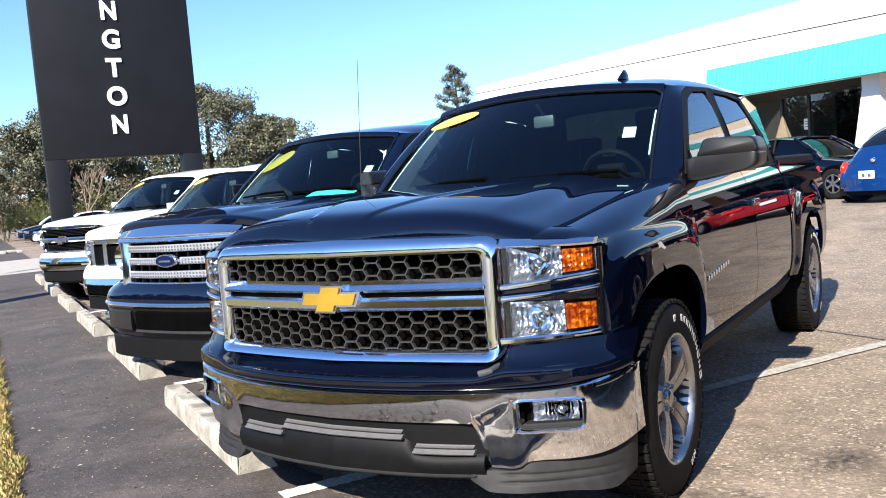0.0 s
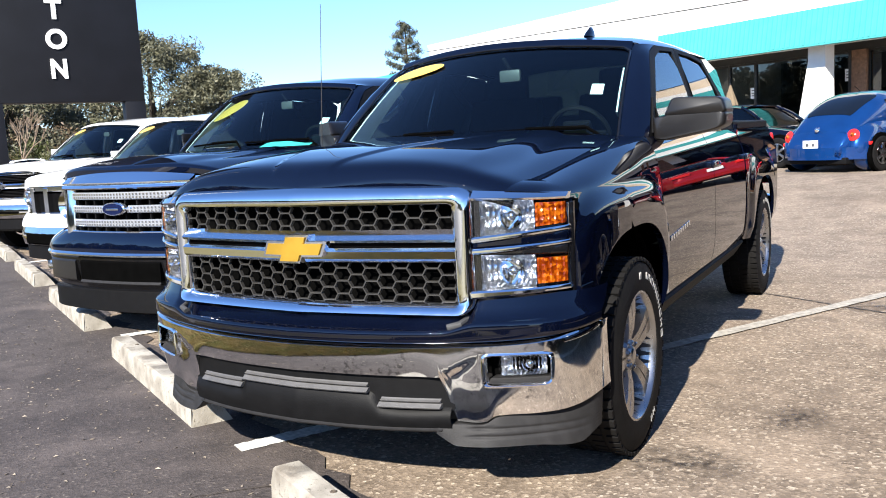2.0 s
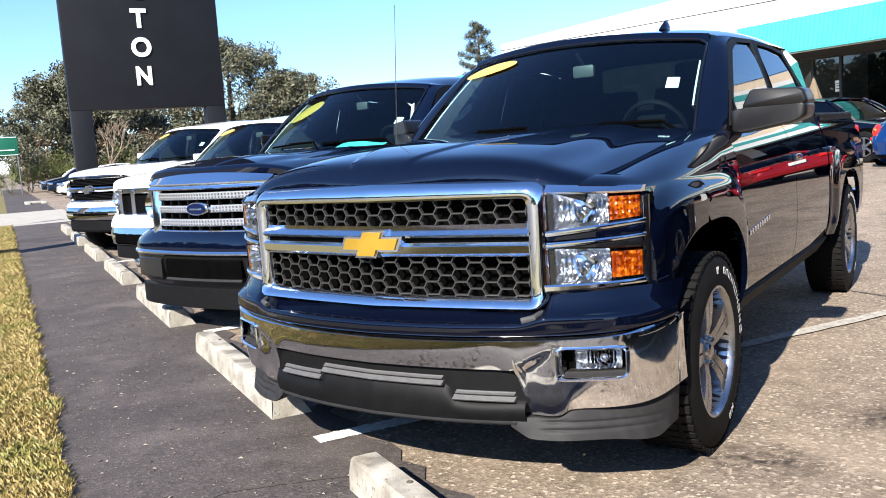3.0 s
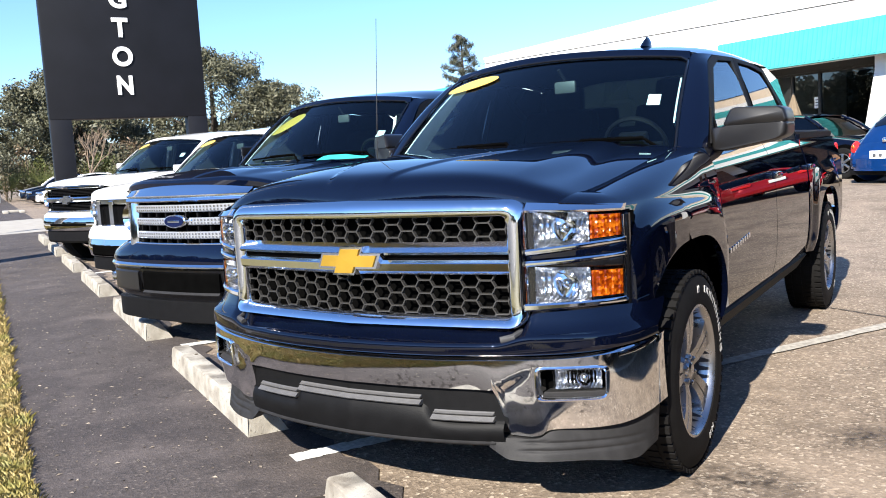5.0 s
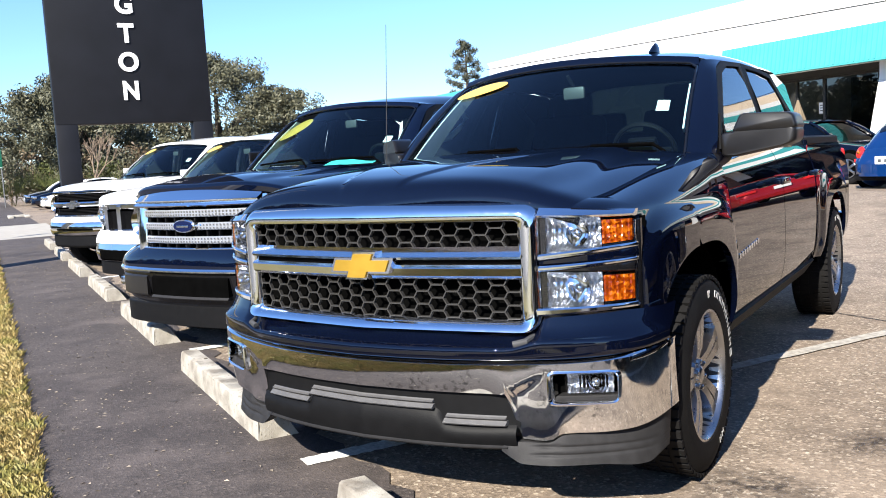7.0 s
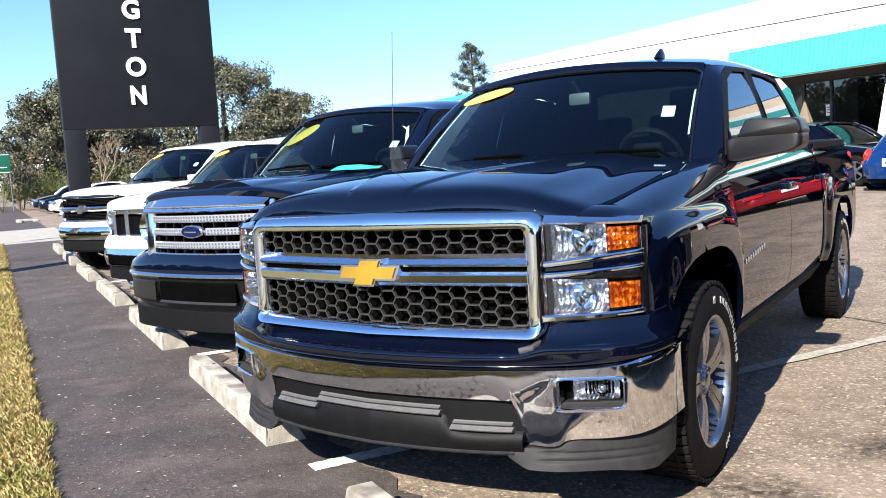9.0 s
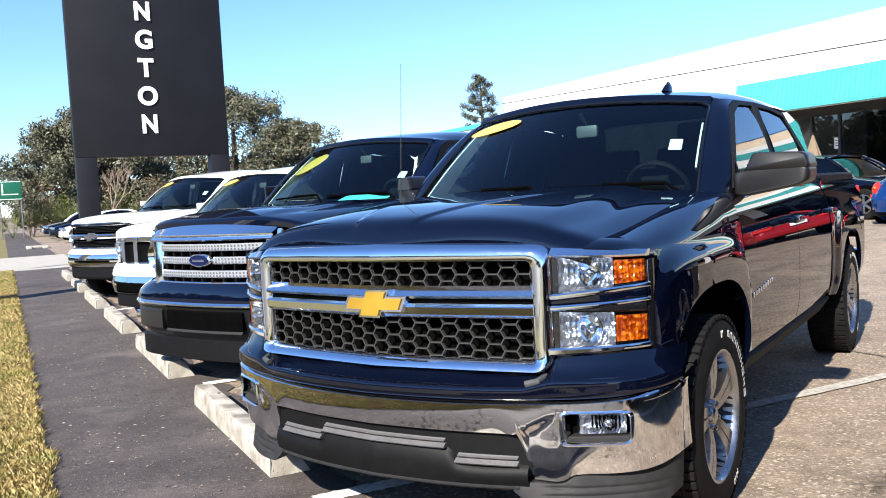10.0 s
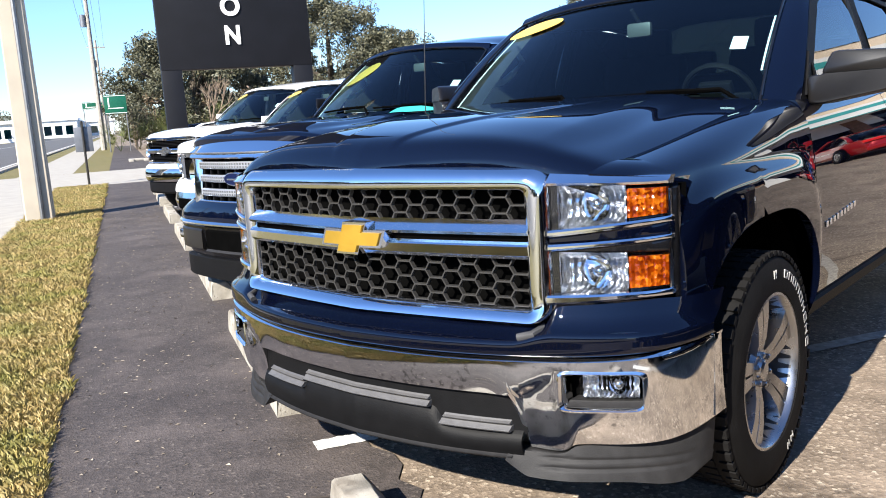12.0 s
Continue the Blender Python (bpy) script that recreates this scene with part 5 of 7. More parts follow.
def front_three_bar(root, pm):
    """The navy truck: a tall chrome grille frame with three perforated bars."""
    part("grille_backing", front_band(nose, -0.60, 0.60, 0.78, 1.12, 0.09, 0.09), M["dark"], root)
    part("nose_panel", bar(nose, -0.64, 0.64, 1.128, lambda x: 1.212 - 0.034 * (x / 0.63) ** 2, 0.044, 0.07, rnd=0.012, tilt=0.046), M["chrome"], root, "chrome panel over the grille")
    part("grille_top", bar(nose, -0.64, 0.64, 1.094, 1.127, 0.046, 0.07, rnd=0.010, tilt=0.006), M["chrome"], root, "blue-tinged chrome grille top")
    part("grille_bottom", bar(nose, -0.60, 0.60, 0.755, 0.795, 0.03, 0.05), M["chrome"], root, "chrome grille bottom")
    for s in (-1, 1):
        part("grille_side", side_post(s), M["chrome"], root, "chrome grille side", 60)
    for z in (1.045, 0.950, 0.850):
        holder = part("grille_bar", bar(nose, -0.54, 0.54, z - 0.026, z + 0.026, 0.012, 0.02, rnd=0.008), M["satin"], root, "perforated chrome grille bar")
        bm = bmesh.new()
        for i in range(34):
            x = lerp(-0.50, 0.50, i / 33)
            for dz in (-0.011, 0.011):
                box(bm, (x, nose(x) - 0.014, z + dz), (0.016, 0.006, 0.014))
        part("bar_studs", bm, M["chrome"], holder)
    for i in range(10):
        x = lerp(-0.50, 0.50, i / 9)
        part("grille_rib", boxed((x, nose(x) + 0.03, 0.94), (0.012, 0.04, 0.31), 0.003), M["black_plastic"], root)
    oval_badge(root, 0.955, 0.112, 0.048, 0.045, M["oval_blue"], "blue enamel oval")
    plain_lamps(root, 0.66, 0.93, lambda x: lerp(0.82, 0.84, (x - 0.66) / 0.27), lambda x: lerp(1.12, 1.10, (x - 0.66) / 0.27), 0.86)
    bn = lambda x: nose(x * 0.84) - 0.05
    bm = bmesh.new()
    surf(bm, lambda a, b: (lerp(-1.0, 1.0, a), lerp(bn(lerp(-1.0, 1.0, a)) - 0.014, nose(lerp(-0.985, 0.985, a)) - 0.030, b ** 2.5), lerp(0.64, 0.785, b)), 80, 9)
    part("bumper_cover", thick(bm, 0.01), pm, root)
    part("bumper_strip", bar(bn, -1.01, 1.01, 0.605, 0.645, 0.03, 0.05, n=80, rnd=0.015), M["chrome"], root, "thin chrome bumper strip")
    bm = bmesh.new()
    surf(bm, lambda a, b: (lerp(-1.0, 1.0, a), bn(lerp(-1.0, 1.0, a)) - 0.012 + 0.05 * (1 - b), lerp(0.36 + 0.06 * abs(2 * a - 1) ** 3, 0.61, b)), 80, 5)
    low = part("lower_bumper", thick(bm, 0.01), M["gloss_black"], root, "black lower bumper")
    part("bumper_intake", bar(bn, -0.40, 0.40, 0.425, 0.585, 0.022, 0.01, rnd=0.01), M["dark"], low)
    part("intake_bar", bar(bn, -0.40, 0.40, 0.425, 0.452, 0.036, 0.02, rnd=0.006, tilt=0.014), M["grey_plastic"], low, "grey bar under the intake")
    for s in (-1, 1):
        part("fog_panel", bar(bn, s * 0.47, s * 0.86, 0.43, 0.585, 0.020, 0.01, n=12, rnd=0.012), M["mirror_cap"], low, "black fog lamp panel")
        part("fog_lamp", boxed((s * 0.91, bn(0.91) - 0.015, 0.52), (0.07, 0.03, 0.07), 0.02), M["reflector"], low, "small fog lamp")
    part("air_dam", bar(bn, -0.90, 0.90, 0.215, 0.37, -0.012, 0.08, n=40), M["valance"], root, "black air dam")


def front_slotted(root, pm):
    """The white compact truck: a small grille of dark slots between chrome struts."""
    part("grille_backing", front_band(nose, -0.45, 0.45, 0.80, 1.08, 0.06, 0.06), M["dark"], root)
    part("grille_top", bar(nose, -0.46, 0.46, 1.045, 1.105, 0.02, 0.05), M["chrome"], root, "chrome grille top")
    part("grille_bottom", bar(nose, -0.40, 0.40, 0.79, 0.815, 0.02, 0.05), M["chrome"], root, "chrome grille bottom")
    for x in (-0.44, -0.16, 0.16, 0.44):
        part("grille_strut", bar(nose, x - 0.038, x + 0.038, 0.80, 1.09, 0.030, 0.05, n=4, rnd=0.012), M["chrome"], root, "chrome grille strut")
    part("grille_mesh", honeycomb(nose, -0.42, 0.42, 0.81, 1.08, 0.05, 0.03, 1.0), M["black_plastic"], root)
    part("nose_panel", front_band(nose, -0.95, 0.95, 1.10, 1.17, -0.005, 0.01), pm, root)
    plain_lamps(root, 0.485, 0.93, lambda x: lerp(0.84, 0.90, (x - 0.48) / 0.45), lambda x: lerp(1.09, 1.08, (x - 0.48) / 0.45), 0.84)
    bm = bmesh.new()
    surf(bm, lambda a, b: (lerp(-1.0, 1.0, a), nose(lerp(-0.98, 0.98, a)) + lerp(-0.08, 0.0, b * b), lerp(0.66, 0.80, b)), 80, 5)
    part("bumper_cover", thick(bm, 0.01), pm, root, "white upper bumper")
    bm = bmesh.new()
    surf(bm, lambda a, b: (lerp(-1.02, 1.02, a), nose(lerp(-0.99, 0.99, a)) - 0.09 + 0.03 * abs(2 * b - 1), lerp(0.46, 0.665, b)), 80, 6)
    bp = part("chrome_bumper", thick(bm, 0.01), M["bumper_chrome"], root, "chrome front bumper")
    part("bumper_intake", bar(lambda x: nose(x) - 0.085, -0.58, 0.58, 0.465, 0.595, 0.010, 0.02, n=24, rnd=0.02), M["dark"], bp)
    part("lower_bumper", bar(nose, -0.9, 0.9, 0.30, 0.46, 0.04, 0.08), M["black_plastic"], root, "black lower bumper")


def front_split(root, pm):
    """The white full-size truck: black grille split by one bar that carries the emblem."""
    part("grille_backing", front_band(nose, -0.62, 0.62, 0.80, 1.12, 0.07, 0.07), M["dark"], root)
    for z0, z1 in ((0.80, 0.90), (1.02, 1.12)):
        for k in range(5):
            z = lerp(z0 + 0.01, z1 - 0.01, k / 4)
            part("grille_blade", bar(nose, -0.60, 0.60, z - 0.004, z + 0.004, -0.01, 0.05, n=24), M["black_plastic"], root)
    part("grille_middle", bar(nose, -0.63, 0.63, 0.925, 0.995, 0.025, 0.05, rnd=0.02), M["chrome"], root, "chrome middle grille bar")
    part("grille_top", bar(nose, -0.64, 0.64, 1.115, 1.150, 0.02, 0.05), M["chrome"], root, "chrome grille top")
    part("grille_bottom", bar(nose, -0.62, 0.62, 0.770, 0.802, 0.02, 0.05), M["chrome"], root, "chrome grille bottom")
    bm = bmesh.new()
    skew_cross(bm, 0.0, nose, 0.96, 0.14, 0.058, 0.028, 0.056, 0.42, -0.05, 0.0)
    part("emblem", bm, M["reflector"], root, "silver cross emblem", 20)
    plain_lamps(root, 0.655, 0.94, lambda x: 0.82, lambda x: lerp(1.12, 1.09, (x - 0.655) / 0.28), 0.86)
    bm = bmesh.new()
    surf(bm, lambda a, b: (lerp(-1.0, 1.0, a), nose(lerp(-0.98, 0.98, a)) + lerp(-0.07, 0.0, b * b), lerp(0.71, 0.775, b)), 80, 4)
    part("bumper_cover", thick(bm, 0.01), pm, root)
    bm = bmesh.new()
    surf(bm, lambda a, b: (lerp(-1.03, 1.03, a), nose(lerp(-1.0, 1.0, a)) - 0.085 + 0.03 * (2 * b - 1) ** 2, lerp(0.52, 0.715, b)), 80, 8)
    bp = part("chrome_bumper", thick(bm, 0.01), M["bumper_chrome"], root, "chrome front bumper")
    part("bumper_slot", bar(lambda x: nose(x) - 0.085, -0.42, 0.42, 0.575, 0.635, 0.006, 0.02, rnd=0.02), M["dark"], bp)
    part("lower_bumper", bar(nose, -0.96, 0.96, 0.34, 0.525, 0.04, 0.10, rnd=0.03), M["black_plastic"], root, "black lower bumper")


def window_extras(root, teal=False):
    if teal:
        oval_sticker(root, -0.74, 0.77, 0.22, 0.13, 0.5)
    else:
        oval_sticker(root, -0.685, 0.812, 0.20, 0.055, 0.10)
    bm = bmesh.new()
    quad = [(0.795, 0.45), (0.87, 0.45), (0.87, 0.55), (0.795, 0.55)]
    bm.faces.new([bm.verts.new(Vector(windshield(s, t)) + Vector((0, 0.004, -0.003))) for s, t in quad])
    part("window_label", thick(bm, 0.001), M["paper"], root, "small white window label", 0)
    if teal:
        bm = bmesh.new()
        surf(bm, lambda a, b: (lerp(-0.05, 0.42, a), 1.62 + 0.16 * b + 0.05 * a, 1.318 + 0.05 * b + 0.015 * math.sin(a * 5)), 8, 3)
        part("dash_card", thick(bm, 0.002), M["teal_paper"], root, "teal folded card on the dashboard")


PLACES = {}
hero = thing("pickup_truck", "shiny blue-black crew-cab pickup truck with chrome grille and bumper", "pickup truck", pose(0, 0, 0), "parked pickup trucks")
truck_body(hero, M["black_paint"], turn=10)
front_hero(hero, M["black_paint"])
window_extras(hero)
bm = bmesh.new()
surf(bm, lambda a, b: (0.30 + 0.026 * (1 - b ** 2) * math.cos(6.2832 * a), 2.62 + 0.085 * (1 - b * 0.7) * math.sin(6.2832 * a) + 0.035 * b, 1.880 + 0.062 * b), 16, 6, True)
part("antenna_fin", bm, M["black_paint"], hero)
bm = bmesh.new()
tube(bm, [(-0.835, 1.42, 1.262), (-0.835, 1.42, 1.30), (-0.834, 1.42, 1.306), (-0.800, 1.445, 2.07)], [0.011, 0.009, 0.0024, 0.0016], 8)
part("whip_antenna", bm, M["frame_dark"], hero, "thin dark whip antenna")
for k in range(9):
    part("badge_bar", boxed((side_x(1.66 + 0.048 * k, 0.80) + 0.002, 1.66 + 0.048 * k, 0.797 + 0.004 * k), (0.006, 0.026, 0.024), 0.002), M["chrome"], hero, "chrome badge bar")

NOSE = nose_common
DOME = lambda y: 0.53
LIP = 0.020
HOOD_MID = ([0.06, 0.12, 0.22, 0.4, 0.6, 0.9, 1.22, 1.5], [1.226, 1.240, 1.262, 1.294, 1.320, 1.345, 1.361, 1.367])
SIZE = Vector((1.0, 1.0, 1.03))
HOOD_DROP = 0.062
navy_truck = thing("pickup_truck", "dark navy crew-cab pickup truck with three-bar chrome grille", "pickup truck", pose(-2.92, 1.755, 0), "parked pickup trucks")
truck_body(navy_truck, M["navy_paint"], False, "mirror_cap")
SIZE = Vector((1.0, 1.0, 1.0))
front_three_bar(navy_truck, M["navy_paint"])
window_extras(navy_truck, True)
SIZE = Vector((1, 1, 1))
# out-of-view copy, added so that the shiny paint reflects something dark
beside = copy_thing(navy_truck, pose(3.45, -1.62, 0))
tagged(beside, "unseen copy of the navy truck, added to darken reflections")
SIZE = Vector((0.92, 0.92, 0.955))
compact_truck = thing("pickup_truck", "white compact pickup truck with dark slotted grille", "pickup truck", pose(-5.75, 3.45, 0), "parked pickup trucks")
truck_body(compact_truck, M["white_paint"], False, "white_paint", frames=M["white_paint"])
front_slotted(compact_truck, M["white_paint"])
window_extras(compact_truck)
SIZE = Vector((1.0, 1.0, 1.025))
white_truck = thing("pickup_truck", "white full-size pickup truck with black split grille", "pickup truck", pose(-9.39, 5.33, 0), "parked pickup trucks")
truck_body(white_truck, M["white_paint"], False, "white_paint", frames=M["white_paint"])
front_split(white_truck, M["white_paint"])
window_extras(white_truck)
SIZE = Vector((1, 1, 1))

# ---- the pylon sign ----
sign = thing("pylon_sign", "tall charcoal pylon sign with white vertical letters on two legs", "sign", pose(*uv(19.5, 2.37), 0, 0, ROW_TURN + 90))
part("panel", boxed((0.03, 0, 6.65), (3.66, 0.42, 7.98), 0.03), M["sign_black"], sign)
for x in (-1, 1):
    part("leg", boxed((0.03 + x * 1.59, 0.0, 1.33), (0.48, 0.40, 2.68), 0.02), M["sign_black"], sign)


def letter(ch, height, depth, mat, name, parent, m, label=""):
    cu = bpy.data.curves.new("letter", "FONT")
    cu.body, cu.size, cu.extrude, cu.align_x = ch, height / 0.70, depth, "CENTER"
    cu.offset = 0.05 * height
    ob = bpy.data.objects.new("letter", cu)
    me = bpy.data.meshes.new_from_object(ob)
    bpy.data.objects.remove(ob)
    me.materials.clear()
    me.materials.append(mat)
    got = new(name, me)
    got.parent = parent
    got.matrix_basis = m
    if label:
        got["label"] = label
    return got


for i, ch in enumerate("NOTGN"):
    letter(ch, 0.425, 0.02, M["sign_white"], "letter", sign, pose(0.105, 0.225, 3.24 + 0.685 * i, 90, 0, 180) @ Matrix.Diagonal((0.84 if ch == "N" else 0.95, 1, 1, 1)), "white block letter")

# ---- the shop ----
FRONT, EDGE = 27.4, 25.0  # v of the shop front and of the awning's edge
ROW_M = Matrix(((U.x, V.x, 0, 0), (U.y, V.y, 0, 0), (0, 0, 1, 0), (0, 0, 0, 1)))


SHOP = 0.72  # sizes below are shrunk towards the camera's eye, (-2.92, -1.13, 1.32) of the row, to fit its view


def shop_uv(u, v, z):
    return uv(-2.92 + (u + 2.92) * SHOP, -1.13 + (v + 1.13) * SHOP, 1.32 + (z - 1.32) * SHOP)


def shop_box(bm, u0, u1, v0, v1, z0, z1, bevel=0.0):
    k = SHOP
    return row_box(bm, -2.92 + (u0 + 2.92) * k, -2.92 + (u1 + 2.92) * k, -1.13 + (v0 + 1.13) * k, -1.13 + (v1 + 1.13) * k, 1.32 + (z0 - 1.32) * k, 1.32 + (z1 - 1.32) * k, bevel)


def row_box(bm, u0, u1, v0, v1, z0, z1, bevel=0.0):
    return box(bm, ((u0 + u1) / 2, (v0 + v1) / 2, (z0 + z1) / 2), (abs(u1 - u0), abs(v1 - v0), z1 - z0), bevel, ROW_M)


shop = thing("car_dealer_shop", "long white shop with a teal metal awning and dark glass front", "building")
L0, TEAL, L1 = -46.0, 22.3, 40.1
part("parapet", shop_box(bmesh.new(), 12.2, L1, EDGE + 0.25, EDGE + 0.75, 5.0, 6.66, 0.03), M["stucco"], shop, "white stucco parapet")
part("low_parapet", shop_box(bmesh.new(), L0, 12.19, EDGE + 0.25, EDGE + 0.75, 5.0, 5.52, 0.03), M["cream"], shop, "cream stucco parapet")
part("roof_deck", shop_box(bmesh.new(), L0, L1, EDGE + 0.76, EDGE + 14, 5.0, 5.2), M["concrete"], shop)
part("roof_edge", shop_box(bmesh.new(), 12.2, L1 + 0.1, EDGE + 0.25, EDGE + 0.6, 6.663, 6.76), M["stucco"], shop)
part("ceiling", shop_box(bmesh.new(), L0, TEAL, EDGE + 0.22, FRONT + 0.2, 3.95, 4.05), M["stucco"], shop, "white soffit under the awning")
part("white_wall", shop_box(bmesh.new(), TEAL, L1, EDGE + 0.28, FRONT + 4, 0, 4.99), M["stucco"], shop, "white stucco wall")
part("back_wall", shop_box(bmesh.new(), L0, L1, EDGE + 13.6, EDGE + 14, 0, 5.0), M["stucco"], shop)
part("shop_floor", shop_box(bmesh.new(), L0, TEAL, FRONT - 1.4, EDGE + 13.6, 0.0, 0.12), M["concrete"], shop, "concrete shop floor and step")
# near-black wall: the dim shop interior put into its colour
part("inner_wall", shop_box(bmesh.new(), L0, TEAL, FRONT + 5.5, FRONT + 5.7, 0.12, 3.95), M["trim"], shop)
# the awning: ribbed metal sheets
n = 0
u = TEAL
while u > 11.3:
    u1 = max(11.3, u - 1.15)
    bm = bmesh.new()
    ribs = 6
    knots = []
    for k in range(ribs):
        for f, dv in ((0.0, 0.0), (0.80, 0.0), (0.84, -0.055), (0.96, -0.055)):
            knots.append((lerp(u, u1, (k + f) / ribs), dv))
    knots.append((u1, 0.0))
    line = [(bm.verts.new(shop_uv(a, EDGE + dv, 3.85)), bm.verts.new(shop_uv(a, EDGE + dv + 0.2, 5.02))) for a, dv in knots]
    for (a, b), (c, d) in zip(line, line[1:]):
        bm.faces.new((a, c, d, b))
    part("awning_sheet", thick(bm, 0.015), M["teal"], shop, "teal ribbed metal sheet", 0)
    u = u1 - 0.012
part("fascia_board", shop_box(bmesh.new(), L0, 11.28, EDGE, EDGE + 0.22, 3.865, 5.0), M["stucco"], shop, "white fascia board")
for z0, z1 in ((4.36, 4.74),):
    part("fascia_stripe", shop_box(bmesh.new(), L0, 11.28, EDGE - 0.02, EDGE + 0.02, z0, z1), M["teal"], shop, "thin teal stripe")
part("awning_lip", shop_box(bmesh.new(), L0, TEAL, EDGE - 0.06, EDGE + 0.22, 3.79, 3.86), M["teal"], shop, "teal awning lip")


def column(u, w=0.66):
    """A white pier that flares towards its foot."""
    bm = bmesh.new()
    pts = [(-w / 2 - 0.62, 0.0), (-w / 2 - 0.36, 1.5), (-w / 2, 3.35), (-w / 2, 3.95), (w / 2, 3.95), (w / 2, 2.55), (w / 2 + 0.05, 0.0)]
    prism(bm, pts, lambda a, b, d: shop_uv(u - a, 25.75 + d, b), 0.5)
    part("column", bm, M["stucco"], shop, "white flared pier", 0)


part("upper_wall", shop_box(bmesh.new(), L0, 9.0, FRONT - 0.14, FRONT + 0.14, 2.75, 3.94), M["stucco"], shop, "white wall over the shop windows")
for u in (15.6, 4.4, -6.8, -18.0, -29.2, -40.4):
    column(u)


def glazing(u0, u1, z0, z1, frames):
    for a in frames:
        part("mullion", shop_box(bmesh.new(), a - 0.05, a + 0.05, FRONT - 0.06, FRONT + 0.06, z0, z1), M["frame_dark"], shop, "bronze window frame")
    for z in (z0 + 0.03, z1 - 0.04):
        part("rail", shop_box(bmesh.new(), u0, u1, FRONT - 0.05, FRONT + 0.05, z - 0.04, z + 0.04), M["frame_dark"], shop)
    for a, b in zip(frames, frames[1:]):
        bm = bmesh.new()
        bm.faces.new([bm.verts.new(shop_uv(x, FRONT, z)) for x, z in ((a + 0.05, z0), (b - 0.05, z0), (b - 0.05, z1), (a + 0.05, z1))])
        part("shop_window", bm, M["shop_glass"], shop, "dark shop window", 0)


part("fascia", shop_box(bmesh.new(), L0, TEAL, FRONT - 0.1, FRONT + 0.12, 3.68, 3.95), M["frame_dark"], shop)
bays = [(22.2, 16.5, [22.2, 20.6, 19.35, 17.05, 16.5]), (16.1, 15.3, [16.1, 15.4])]
u = 14.7
while u > L0 + 3:
    bays.append((u, u - 2.8, [u, u - 1.4, u - 2.75]))
    u -= 3.4
for a, b, frames in bays:
    glazing(b, a, 0.12 if a - b < 1 else 0.5, 3.68, sorted(frames))
    if a - b > 1:
        part("window_sill", shop_box(bmesh.new(), b, a, FRONT - 0.12, FRONT + 0.12, 0.12, 0.5), M["brick"], shop, "low brown brick wall")
u = 15.25
while u > L0 + 3:
    part("brick_pier", shop_box(bmesh.new(), u - 0.54, u, FRONT - 0.2, FRONT + 0.2, 0.12, 3.68, 0.01), M["brick"], shop, "brown brick pier")
    u -= 3.4
part("tube_light", shop_box(bmesh.new(), 20.2, 22.0, FRONT - 1.2, FRONT - 1.1, 3.86, 3.94), M["paper"], shop, "white tube light under the awning")
for u0, z0 in ((15.6, 2.65), (19.6, 2.3)):
    nt_ = part("window_notice", shop_box(bmesh.new(), u0 - 0.30, u0, FRONT - 0.02, FRONT - 0.01, z0, z0 + 0.42), M["paper"], shop, "white paper notice")
    for k in range(3):
        part("notice_line", shop_box(bmesh.new(), u0 - 0.25, u0 - 0.05, FRONT - 0.026, FRONT - 0.021, z0 + 0.10 + 0.10 * k, z0 + 0.13 + 0.10 * k), M["frame_dark"], nt_)
far_wing = thing("shop_wing", "lower white wing of the shop with teal roof edge", "building")
part("wall", shop_box(bmesh.new(), 41, 72, 32, 44, 0, 5.6), M["stucco"], far_wing)
part("roof", shop_box(bmesh.new(), 40.6, 72.4, 31.4, 44.6, 5.6, 6.45, 0.05), M["stucco"], far_wing)
part("roof_trim", shop_box(bmesh.new(), 40.5, 72.5, 31.3, 31.42, 6.2, 6.5), M["teal"], far_wing, "teal roof trim")

# ---- cars ----


def loft(bm, stations, n=12, cap=True):
    """Half sections (y, [(x, z), ...]) mirrored into a closed skin."""
    rows = []
    for y, half in stations:
        pts = [(x, z) for x, z in half] + [(-x, z) for x, z in reversed(half) if x > 1e-4]
        rows.append([bm.verts.new((x, y, z)) for x, z in pts])
    m = len(rows[0])
    for a, b in zip(rows, rows[1:]):
        for k in range(m - 1):
            bm.faces.new((a[k], a[k + 1], b[k + 1], b[k]))
        bm.faces.new((a[m - 1], a[0], b[0], b[m - 1]))
    if cap:
        bm.faces.new(rows[0]), bm.faces.new(rows[-1][::-1])
    return rows


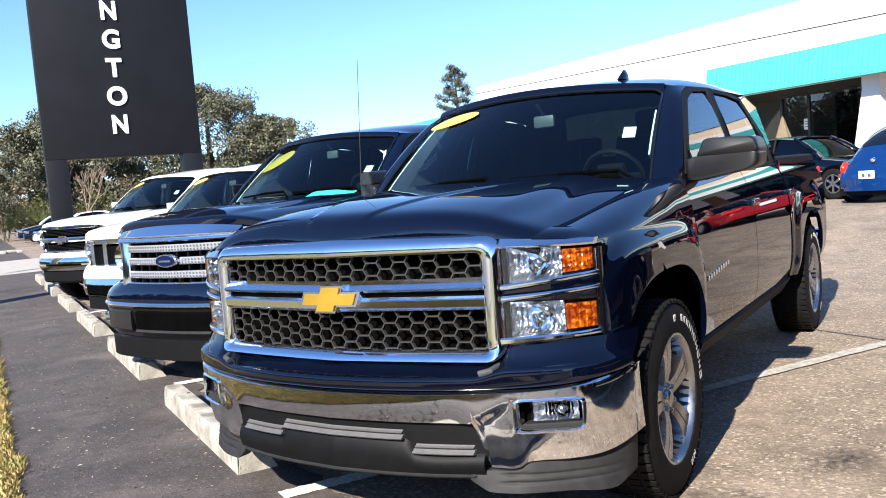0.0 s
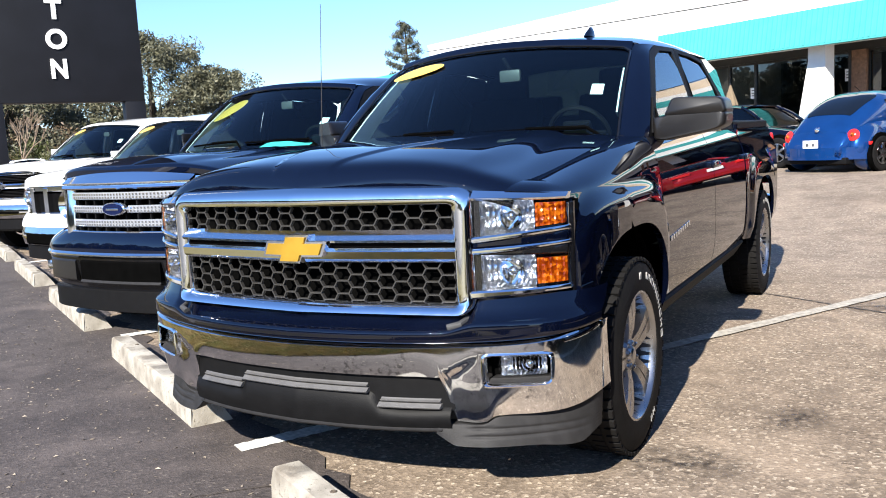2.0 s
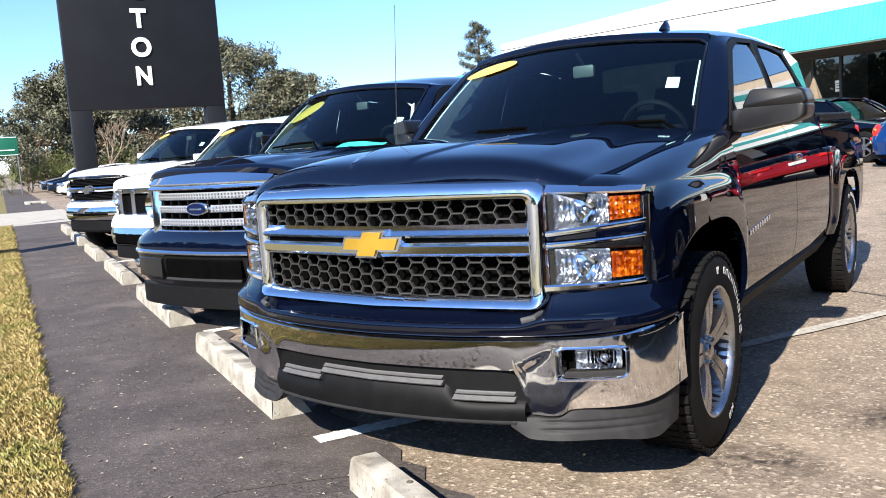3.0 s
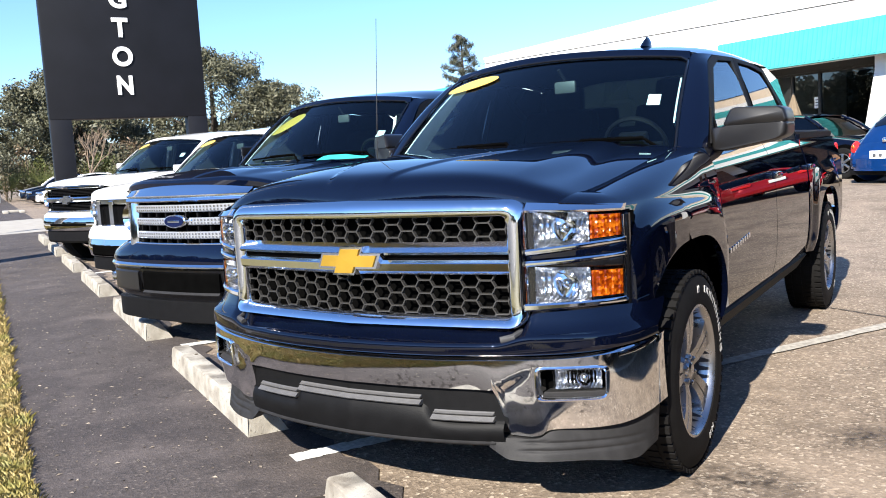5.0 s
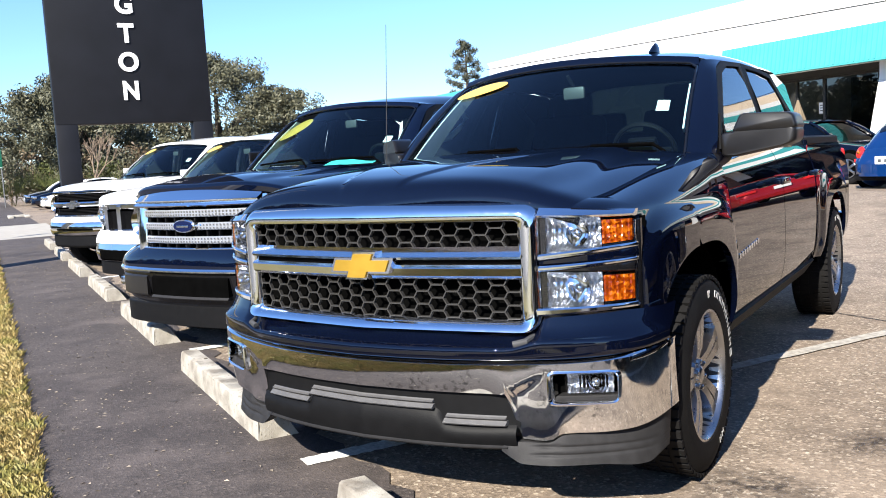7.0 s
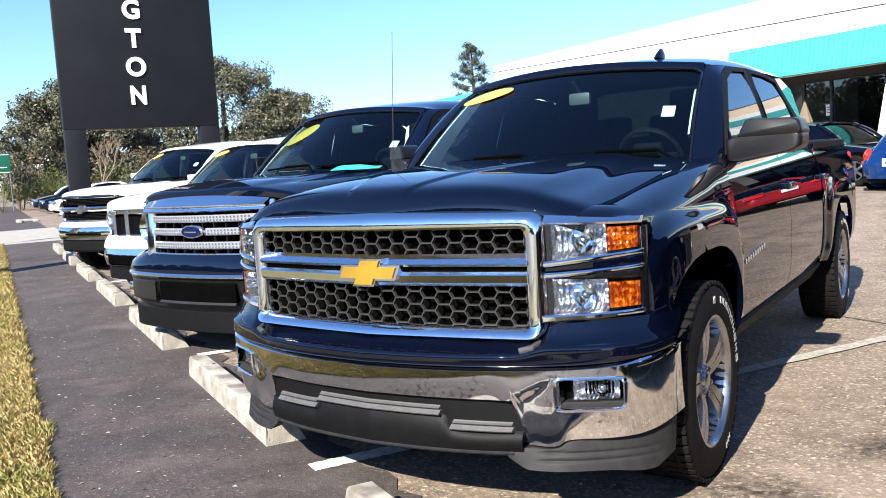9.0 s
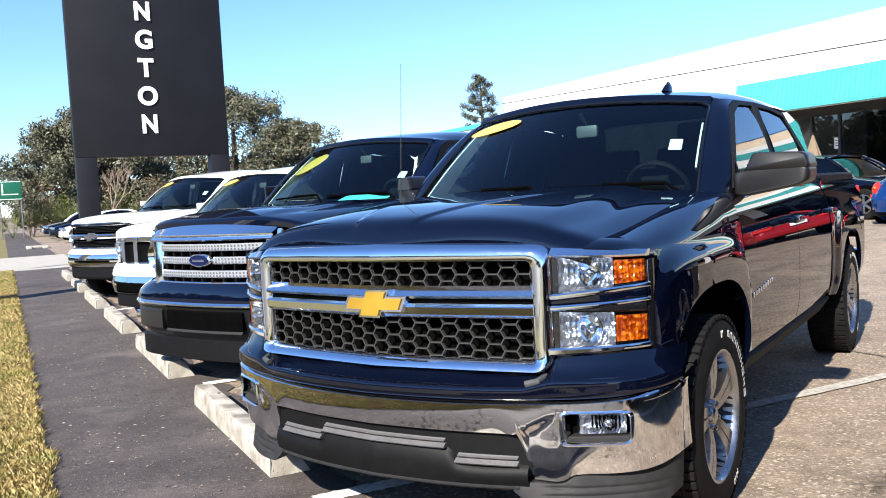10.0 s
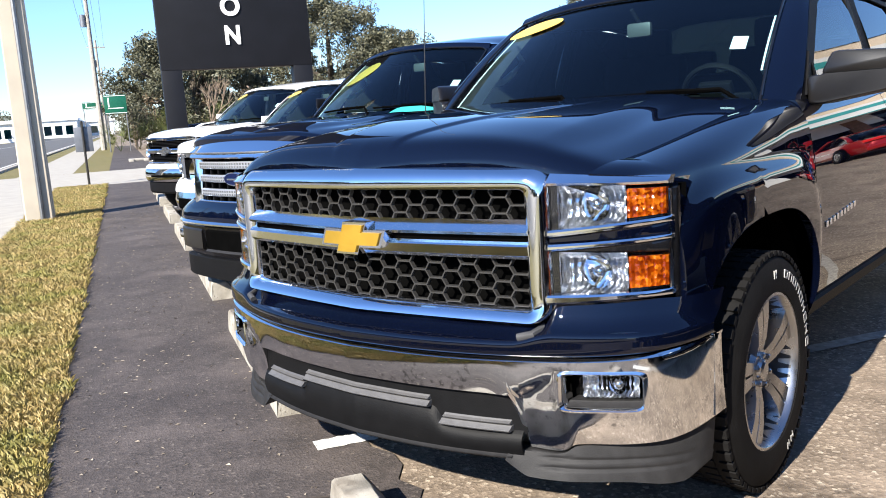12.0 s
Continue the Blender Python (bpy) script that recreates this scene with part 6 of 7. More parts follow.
def domed_cabin(root, pm):
    """An arched cabin in one sweep, with its panes set into it."""
    def dome(y, th, out=0.0):
        top = curve(y, [0.95, 1.3, 1.75, 2.2, 2.6, 3.0, 3.4, 3.7, 3.86], [0.92, 1.20, 1.40, 1.475, 1.475, 1.385, 1.175, 0.92, 0.74])
        w = 0.745 * (1 - 0.20 * abs((y - 2.3) / 1.42) ** 3)
        c, q = math.cos(th), math.sin(th)
        c, q = math.copysign(abs(c) ** 0.62, c), max(0.0, q) ** 0.62
        return (c * (w + out), y + out * 0.6 * (1 if y > 2.3 else -1), 0.70 + (top + out - 0.70) * q)
    bm = bmesh.new()
    surf(bm, lambda a, b: dome(lerp(0.95, 3.86, b), 3.14159 * a), 40, 48)
    part("cabin_shell", bm, pm, root, "", 60)

    def pane(name, y0, y1, th0, th1, pinch, label):
        bm = bmesh.new()

        def at(a, b):
            e = 1 - 0.5 * pinch * (2 * b - 1) ** 6
            y = lerp(y0, y1, b)
            return dome(y, lerp((th0 + th1) / 2 - (th1 - th0) / 2 * e, (th0 + th1) / 2 + (th1 - th0) / 2 * e, a), 0.007)
        surf(bm, at, 20, 20)
        part(name, thick(bm, 0.004), M["car_glass"], root, label, 60)
    pane("rear_window", 2.84, 3.56, 0.95, 2.19, 0.22, "dark arched rear window")
    pane("windshield", 1.05, 1.66, 0.75, 2.39, 0.2, "dark arched windshield")
    for th0, th1 in ((0.36, 0.78), (2.36, 2.78)):
        pane("side_window", 1.42, 2.80, th0, th1, 0.5, "dark side window")


def car(name, label, m, pm, length, width, height, top, cabin, axles, r=0.31, rounded_back=False, group=""):
    """A car, its nose at y = 0. top: the body's upper line (y, z); cabin: (y, z) of screen foot, roof front, roof rear, rear screen foot."""
    root = thing(name, label, "car", m, group)
    ys, zs = [p[0] for p in top], [p[1] for p in top]
    hw = width / 2
    n = 44
    st = []
    for i in range(n + 1):
        y = length * i / n
        e = 2 * i / n - 1
        w = hw * (1 - abs(e) ** (3.4 if not rounded_back else 2.6) * (0.24 if not rounded_back else 0.36))
        bulge = sum(0.035 * math.exp(-(((y - a) / 0.42) ** 2)) for a in axles)
        zt = curve(y, ys, zs)
        zb = 0.20 + 0.10 * abs(e) ** 6
        half = [(0.0, zt), (w * 0.55, zt - 0.008), (w * 0.82, zt - 0.03), (w * 0.93, zt - 0.075), (w * 0.985 + bulge * 0.6, lerp(zb, zt, 0.72)), (w + bulge, lerp(zb, zt, 0.5)), (w + bulge, lerp(zb, zt, 0.30)), (w * 0.97, lerp(zb, zt, 0.10)), (w * 0.9, zb), (0.0, zb)]
        st.append((y, half))
    bm = bmesh.new()
    loft(bm, st)
    # no wheel openings are cut; near-black discs put their shade into the colour
    part("body", bm, pm, root, "", 40)
    (y0, z0), (y1, z1), (y2, z2), (y3, z3) = cabin
    if rounded_back:
        domed_cabin(root, pm)
        for s in (-1, 1):
            part("door_mirror", boxed((s * (hw + 0.06), y0 + 0.35, curve(y0, ys, zs) + 0.06), (0.18, 0.09, 0.12), 0.03), pm, root)
            for ya in axles:
                bm = bmesh.new()
                lathe(bm, [(s * (hw - 0.10), 0.0), (s * (hw + 0.048), 0.0001), (s * (hw + 0.048), r + 0.045), (s * (hw - 0.02), r + 0.055)], 28)
                bmesh.ops.translate(bm, verts=bm.verts, vec=(0, ya, r + 0.01))
                part("arch_shade_disc", bm, M["dark"], root)
                wheel_small(root, s * (hw - 0.04), ya, s, r)
        return root

    def shell(inset, lo, hi, ny=24):
        out = []
        for i in range(ny + 1):
            t = i / ny
            y = lerp(y0, y3, t)
            zr = curve(y, [y0, lerp(y0, y1, 0.5), y1, (y1 + y2) / 2, y2, lerp(y2, y3, 0.55), y3], [z0, lerp(z0, z1, 0.56), z1, max(z1, z2) + 0.025, z2, lerp(z2, z3, 0.46), z3])
            base = curve(y, ys, zs) - 0.06
            k = max(0.0, (zr - base)) / max(0.01, height - base)
            out.append((y, zr - inset, base, k))
        return out
    bm = bmesh.new()
    st = []
    for y, zr, base, k in shell(0.012, 0, 1):
        wb, wt = hw * 0.86, hw * lerp(0.86, 0.66, min(1, k))
        st.append((y, [(0.0, zr), (wt * 0.7, zr - 0.012), (wt * 0.96, zr - 0.04 * min(1, k * 2)), (lerp(wb, wt, 0.5), lerp(base, zr, 0.5)), (wb, base), (0.0, base)]))
    loft(bm, st)
    part("cabin_glass", bm, M["tinted"], root, "dark tinted car glass", 40)
    bm = bmesh.new()
    part("cabin_inside", boxed(((0), (y0 + y3) / 2, (height + 0.75) / 2 - 0.1), (hw * 1.1, (y3 - y0) * 0.45, height - 1.0), 0.1), M["dark"], root)
    bm.free()
    # roof skin and pillars
    bm = bmesh.new()

    def roof_at(a, b):
        y = lerp(y1 - 0.05, y2 + 0.05, b)
        s = 2 * a - 1
        zr = curve(y, [y1 - 0.1, y1, (y1 + y2) / 2, y2, y2 + 0.1], [z1 - 0.02, z1, max(z1, z2) + 0.027, z2, z2 - 0.03])
        return (s * hw * 0.665, y, zr + 0.008 - 0.045 * abs(s) ** 5)
    surf(bm, roof_at, 20, 16)
    part("roof", thick(bm, 0.015), pm, root)
    for s in (-1, 1):
        for (ya, za), (yb, zb2), r0 in (((y0, z0), (y1, z1), 0.035), ((y3, z3), (y2, z2), 0.05)):
            bm = bmesh.new()
            pts = []
            for k in range(9):
                t = k / 8
                y = lerp(ya, yb, t)
                zz = curve(t, [0, 0.5, 1], [za - 0.02, lerp(za, zb2, 0.56), zb2 - 0.02])
                pts.append((s * hw * lerp(0.86, 0.672, t ** 0.8), y, zz))
            tube(bm, pts, r0, 8)
            part("pillar", bm, pm, root)
        ym = (y1 + y2) / 2
        bm = bmesh.new()
        tube(bm, [(s * hw * 0.875, ym, curve(ym, ys, zs) - 0.05), (s * hw * 0.675, ym, height - 0.03)], 0.028, 6)
        part("door_post", bm, M["black_plastic"], root)
        part("door_mirror", boxed((s * (hw + 0.06), y0 + 0.35, curve(y0, ys, zs) + 0.06), (0.18, 0.09, 0.12), 0.03), pm, root)
        bm = boxed((s * (hw * 1.0 + 0.022), ym + 0.45, curve(ym, ys, zs) - 0.16), (0.02, 0.16, 0.03), 0.008)
        part("door_handle", bm, pm, root)
        for ya in axles:
            bm = bmesh.new()
            lathe(bm, [(s * (hw - 0.10), 0.0), (s * (hw + 0.048), 0.0001), (s * (hw + 0.048), r + 0.045), (s * (hw - 0.02), r + 0.055)], 28)
            bmesh.ops.translate(bm, verts=bm.verts, vec=(0, ya, r + 0.01))
            part("arch_shade_disc", bm, M["dark"], root)
            wheel_small(root, s * (hw - 0.04), ya, s, r)
    return root


def wheel_small(root, x, y, s, r):
    bm = bmesh.new()
    k = r / 0.402
    lathe(bm, [(a * k * 0.75, q * k) for a, q in tyre_profile()], 32)
    bmesh.ops.translate(bm, verts=bm.verts, vec=(x + s * 0.02, y, r))
    hold = part("wheel", bm, M["rubber"], root, "black tyre")
    bm = bmesh.new()
    for i in range(6):
        box(bm, (0, 0, 0), (0.03, 0.05, r * 0.55), 0.008, Matrix.Translation((x + s * 0.095, y, r)) @ Matrix.Rotation(6.28318 * i / 6, 4, "X") @ Matrix.Translation((0, 0, r * 0.3)))
    lathe_part = bmesh.new()
    lathe(lathe_part, [(s * 0.075, r * 0.60), (s * 0.10, r * 0.62), (s * 0.10, r * 0.55), (s * 0.05, r * 0.52)], 32)
    bmesh.ops.translate(lathe_part, verts=lathe_part.verts, vec=(x, y, r))
    part("spokes", bm, M["alloy"], hold, "alloy wheel spokes")
    part("rim", lathe_part, M["alloy"], hold, "alloy rim")


def round_lamp(root, name, c, rx, rz, n, mat, label):
    """A domed oval lamp whose face looks along n."""
    bm = bmesh.new()
    turn = Vector(n).to_track_quat("Z", "Y").to_matrix().to_4x4()
    surf(bm, lambda a, b: Matrix.Translation(c) @ turn @ Vector((rx * b * math.cos(6.2832 * a), rz * b * math.sin(6.2832 * a), 0.045 * (1 - b * b))), 24, 6, True)
    return part(name, bm, mat, root, label)


# the blue round-backed car: nose towards the shop
BR = Vector((0.45, 14.85, 0.36))
bug = car("hatchback_car", "bright blue rounded hatchback car parked with its tail outwards", pose(*(BR + V * 4.05), 0, 0, ROW_TURN), M["hatch_paint"], 4.05, 1.70, 1.50,
          [(0, 0.55), (0.12, 0.68), (0.5, 0.85), (1.1, 0.96), (1.8, 0.95), (2.6, 0.95), (3.2, 0.95), (3.65, 0.86), (3.92, 0.70), (4.05, 0.50)],
          [(1.05, 0.94), (1.75, 1.40), (2.45, 1.46), (3.62, 0.90)], (0.78, 3.29), 0.32, True)
for s in (-1, 1):
    bm = bmesh.new()
    bmesh.ops.create_uvsphere(bm, u_segments=24, v_segments=16, radius=1.0, matrix=Matrix.Translation((s * 0.66, 3.32, 0.44)) @ Matrix.Diagonal((0.24, 0.55, 0.43, 1)))
    part("rear_fender", bm, M["hatch_paint"], bug)
    round_lamp(bug, "tail_lamp", (s * 0.66, 3.81, 0.675), 0.110, 0.112, (s * 0.25, 1, 0.35), M["red_lens"], "round red tail lamp")
    round_lamp(bug, "turn_signal", (s * 0.665, 3.842, 0.680), 0.045, 0.045, (s * 0.25, 1, 0.35), M["amber"], "amber centre of the tail lamp")
    part("side_marker", boxed((s * 0.88, 3.60, 0.52), (0.03, 0.14, 0.06), 0.01), M["red_lens"], bug, "red side marker")
    part("reflector", boxed((s * 0.52, 4.06, 0.34), (0.11, 0.03, 0.06), 0.015), M["lens"], bug)
bm = bmesh.new()
surf(bm, lambda a, b: (lerp(-0.80, 0.80, a), 4.08 - 0.42 * abs(2 * a - 1) ** 3, lerp(0.24, 0.46, b)), 30, 6)
part("rear_bumper", thick(bm, -0.05), M["hatch_paint"], bug)
part("rear_skirt", boxed((0, 3.85, 0.22), (1.3, 0.3, 0.12), 0.03), M["black_plastic"], bug)
plate = part("number_plate", boxed((0, 4.10, 0.52), (0.31, 0.012, 0.16), 0.004, None), M["paper"], bug, "white plate with plain bars")
for k in (-1, 1):
    part("plate_bar", boxed((k * 0.06, 4.108, 0.52), (0.06, 0.006, 0.06), 0.002), M["steel"], plate)
round_lamp(bug, "badge", (0, 3.90, 0.785), 0.05, 0.05, (0, 1, 0.6), M["chrome"], "round chrome badge")
bm = bmesh.new()
tube(bm, [(0, 2.55, 1.47), (0, 2.75, 1.58)], 0.006, 6)
part("aerial", bm, M["black_plastic"], bug)

SEDAN_TOP = [(0, 0.55), (0.1, 0.66), (0.5, 0.78), (1.2, 0.90), (1.6, 0.95), (2.5, 0.97), (3.6, 0.99), (4.2, 0.97), (4.6, 0.90), (4.75, 0.60)]
SEDAN_CABIN = [(1.35, 0.92), (2.1, 1.40), (3.1, 1.42), (3.95, 0.98)]


def sedan(label, place, turn, pm, tall=1.0, group="cars by the shop"):
    top = [(y, z * tall) for y, z in SEDAN_TOP]
    cab = [(y, z * tall) for y, z in SEDAN_CABIN]
    c = car("sedan_car", label, pose(*place, 0, 0, turn), pm, 4.75, 1.80, 1.45 * tall, top, cab, (0.92, 3.65), 0.325, False, group)
    for s in (-1, 1):
        part("headlamp", boxed((s * 0.62, 0.14, 0.64 * tall), (0.34, 0.20, 0.13), 0.04), M["reflector"], c, "clear headlamp")
        part("tail_lamp", boxed((s * 0.62, 4.68, 0.80 * tall), (0.36, 0.14, 0.14), 0.03), M["red_lens"], c, "red tail lamp")
    part("grille", boxed((0, 0.05, 0.55), (0.75, 0.08, 0.13), 0.02), M["black_plastic"], c)
    part("front_bumper", boxed((0, 0.06, 0.36), (1.5, 0.16, 0.18), 0.06), pm, c)
    part("rear_bumper", boxed((0, 4.72, 0.42), (1.56, 0.16, 0.24), 0.06), pm, c)
    part("chrome_strip", boxed((0, 2.4, 0.60), (1.87, 3.0, 0.02), 0.005), M["chrome"], c, "thin chrome side strip")
    return c


sedan("black sedan car parked beside the blue hatchback", uv(7.95, 15.6, 0.36), 60.2, M["black_paint"], 0.97)
red = sedan("bright red sedan car parked beside the blue hatchback", BR - U * 2.9 + V * 5.05, ROW_TURN, M["maroon_paint"], 1.0)
part("number_plate", boxed((0, 4.815, 0.72), (0.31, 0.012, 0.155), 0.004), M["paper"], red, "white number plate")
for u, v, pm, lab in ((41.3, 1.2, "white_paint", "white sedan car in the far row"), (46.0, 1.0, "navy_paint", "dark blue sedan car in the far row"), (50.5, 0.9, "black_paint", "black sedan car in the far row"), (55.0, 1.0, "silver_paint", "silver sedan car in the far row")):
    sedan(lab, uv(u, v), ROW_TURN + 180, M[pm], 1.0, "far row of cars")

# tan wedge by the shop front, made up as a closed patio umbrella
M["tan_cloth"] = plain("tan_canvas", (0.15, 0.112, 0.07), 0.9, 0, 0.12, 12, 0.3)
para = thing("tan_wedge", "tan wedge by the shop front, guessed to be a closed umbrella", "umbrella", pose(*uv(12.1, 17.1, 0.36)))
bm = bmesh.new()
tube(bm, [(0, 0, 0), (0, 0, 2.02)], 0.022, 8)
part("pole", bm, M["frame_dark"], para)
bm = bmesh.new()
surf(bm, lambda a, b: ((0.012 + 0.30 * b) * (1 + 0.07 * math.cos(50.265 * a)) * math.cos(6.28318 * a), (0.012 + 0.30 * b) * (1 + 0.07 * math.cos(50.265 * a)) * math.sin(6.28318 * a), 2.00 - 0.95 * b), 48, 6, True)
part("canopy", bm, M["tan_cloth"], para, "folded tan canopy")
bm = bmesh.new()
lathe(bm, [(0.0, 0.001), (0.0, 0.26), (0.06, 0.24), (0.09, 0.04), (0.09, 0.001)], 20, "z")
part("base", bm, M["concrete"], para)

# ---- trees, poles, signs and wires ----


def leaves(name, clumps, per, size, mat, parent, seed, droop=0.0, flat=False):
    """Small folded leaves, scattered in clumps (centre, radius)."""
    rnd = random.Random(seed)
    verts, faces = [], []
    for (cx, cy, cz), rad in clumps:
        for _ in range(per):
            d = Vector((rnd.gauss(0, 1), rnd.gauss(0, 1), rnd.gauss(0, 0.8)))
            d = d.normalized() * rad * rnd.random() ** 0.45
            p = Vector((cx, cy, cz)) + d
            a = Vector((rnd.uniform(-1, 1), rnd.uniform(-1, 1), rnd.uniform(-1, 1) - droop)).normalized()
            b = a.cross(Vector((rnd.uniform(-1, 1), rnd.uniform(-1, 1), rnd.uniform(-1, 1)))).normalized()
            s = size * rnd.uniform(0.6, 1.4)
            n = len(verts)
            w = 0.14 if flat else 0.4
            verts += [p - a * s, p + b * s * w, p + a * s, p - b * s * w]
            faces += [(n, n + 1, n + 2), (n, n + 2, n + 3)]
    me = bpy.data.meshes.new(name)
    me.from_pydata(verts, [], faces)
    me.materials.append(mat)
    ob = new(name, me)
    ob.parent = parent
    return ob


def oak(place, tall, wide, seed, per=170, n=46, size=0.16, label="dense green oak tree with uneven crown", low=0.32, mat="oak_leaf"):
    rnd = random.Random(seed)
    root = thing("tree", label, "tree", pose(*place))
    bm = bmesh.new()
    tube(bm, [(0, 0, 0), (0.1, 0.05, tall * 0.2), (-0.05, 0.1, tall * 0.42), (0.1, 0, tall * 0.7)], [0.04 * tall, 0.033 * tall, 0.025 * tall, 0.01 * tall], 10)
    part("trunk", bm, M["bark"], root)
    clumps = []
    for i in range(n):
        a, h = rnd.uniform(0, 6.283), rnd.random()
        z = tall * lerp(low, 0.95, h)
        reach = wide * (1 - (1.7 * abs(h - 0.38)) ** 2 * 0.62) * rnd.uniform(0.35, 1.0)
        if rnd.random() < 0.25:
            reach, z = reach * 1.12, z + tall * 0.03
        clumps.append(((reach * math.cos(a), reach * math.sin(a), z), tall * rnd.uniform(0.045, 0.105)))
    for i in range(9):
        c = clumps[i * 4 % n][0]
        bm = bmesh.new()
        tube(bm, [(0, 0, tall * 0.25 + 0.02 * i * tall), (c[0] * 0.5, c[1] * 0.5, lerp(tall * 0.3, c[2], 0.6)), c], [0.02 * tall, 0.012 * tall, 0.004 * tall], 6)
        part("limb", bm, M["bark"], root)
    leaves("crown", clumps, per, size, M[mat], root, seed)
    return root


oak(uv(61.5, 4.6), 8.8, 5.0, 1, 230, 190, 0.120, "broad green oak tree behind the pylon sign", 0.12)
oak(uv(68.0, 3.4), 8.2, 4.6, 2, 190, 150, 0.120, "green oak tree behind the pylon sign", 0.10)
oak(uv(65.0, 7.5), 5.6, 4.3, 12, 130, 110, 0.145, "low green thicket tree behind the sign", 0.08)
oak(uv(62.5, 14.9), 10.2, 5.2, 3, 190, 190, 0.120, "airy grey-green oak tree behind the trucks", 0.22)
oak(uv(60.0, 19.2), 7.3, 4.2, 4, 180, 140, 0.120, "airy grey-green oak tree behind the trucks", 0.20)
oak(uv(72.0, 12.0), 6.2, 4.6, 5, 120, 90, 0.14, "green tree in the far hedge", 0.10)


def palmetto(place, seed):
    rnd = random.Random(seed)
    root = thing("palmetto", "yellow-green palmetto shrub with fanned leaves", "shrub", pose(*place), "palmetto shrubs")
    for k in range(16):
        bm = bmesh.new()
        a, tilt, ln = rnd.uniform(0, 6.28), rnd.uniform(0.2, 1.2), rnd.uniform(1.4, 2.4)
        d = Vector((math.cos(a) * math.sin(tilt), math.sin(a) * math.sin(tilt), math.cos(tilt)))
        side = d.cross(Vector((0, 0, 1))).normalized()
        hub = d * ln * 0.6
        for j in range(11):
            f = (j - 5) / 5
            tip = hub + (d * math.cos(f * 1.2) + side * math.sin(f * 1.2)) * ln * 0.7 + Vector((0, 0, -0.12 * abs(f)))
            q = side * 0.02 + d * 0.01
            bm.faces.new([bm.verts.new(x) for x in (hub - q, hub + q, tip)])
        bm.faces.new([bm.verts.new(x) for x in (-side * 0.012, side * 0.012, hub + side * 0.012, hub - side * 0.012)])
        part("frond", bm, M["palm_leaf"], root, angle=0)
    return root


for k in range(9):
    palmetto(uv(56.5 + 0.9 * (k % 3), -0.6 + 1.2 * k, 0), 30 + k)


def bare_tree(place, tall, seed):
    rnd = random.Random(seed)
    root = thing("bare_tree", "small bare tree with thin tan branches", "tree", pose(*place))

    def turned(d):
        return (d + Vector((rnd.uniform(-1, 1), rnd.uniform(-1, 1), rnd.uniform(-0.2, 0.8))) * 0.62).normalized()

    def grow(bm, p, d, ln, r, depth):
        q = p + d * ln
        tube(bm, [p, p + d * ln * 0.5 + Vector((rnd.uniform(-1, 1), rnd.uniform(-1, 1), 0)) * ln * 0.06, q], [r, r * 0.85, r * 0.65], 5, False)
        for _ in range(3 if depth else 0):
            grow(bm, q, turned(d), ln * rnd.uniform(0.6, 0.8), r * 0.6, depth - 1)
        return q
    up = Vector((0.03, 0, 1))
    bm = bmesh.new()
    fork = grow(bm, Vector((0, 0, 0)), up, tall * 0.26, 0.07, 0)
    part("trunk", bm, M["pale_bark"], root)
    for _ in range(4):
        bm = bmesh.new()
        grow(bm, fork, turned(up), tall * rnd.uniform(0.18, 0.25), 0.042, 3)
        part("limb", bm, M["pale_bark"], root)


M["pale_bark"] = plain("pale_bark", (0.20, 0.148, 0.105), 0.9, 0, 0.2, 8, 0.4)
bare_tree(uv(47.5, 4.3), 5.0, 8)
for k in range(14):
    rnd = random.Random(60 + k)
    place = uv(58 + rnd.uniform(-1.5, 3.0), 0.4 + 1.15 * k)
    sh = thing("shrub", "tangled olive and brown shrub in the hedge", "shrub", pose(*place), "hedge shrubs")
    tall = rnd.uniform(2.2, 3.9)
    for j in range(7):
        a = rnd.uniform(0, 6.28)
        bm = tube(bmesh.new(), [(0, 0, 0), (0.3 * math.cos(a), 0.3 * math.sin(a), tall * 0.5), (0.7 * math.cos(a), 0.7 * math.sin(a), tall * 0.85)], [0.03, 0.02, 0.008], 5)
        part("stem", bm, M["pale_bark"], sh)
    cl = [((rnd.uniform(-0.8, 0.8), rnd.uniform(-0.8, 0.8), rnd.uniform(0.2, 1) * tall), rnd.uniform(0.45, 0.8)) for _ in range(12)]
    leaves("foliage", cl, 90, 0.10, M["brush_leaf"] if k % 3 == 1 else M["palm_leaf"] if k % 3 == 2 else M["oak_leaf"], sh, 90 + k)


def pine(place, tall, seed):
    rnd = random.Random(seed)
    root = thing("pine_tree", "tall pine tree with layered dark branches", "tree", pose(*place))
    bm = bmesh.new()
    tube(bm, [(0, 0, 0), (0.1, 0, tall * 0.5), (0, 0.1, tall * 0.97)], [0.26, 0.18, 0.03], 10)
    part("trunk", bm, M["bark"], root)
    clumps = []
    for k in range(26):
        z = tall * lerp(0.52, 0.97, k / 25)
        a = k * 2.4 + rnd.uniform(-0.4, 0.4)
        ln = lerp(2.5, 0.45, (k / 25) ** 1.1) * rnd.uniform(0.65, 1.1)
        tip = Vector((ln * math.cos(a), ln * math.sin(a), z + 0.18 * ln))
        bm = bmesh.new()
        tube(bm, [(0, 0, z), tip * 0.5 + Vector((0, 0, z * 0.5)), tip], [0.05, 0.03, 0.012], 5)
        part("limb", bm, M["bark"], root)
        for f in (0.45, 0.7, 0.9, 1.0):
            c = Vector((0, 0, z)).lerp(tip, f)
            clumps.append(((c.x + rnd.uniform(-0.2, 0.2), c.y + rnd.uniform(-0.2, 0.2), c.z + rnd.uniform(-0.1, 0.2)), rnd.uniform(0.2, 0.4)))
    leaves("needles", clumps, 60, 0.17, M["pine_leaf"], root, seed, flat=True)


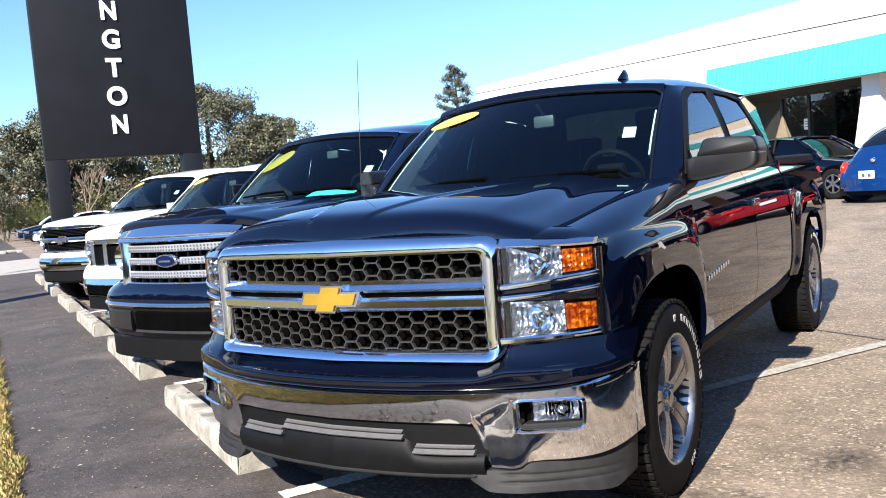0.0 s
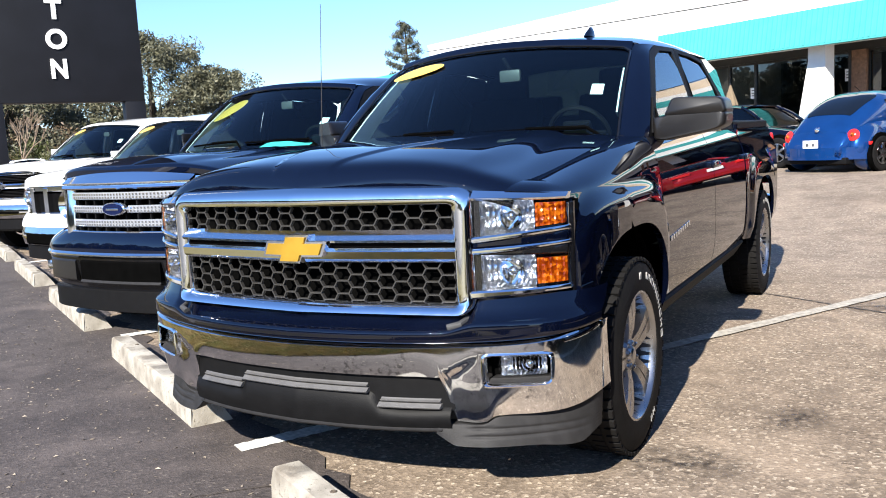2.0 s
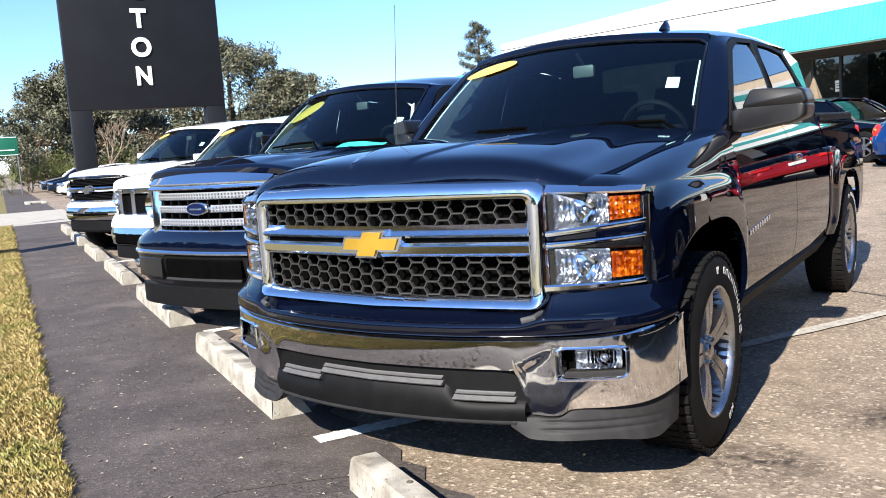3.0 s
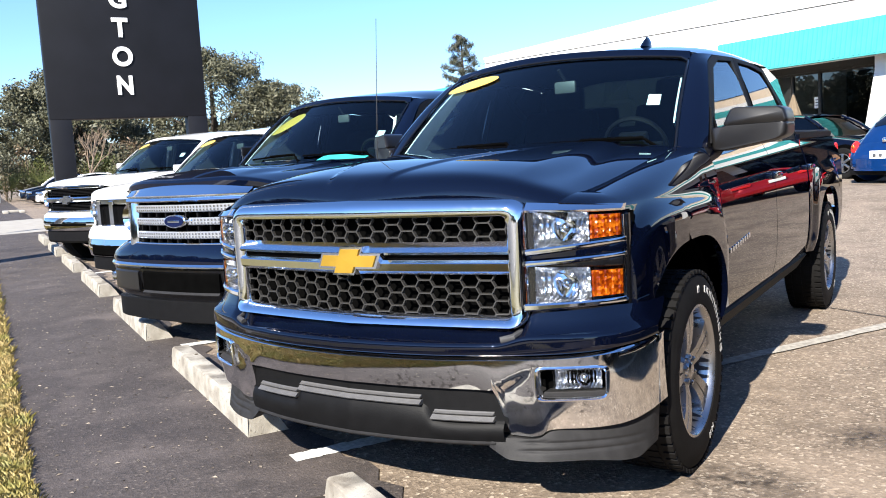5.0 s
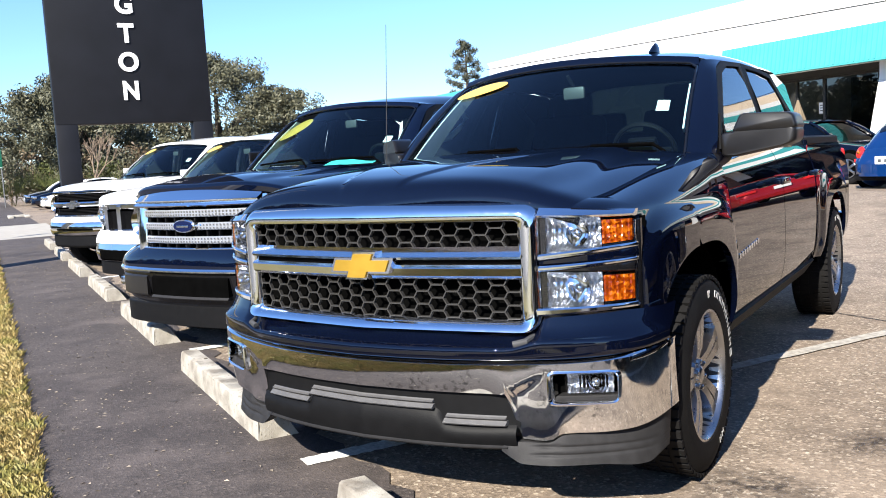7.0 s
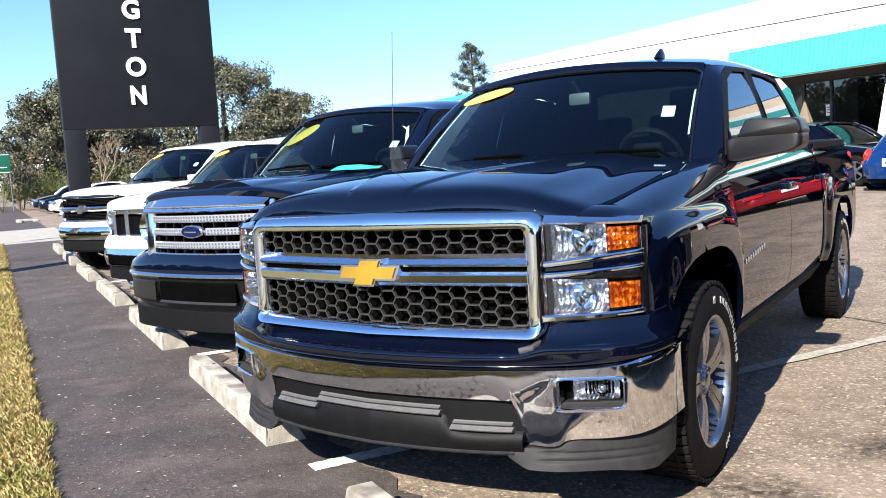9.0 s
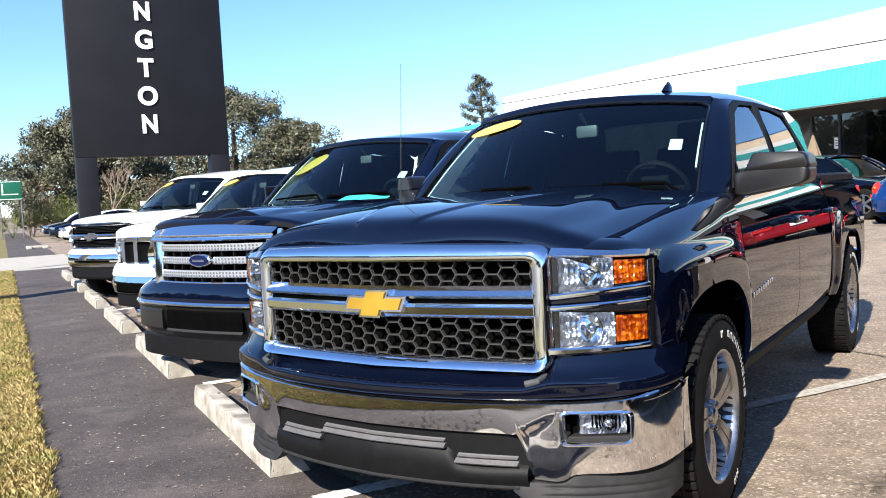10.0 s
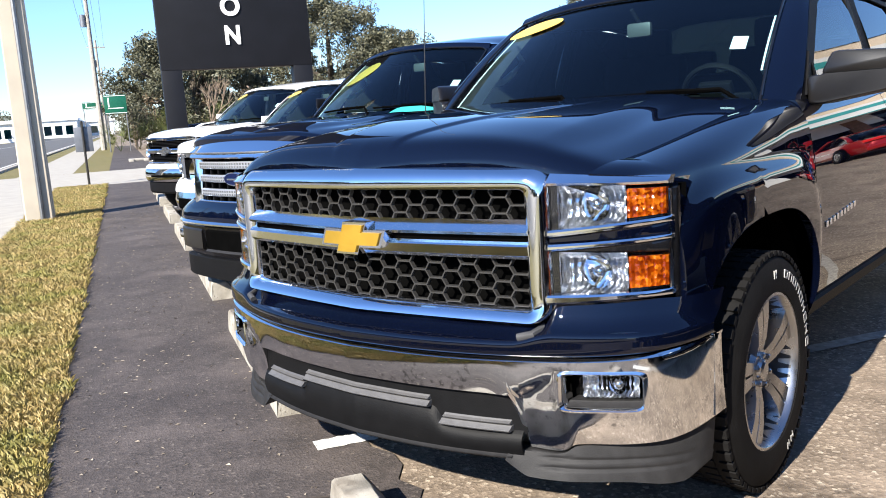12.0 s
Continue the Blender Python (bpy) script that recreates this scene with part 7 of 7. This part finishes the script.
pine(uv(58.6, 34.4), 10.9, 21)

# concrete lamp post on the verge
post = thing("light_pole", "tall square tapered concrete light pole with a dark conduit", "pole", pose(*uv(12.25, -1.92), 0, 0, ROW_TURN))
bm = bmesh.new()
rings = []
for z, h in ((-0.05, 0.205), (5.0, 0.172), (11.0, 0.13)):
    rings.append([bm.verts.new((a * h, b * h, z)) for a, b in ((-1, -0.9), (-0.9, -1), (0.9, -1), (1, -0.9), (1, 0.9), (0.9, 1), (-0.9, 1), (-1, 0.9))])
for a, b in zip(rings, rings[1:]):
    for k in range(8):
        bm.faces.new((a[k], a[(k + 1) % 8], b[(k + 1) % 8], b[k]))
bm.faces.new(rings[0]), bm.faces.new(rings[-1])
part("shaft", bm, M["pole_concrete"], post)
bm = bmesh.new()
tube(bm, [(-0.235, -0.05, 0), (-0.205, -0.05, 5), (-0.17, -0.05, 10)], 0.035, 8)
part("conduit", bm, M["steel"], post, "dark metal conduit")

# small road sign, seen from the back
rs = thing("road_sign", "grey back of a small road sign on a steel post", "sign", pose(*uv(20.7, -1.45), 0, 0, ROW_TURN))
bm = bmesh.new()
tube(bm, [(0, 0, 0), (0.0, 0, 1.62)], 0.03, 8)
part("post", bm, M["frame_dark"], rs)
part("panel", boxed((0.05, 0, 1.17), (0.02, 0.42, 0.62), 0.008), M["sign_back"], rs)

# utility poles and wires
for k, (u, v, tall) in enumerate(((63.0, -1.7, 11.5), (104, -1.9, 11.5), (150, -2.0, 11.5), (30, -26.5, 11))):
    up = thing("utility_pole", "weathered utility pole with a cross-arm", "pole", pose(*uv(u, v), 0, 0, ROW_TURN + 90), "utility poles")
    bm = bmesh.new()
    tube(bm, [(0, 0, 0), (0, 0, tall)], [0.19, 0.12], 10)
    part("shaft", bm, M["wood_pole"], up)
    part("cross_arm", boxed((0, 0, tall - 0.8), (2.0, 0.10, 0.12), 0.01), M["wood_pole"], up)
    for x in (-0.85, -0.3, 0.3, 0.85):
        bm = bmesh.new()
        lathe(bm, [(tall - 0.74, 0.03), (tall - 0.66, 0.045), (tall - 0.6, 0.02), (tall - 0.58, 0.001)], 8, "z")
        bmesh.ops.translate(bm, verts=bm.verts, vec=(x, 0, 0))
        part("insulator", bm, M["steel"], up)
    bm = bmesh.new()
    lathe(bm, [(tall - 3.0, 0.001), (tall - 3.0, 0.2), (tall - 2.2, 0.2), (tall - 2.15, 0.001)], 14, "z")
    bmesh.ops.translate(bm, verts=bm.verts, vec=(0.32, 0, 0))
    part("transformer", bm, M["sign_back"], up)


def wire(a, b, sag, r, label):
    bm = bmesh.new()
    a, b = Vector(a), Vector(b)
    tube(bm, [a.lerp(b, k / 24) - Vector((0, 0, sag * 4 * (k / 24) * (1 - k / 24))) for k in range(25)], r, 5)
    tagged(part("overhead_wire", bm, M["frame_dark"]), label, "wire", "overhead wires")


for dv in (-0.85, -0.3, 0.3, 0.85):
    wire(uv(63, -1.7 + dv, 10.9), uv(104, -1.9 + dv, 10.9), 0.5, 0.012, "thin black wire between utility poles")
    wire(uv(30, -26.5 + dv, 10.4), uv(63, -1.7 + dv, 10.9), 0.5, 0.012, "thin black wire over the road")
wire(uv(28.2, 17.852, 5.0), uv(-8, 17.852, 4.0), 0.05, 0.012, "thin cable along the shop front")

# green road signs
for (u, v, w, h, z) in ((55.0, -0.6, 1.3, 1.15, 2.35), (76, -2.4, 1.6, 0.6, 3.2)):
    gs = thing("street_sign", "green road sign with plain white border on posts", "sign", pose(*uv(u, v), 0, 0, ROW_TURN + 90), "green road signs")
    part("panel", boxed((0, 0, z + h / 2), (w, 0.03, h), 0.006), M["green_sign"], gs)
    for x in (-0.45, 0.45):
        bm = bmesh.new()
        tube(bm, [(x * w, -0.04, 0), (x * w, -0.04, z + h)], 0.035, 8)
        part("post", bm, M["steel"], gs)
    for zz in (z + 0.05, z + h - 0.05):
        part("border", boxed((0, 0.02, zz), (w * 0.95, 0.012, 0.03)), M["paper"], gs)
    part("marking", boxed((0.5 * w * 0.6, 0.02, z + h * 0.62), (0.08, 0.012, h * 0.5)), M["paper"], gs)
    part("marking", boxed((0, 0.02, z + h * 0.3), (w * 0.7, 0.012, 0.05)), M["paper"], gs)

# far buildings along the road and a hedge line over it
for k, (u, v, lu, lv, h, mat) in enumerate(((230, -34, 22, 10, 4.5, "stucco"), (285, -40, 18, 12, 5.5, "concrete"), (330, -30, 30, 16, 6, "stucco"), (340, -20, 60, 18, 5, "stucco"))):
    fb = thing("far_building", "low pale commercial building far along the road", "building", None, "far buildings")
    part("wall", row_box(bmesh.new(), u, u + lu, v, v + lv, 0, h), M[mat], fb)
    part("roof", row_box(bmesh.new(), u - 0.6, u + lu + 0.6, v - 0.6, v + lv + 0.6, h, h + 0.7), M["stucco"], fb)
    for j in range(4):
        part("window", row_box(bmesh.new(), u - 0.04, u + 0.05, v + lv * (0.1 + 0.22 * j), v + lv * (0.25 + 0.22 * j), 1.0, h * 0.7), M["tinted"], fb, "dark window")


def tree_line(u0, u1, v0, v1, n, seed, tall, label, per=260, size=0.38):
    rnd = random.Random(seed)
    clumps = []
    for _ in range(n):
        p = uv(rnd.uniform(u0, u1), rnd.uniform(v0, v1))
        h = tall * rnd.uniform(0.6, 1.1)
        for z in (0.2, 0.5, 0.8):
            clumps.append(((p.x + rnd.uniform(-1, 1), p.y + rnd.uniform(-1, 1), h * z), h * rnd.uniform(0.2, 0.3)))
    ob = leaves("far_trees", clumps, per, size, M["oak_leaf"], None, seed)
    tagged(ob, label, "trees", kind="stuff")


# out of view behind the camera, added so that chrome and hood reflect dark
tree_line(-90, 110, -48, -34, 280, 71, 7.5, "unseen trees across the road, added to darken reflections", 190, 0.42)
tree_line(110, 420, -60, -30, 60, 72, 9, "distant green trees along the road", 120)
tree_line(60, 420, 4, 40, 60, 73, 7, "distant green trees beyond the lot", 120)

# white kerb stones at the mouth of the driveway
for u, v, lu, lv in ((35.4, -0.35, 1.6, 0.2), (35.4, 0.25, 0.8, 0.2), (36.6, -0.2, 0.2, 0.5)):
    ks = row_box(bmesh.new(), u, u + lu, v, v + lv, 0.0, 0.10, 0.03)
    tagged(part("kerb_stone", ks, M["concrete"]), "white painted kerb stone by the driveway", "kerb stone", "white kerb stones")

# leaf bits and grit on the walkway, a painted wire shadow and a hairline crack
rnd = random.Random(404)
verts, faces = [], []
for k in range(2600):
    u, v = rnd.uniform(-6, 20), -1.05 + 1.1 * (rnd.random() if k % 3 else rnd.random() ** 4)
    p = uv(u, v, 0.0085)
    a, ln, w = rnd.uniform(0, 6.28), rnd.uniform(0.004, 0.017), rnd.uniform(0.002, 0.007)
    d, e = Vector((math.cos(a), math.sin(a), 0)) * ln, Vector((-math.sin(a), math.cos(a), 0)) * w
    up = Vector((0, 0, rnd.uniform(0.001, 0.006)))
    n = len(verts)
    verts += [p - d, p + e + up, p + d, p - e + up * 0.3]
    faces += [(n, n + 1, n + 2), (n, n + 2, n + 3)]
me = bpy.data.meshes.new("leaf_litter")
me.from_pydata(verts, [], faces)
me.materials.append(leaf_mat("leaf_litter", (0.08, 0.062, 0.045), (0.30, 0.25, 0.19)))
tagged(new("leaf_litter", me), "pale leaf bits and grit strewn over the walkway", "leaf litter", kind="stuff")


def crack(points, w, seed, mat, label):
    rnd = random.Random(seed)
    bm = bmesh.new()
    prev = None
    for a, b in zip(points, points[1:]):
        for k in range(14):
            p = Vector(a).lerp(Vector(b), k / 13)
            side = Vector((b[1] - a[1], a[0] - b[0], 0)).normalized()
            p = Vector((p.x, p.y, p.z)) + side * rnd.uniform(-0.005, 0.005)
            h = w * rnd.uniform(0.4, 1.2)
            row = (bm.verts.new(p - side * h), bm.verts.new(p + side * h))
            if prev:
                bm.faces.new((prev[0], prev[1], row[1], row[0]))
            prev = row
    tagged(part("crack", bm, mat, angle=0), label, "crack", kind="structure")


def stain_mat():
    """Old oil, soaked in: darkest at its heart, broken at its edge."""
    m, nt, b = material("oil_stain")
    b.inputs["Base Color"].default_value, b.inputs["Roughness"].default_value = (0.020, 0.017, 0.015, 1), 0.6
    tr, mx = nt.nodes.new("ShaderNodeBsdfTransparent"), nt.nodes.new("ShaderNodeMixShader")
    co, ln = nt.nodes.new("ShaderNodeTexCoord"), nt.nodes.new("ShaderNodeVectorMath")
    ln.operation = "LENGTH"
    nt.links.new(co.outputs["Object"], ln.inputs[0])
    mr = nt.nodes.new("ShaderNodeMapRange")
    mr.inputs["From Min"].default_value, mr.inputs["From Max"].default_value = 0.32, 0.04
    nt.links.new(ln.outputs["Value"], mr.inputs["Value"])
    rag = ramp(nt, rough_noise(nt, 14, 8), [(0.38, (0.0, 0.0, 0.0)), (0.70, (0.75, 0.75, 0.75))])
    mu = nt.nodes.new("ShaderNodeMath")
    mu.operation = "MULTIPLY"
    nt.links.new(mr.outputs[0], mu.inputs[0])
    nt.links.new(rag, mu.inputs[1])
    nt.links.new(mu.outputs[0], mx.inputs[0])
    nt.links.new(tr.outputs[0], mx.inputs[1])
    nt.links.new(b.outputs[0], mx.inputs[2])
    nt.links.new(mx.outputs[0], nt.nodes["Material Output"].inputs["Surface"])
    return m


M["stain"] = stain_mat()
for x, y, rx, ry, turn in ((1.20, 0.86, 1.0, 0.75, 20), (1.55, 1.55, 0.7, 0.5, 70), (1.9, 4.2, 1.2, 0.8, 10), (0.55, -0.55, 0.7, 0.6, 0)):
    bm = bmesh.new()
    bm.faces.new([bm.verts.new((0.33 * math.cos(6.2832 * k / 32), 0.33 * math.sin(6.2832 * k / 32), 0)) for k in range(32)])
    st = part("oil_stain", bm, M["stain"], angle=0)
    st.matrix_basis = pose(x, y, 0.004, 0, 0, turn) @ Matrix.Diagonal((rx, ry, 1, 1))
    tagged(st, "dark old oil stain on the tan asphalt", "oil stain", kind="structure")

M["shadow_crack"] = plain("wire_shadow_and_crack", (0.055, 0.044, 0.036), 0.8, 0, 0.3, 30)
# an overhead wire's shadow, painted on the lot as a thin dark strip
crack([(0.9, 4.62, 0.006), (1.30, 4.36, 0.006), (1.75, 4.06, 0.006), (2.6, 3.55, 0.006)], 0.012, 1, M["shadow_crack"], "overhead wire's shadow painted across the lot")
crack([tuple(uv(0.2, -0.9, 0.009)), tuple(uv(0.35, -0.5, 0.009)), tuple(uv(0.2, 0.0, 0.009))], 0.006, 3, M["shadow_crack"], "fine crack across the walkway")
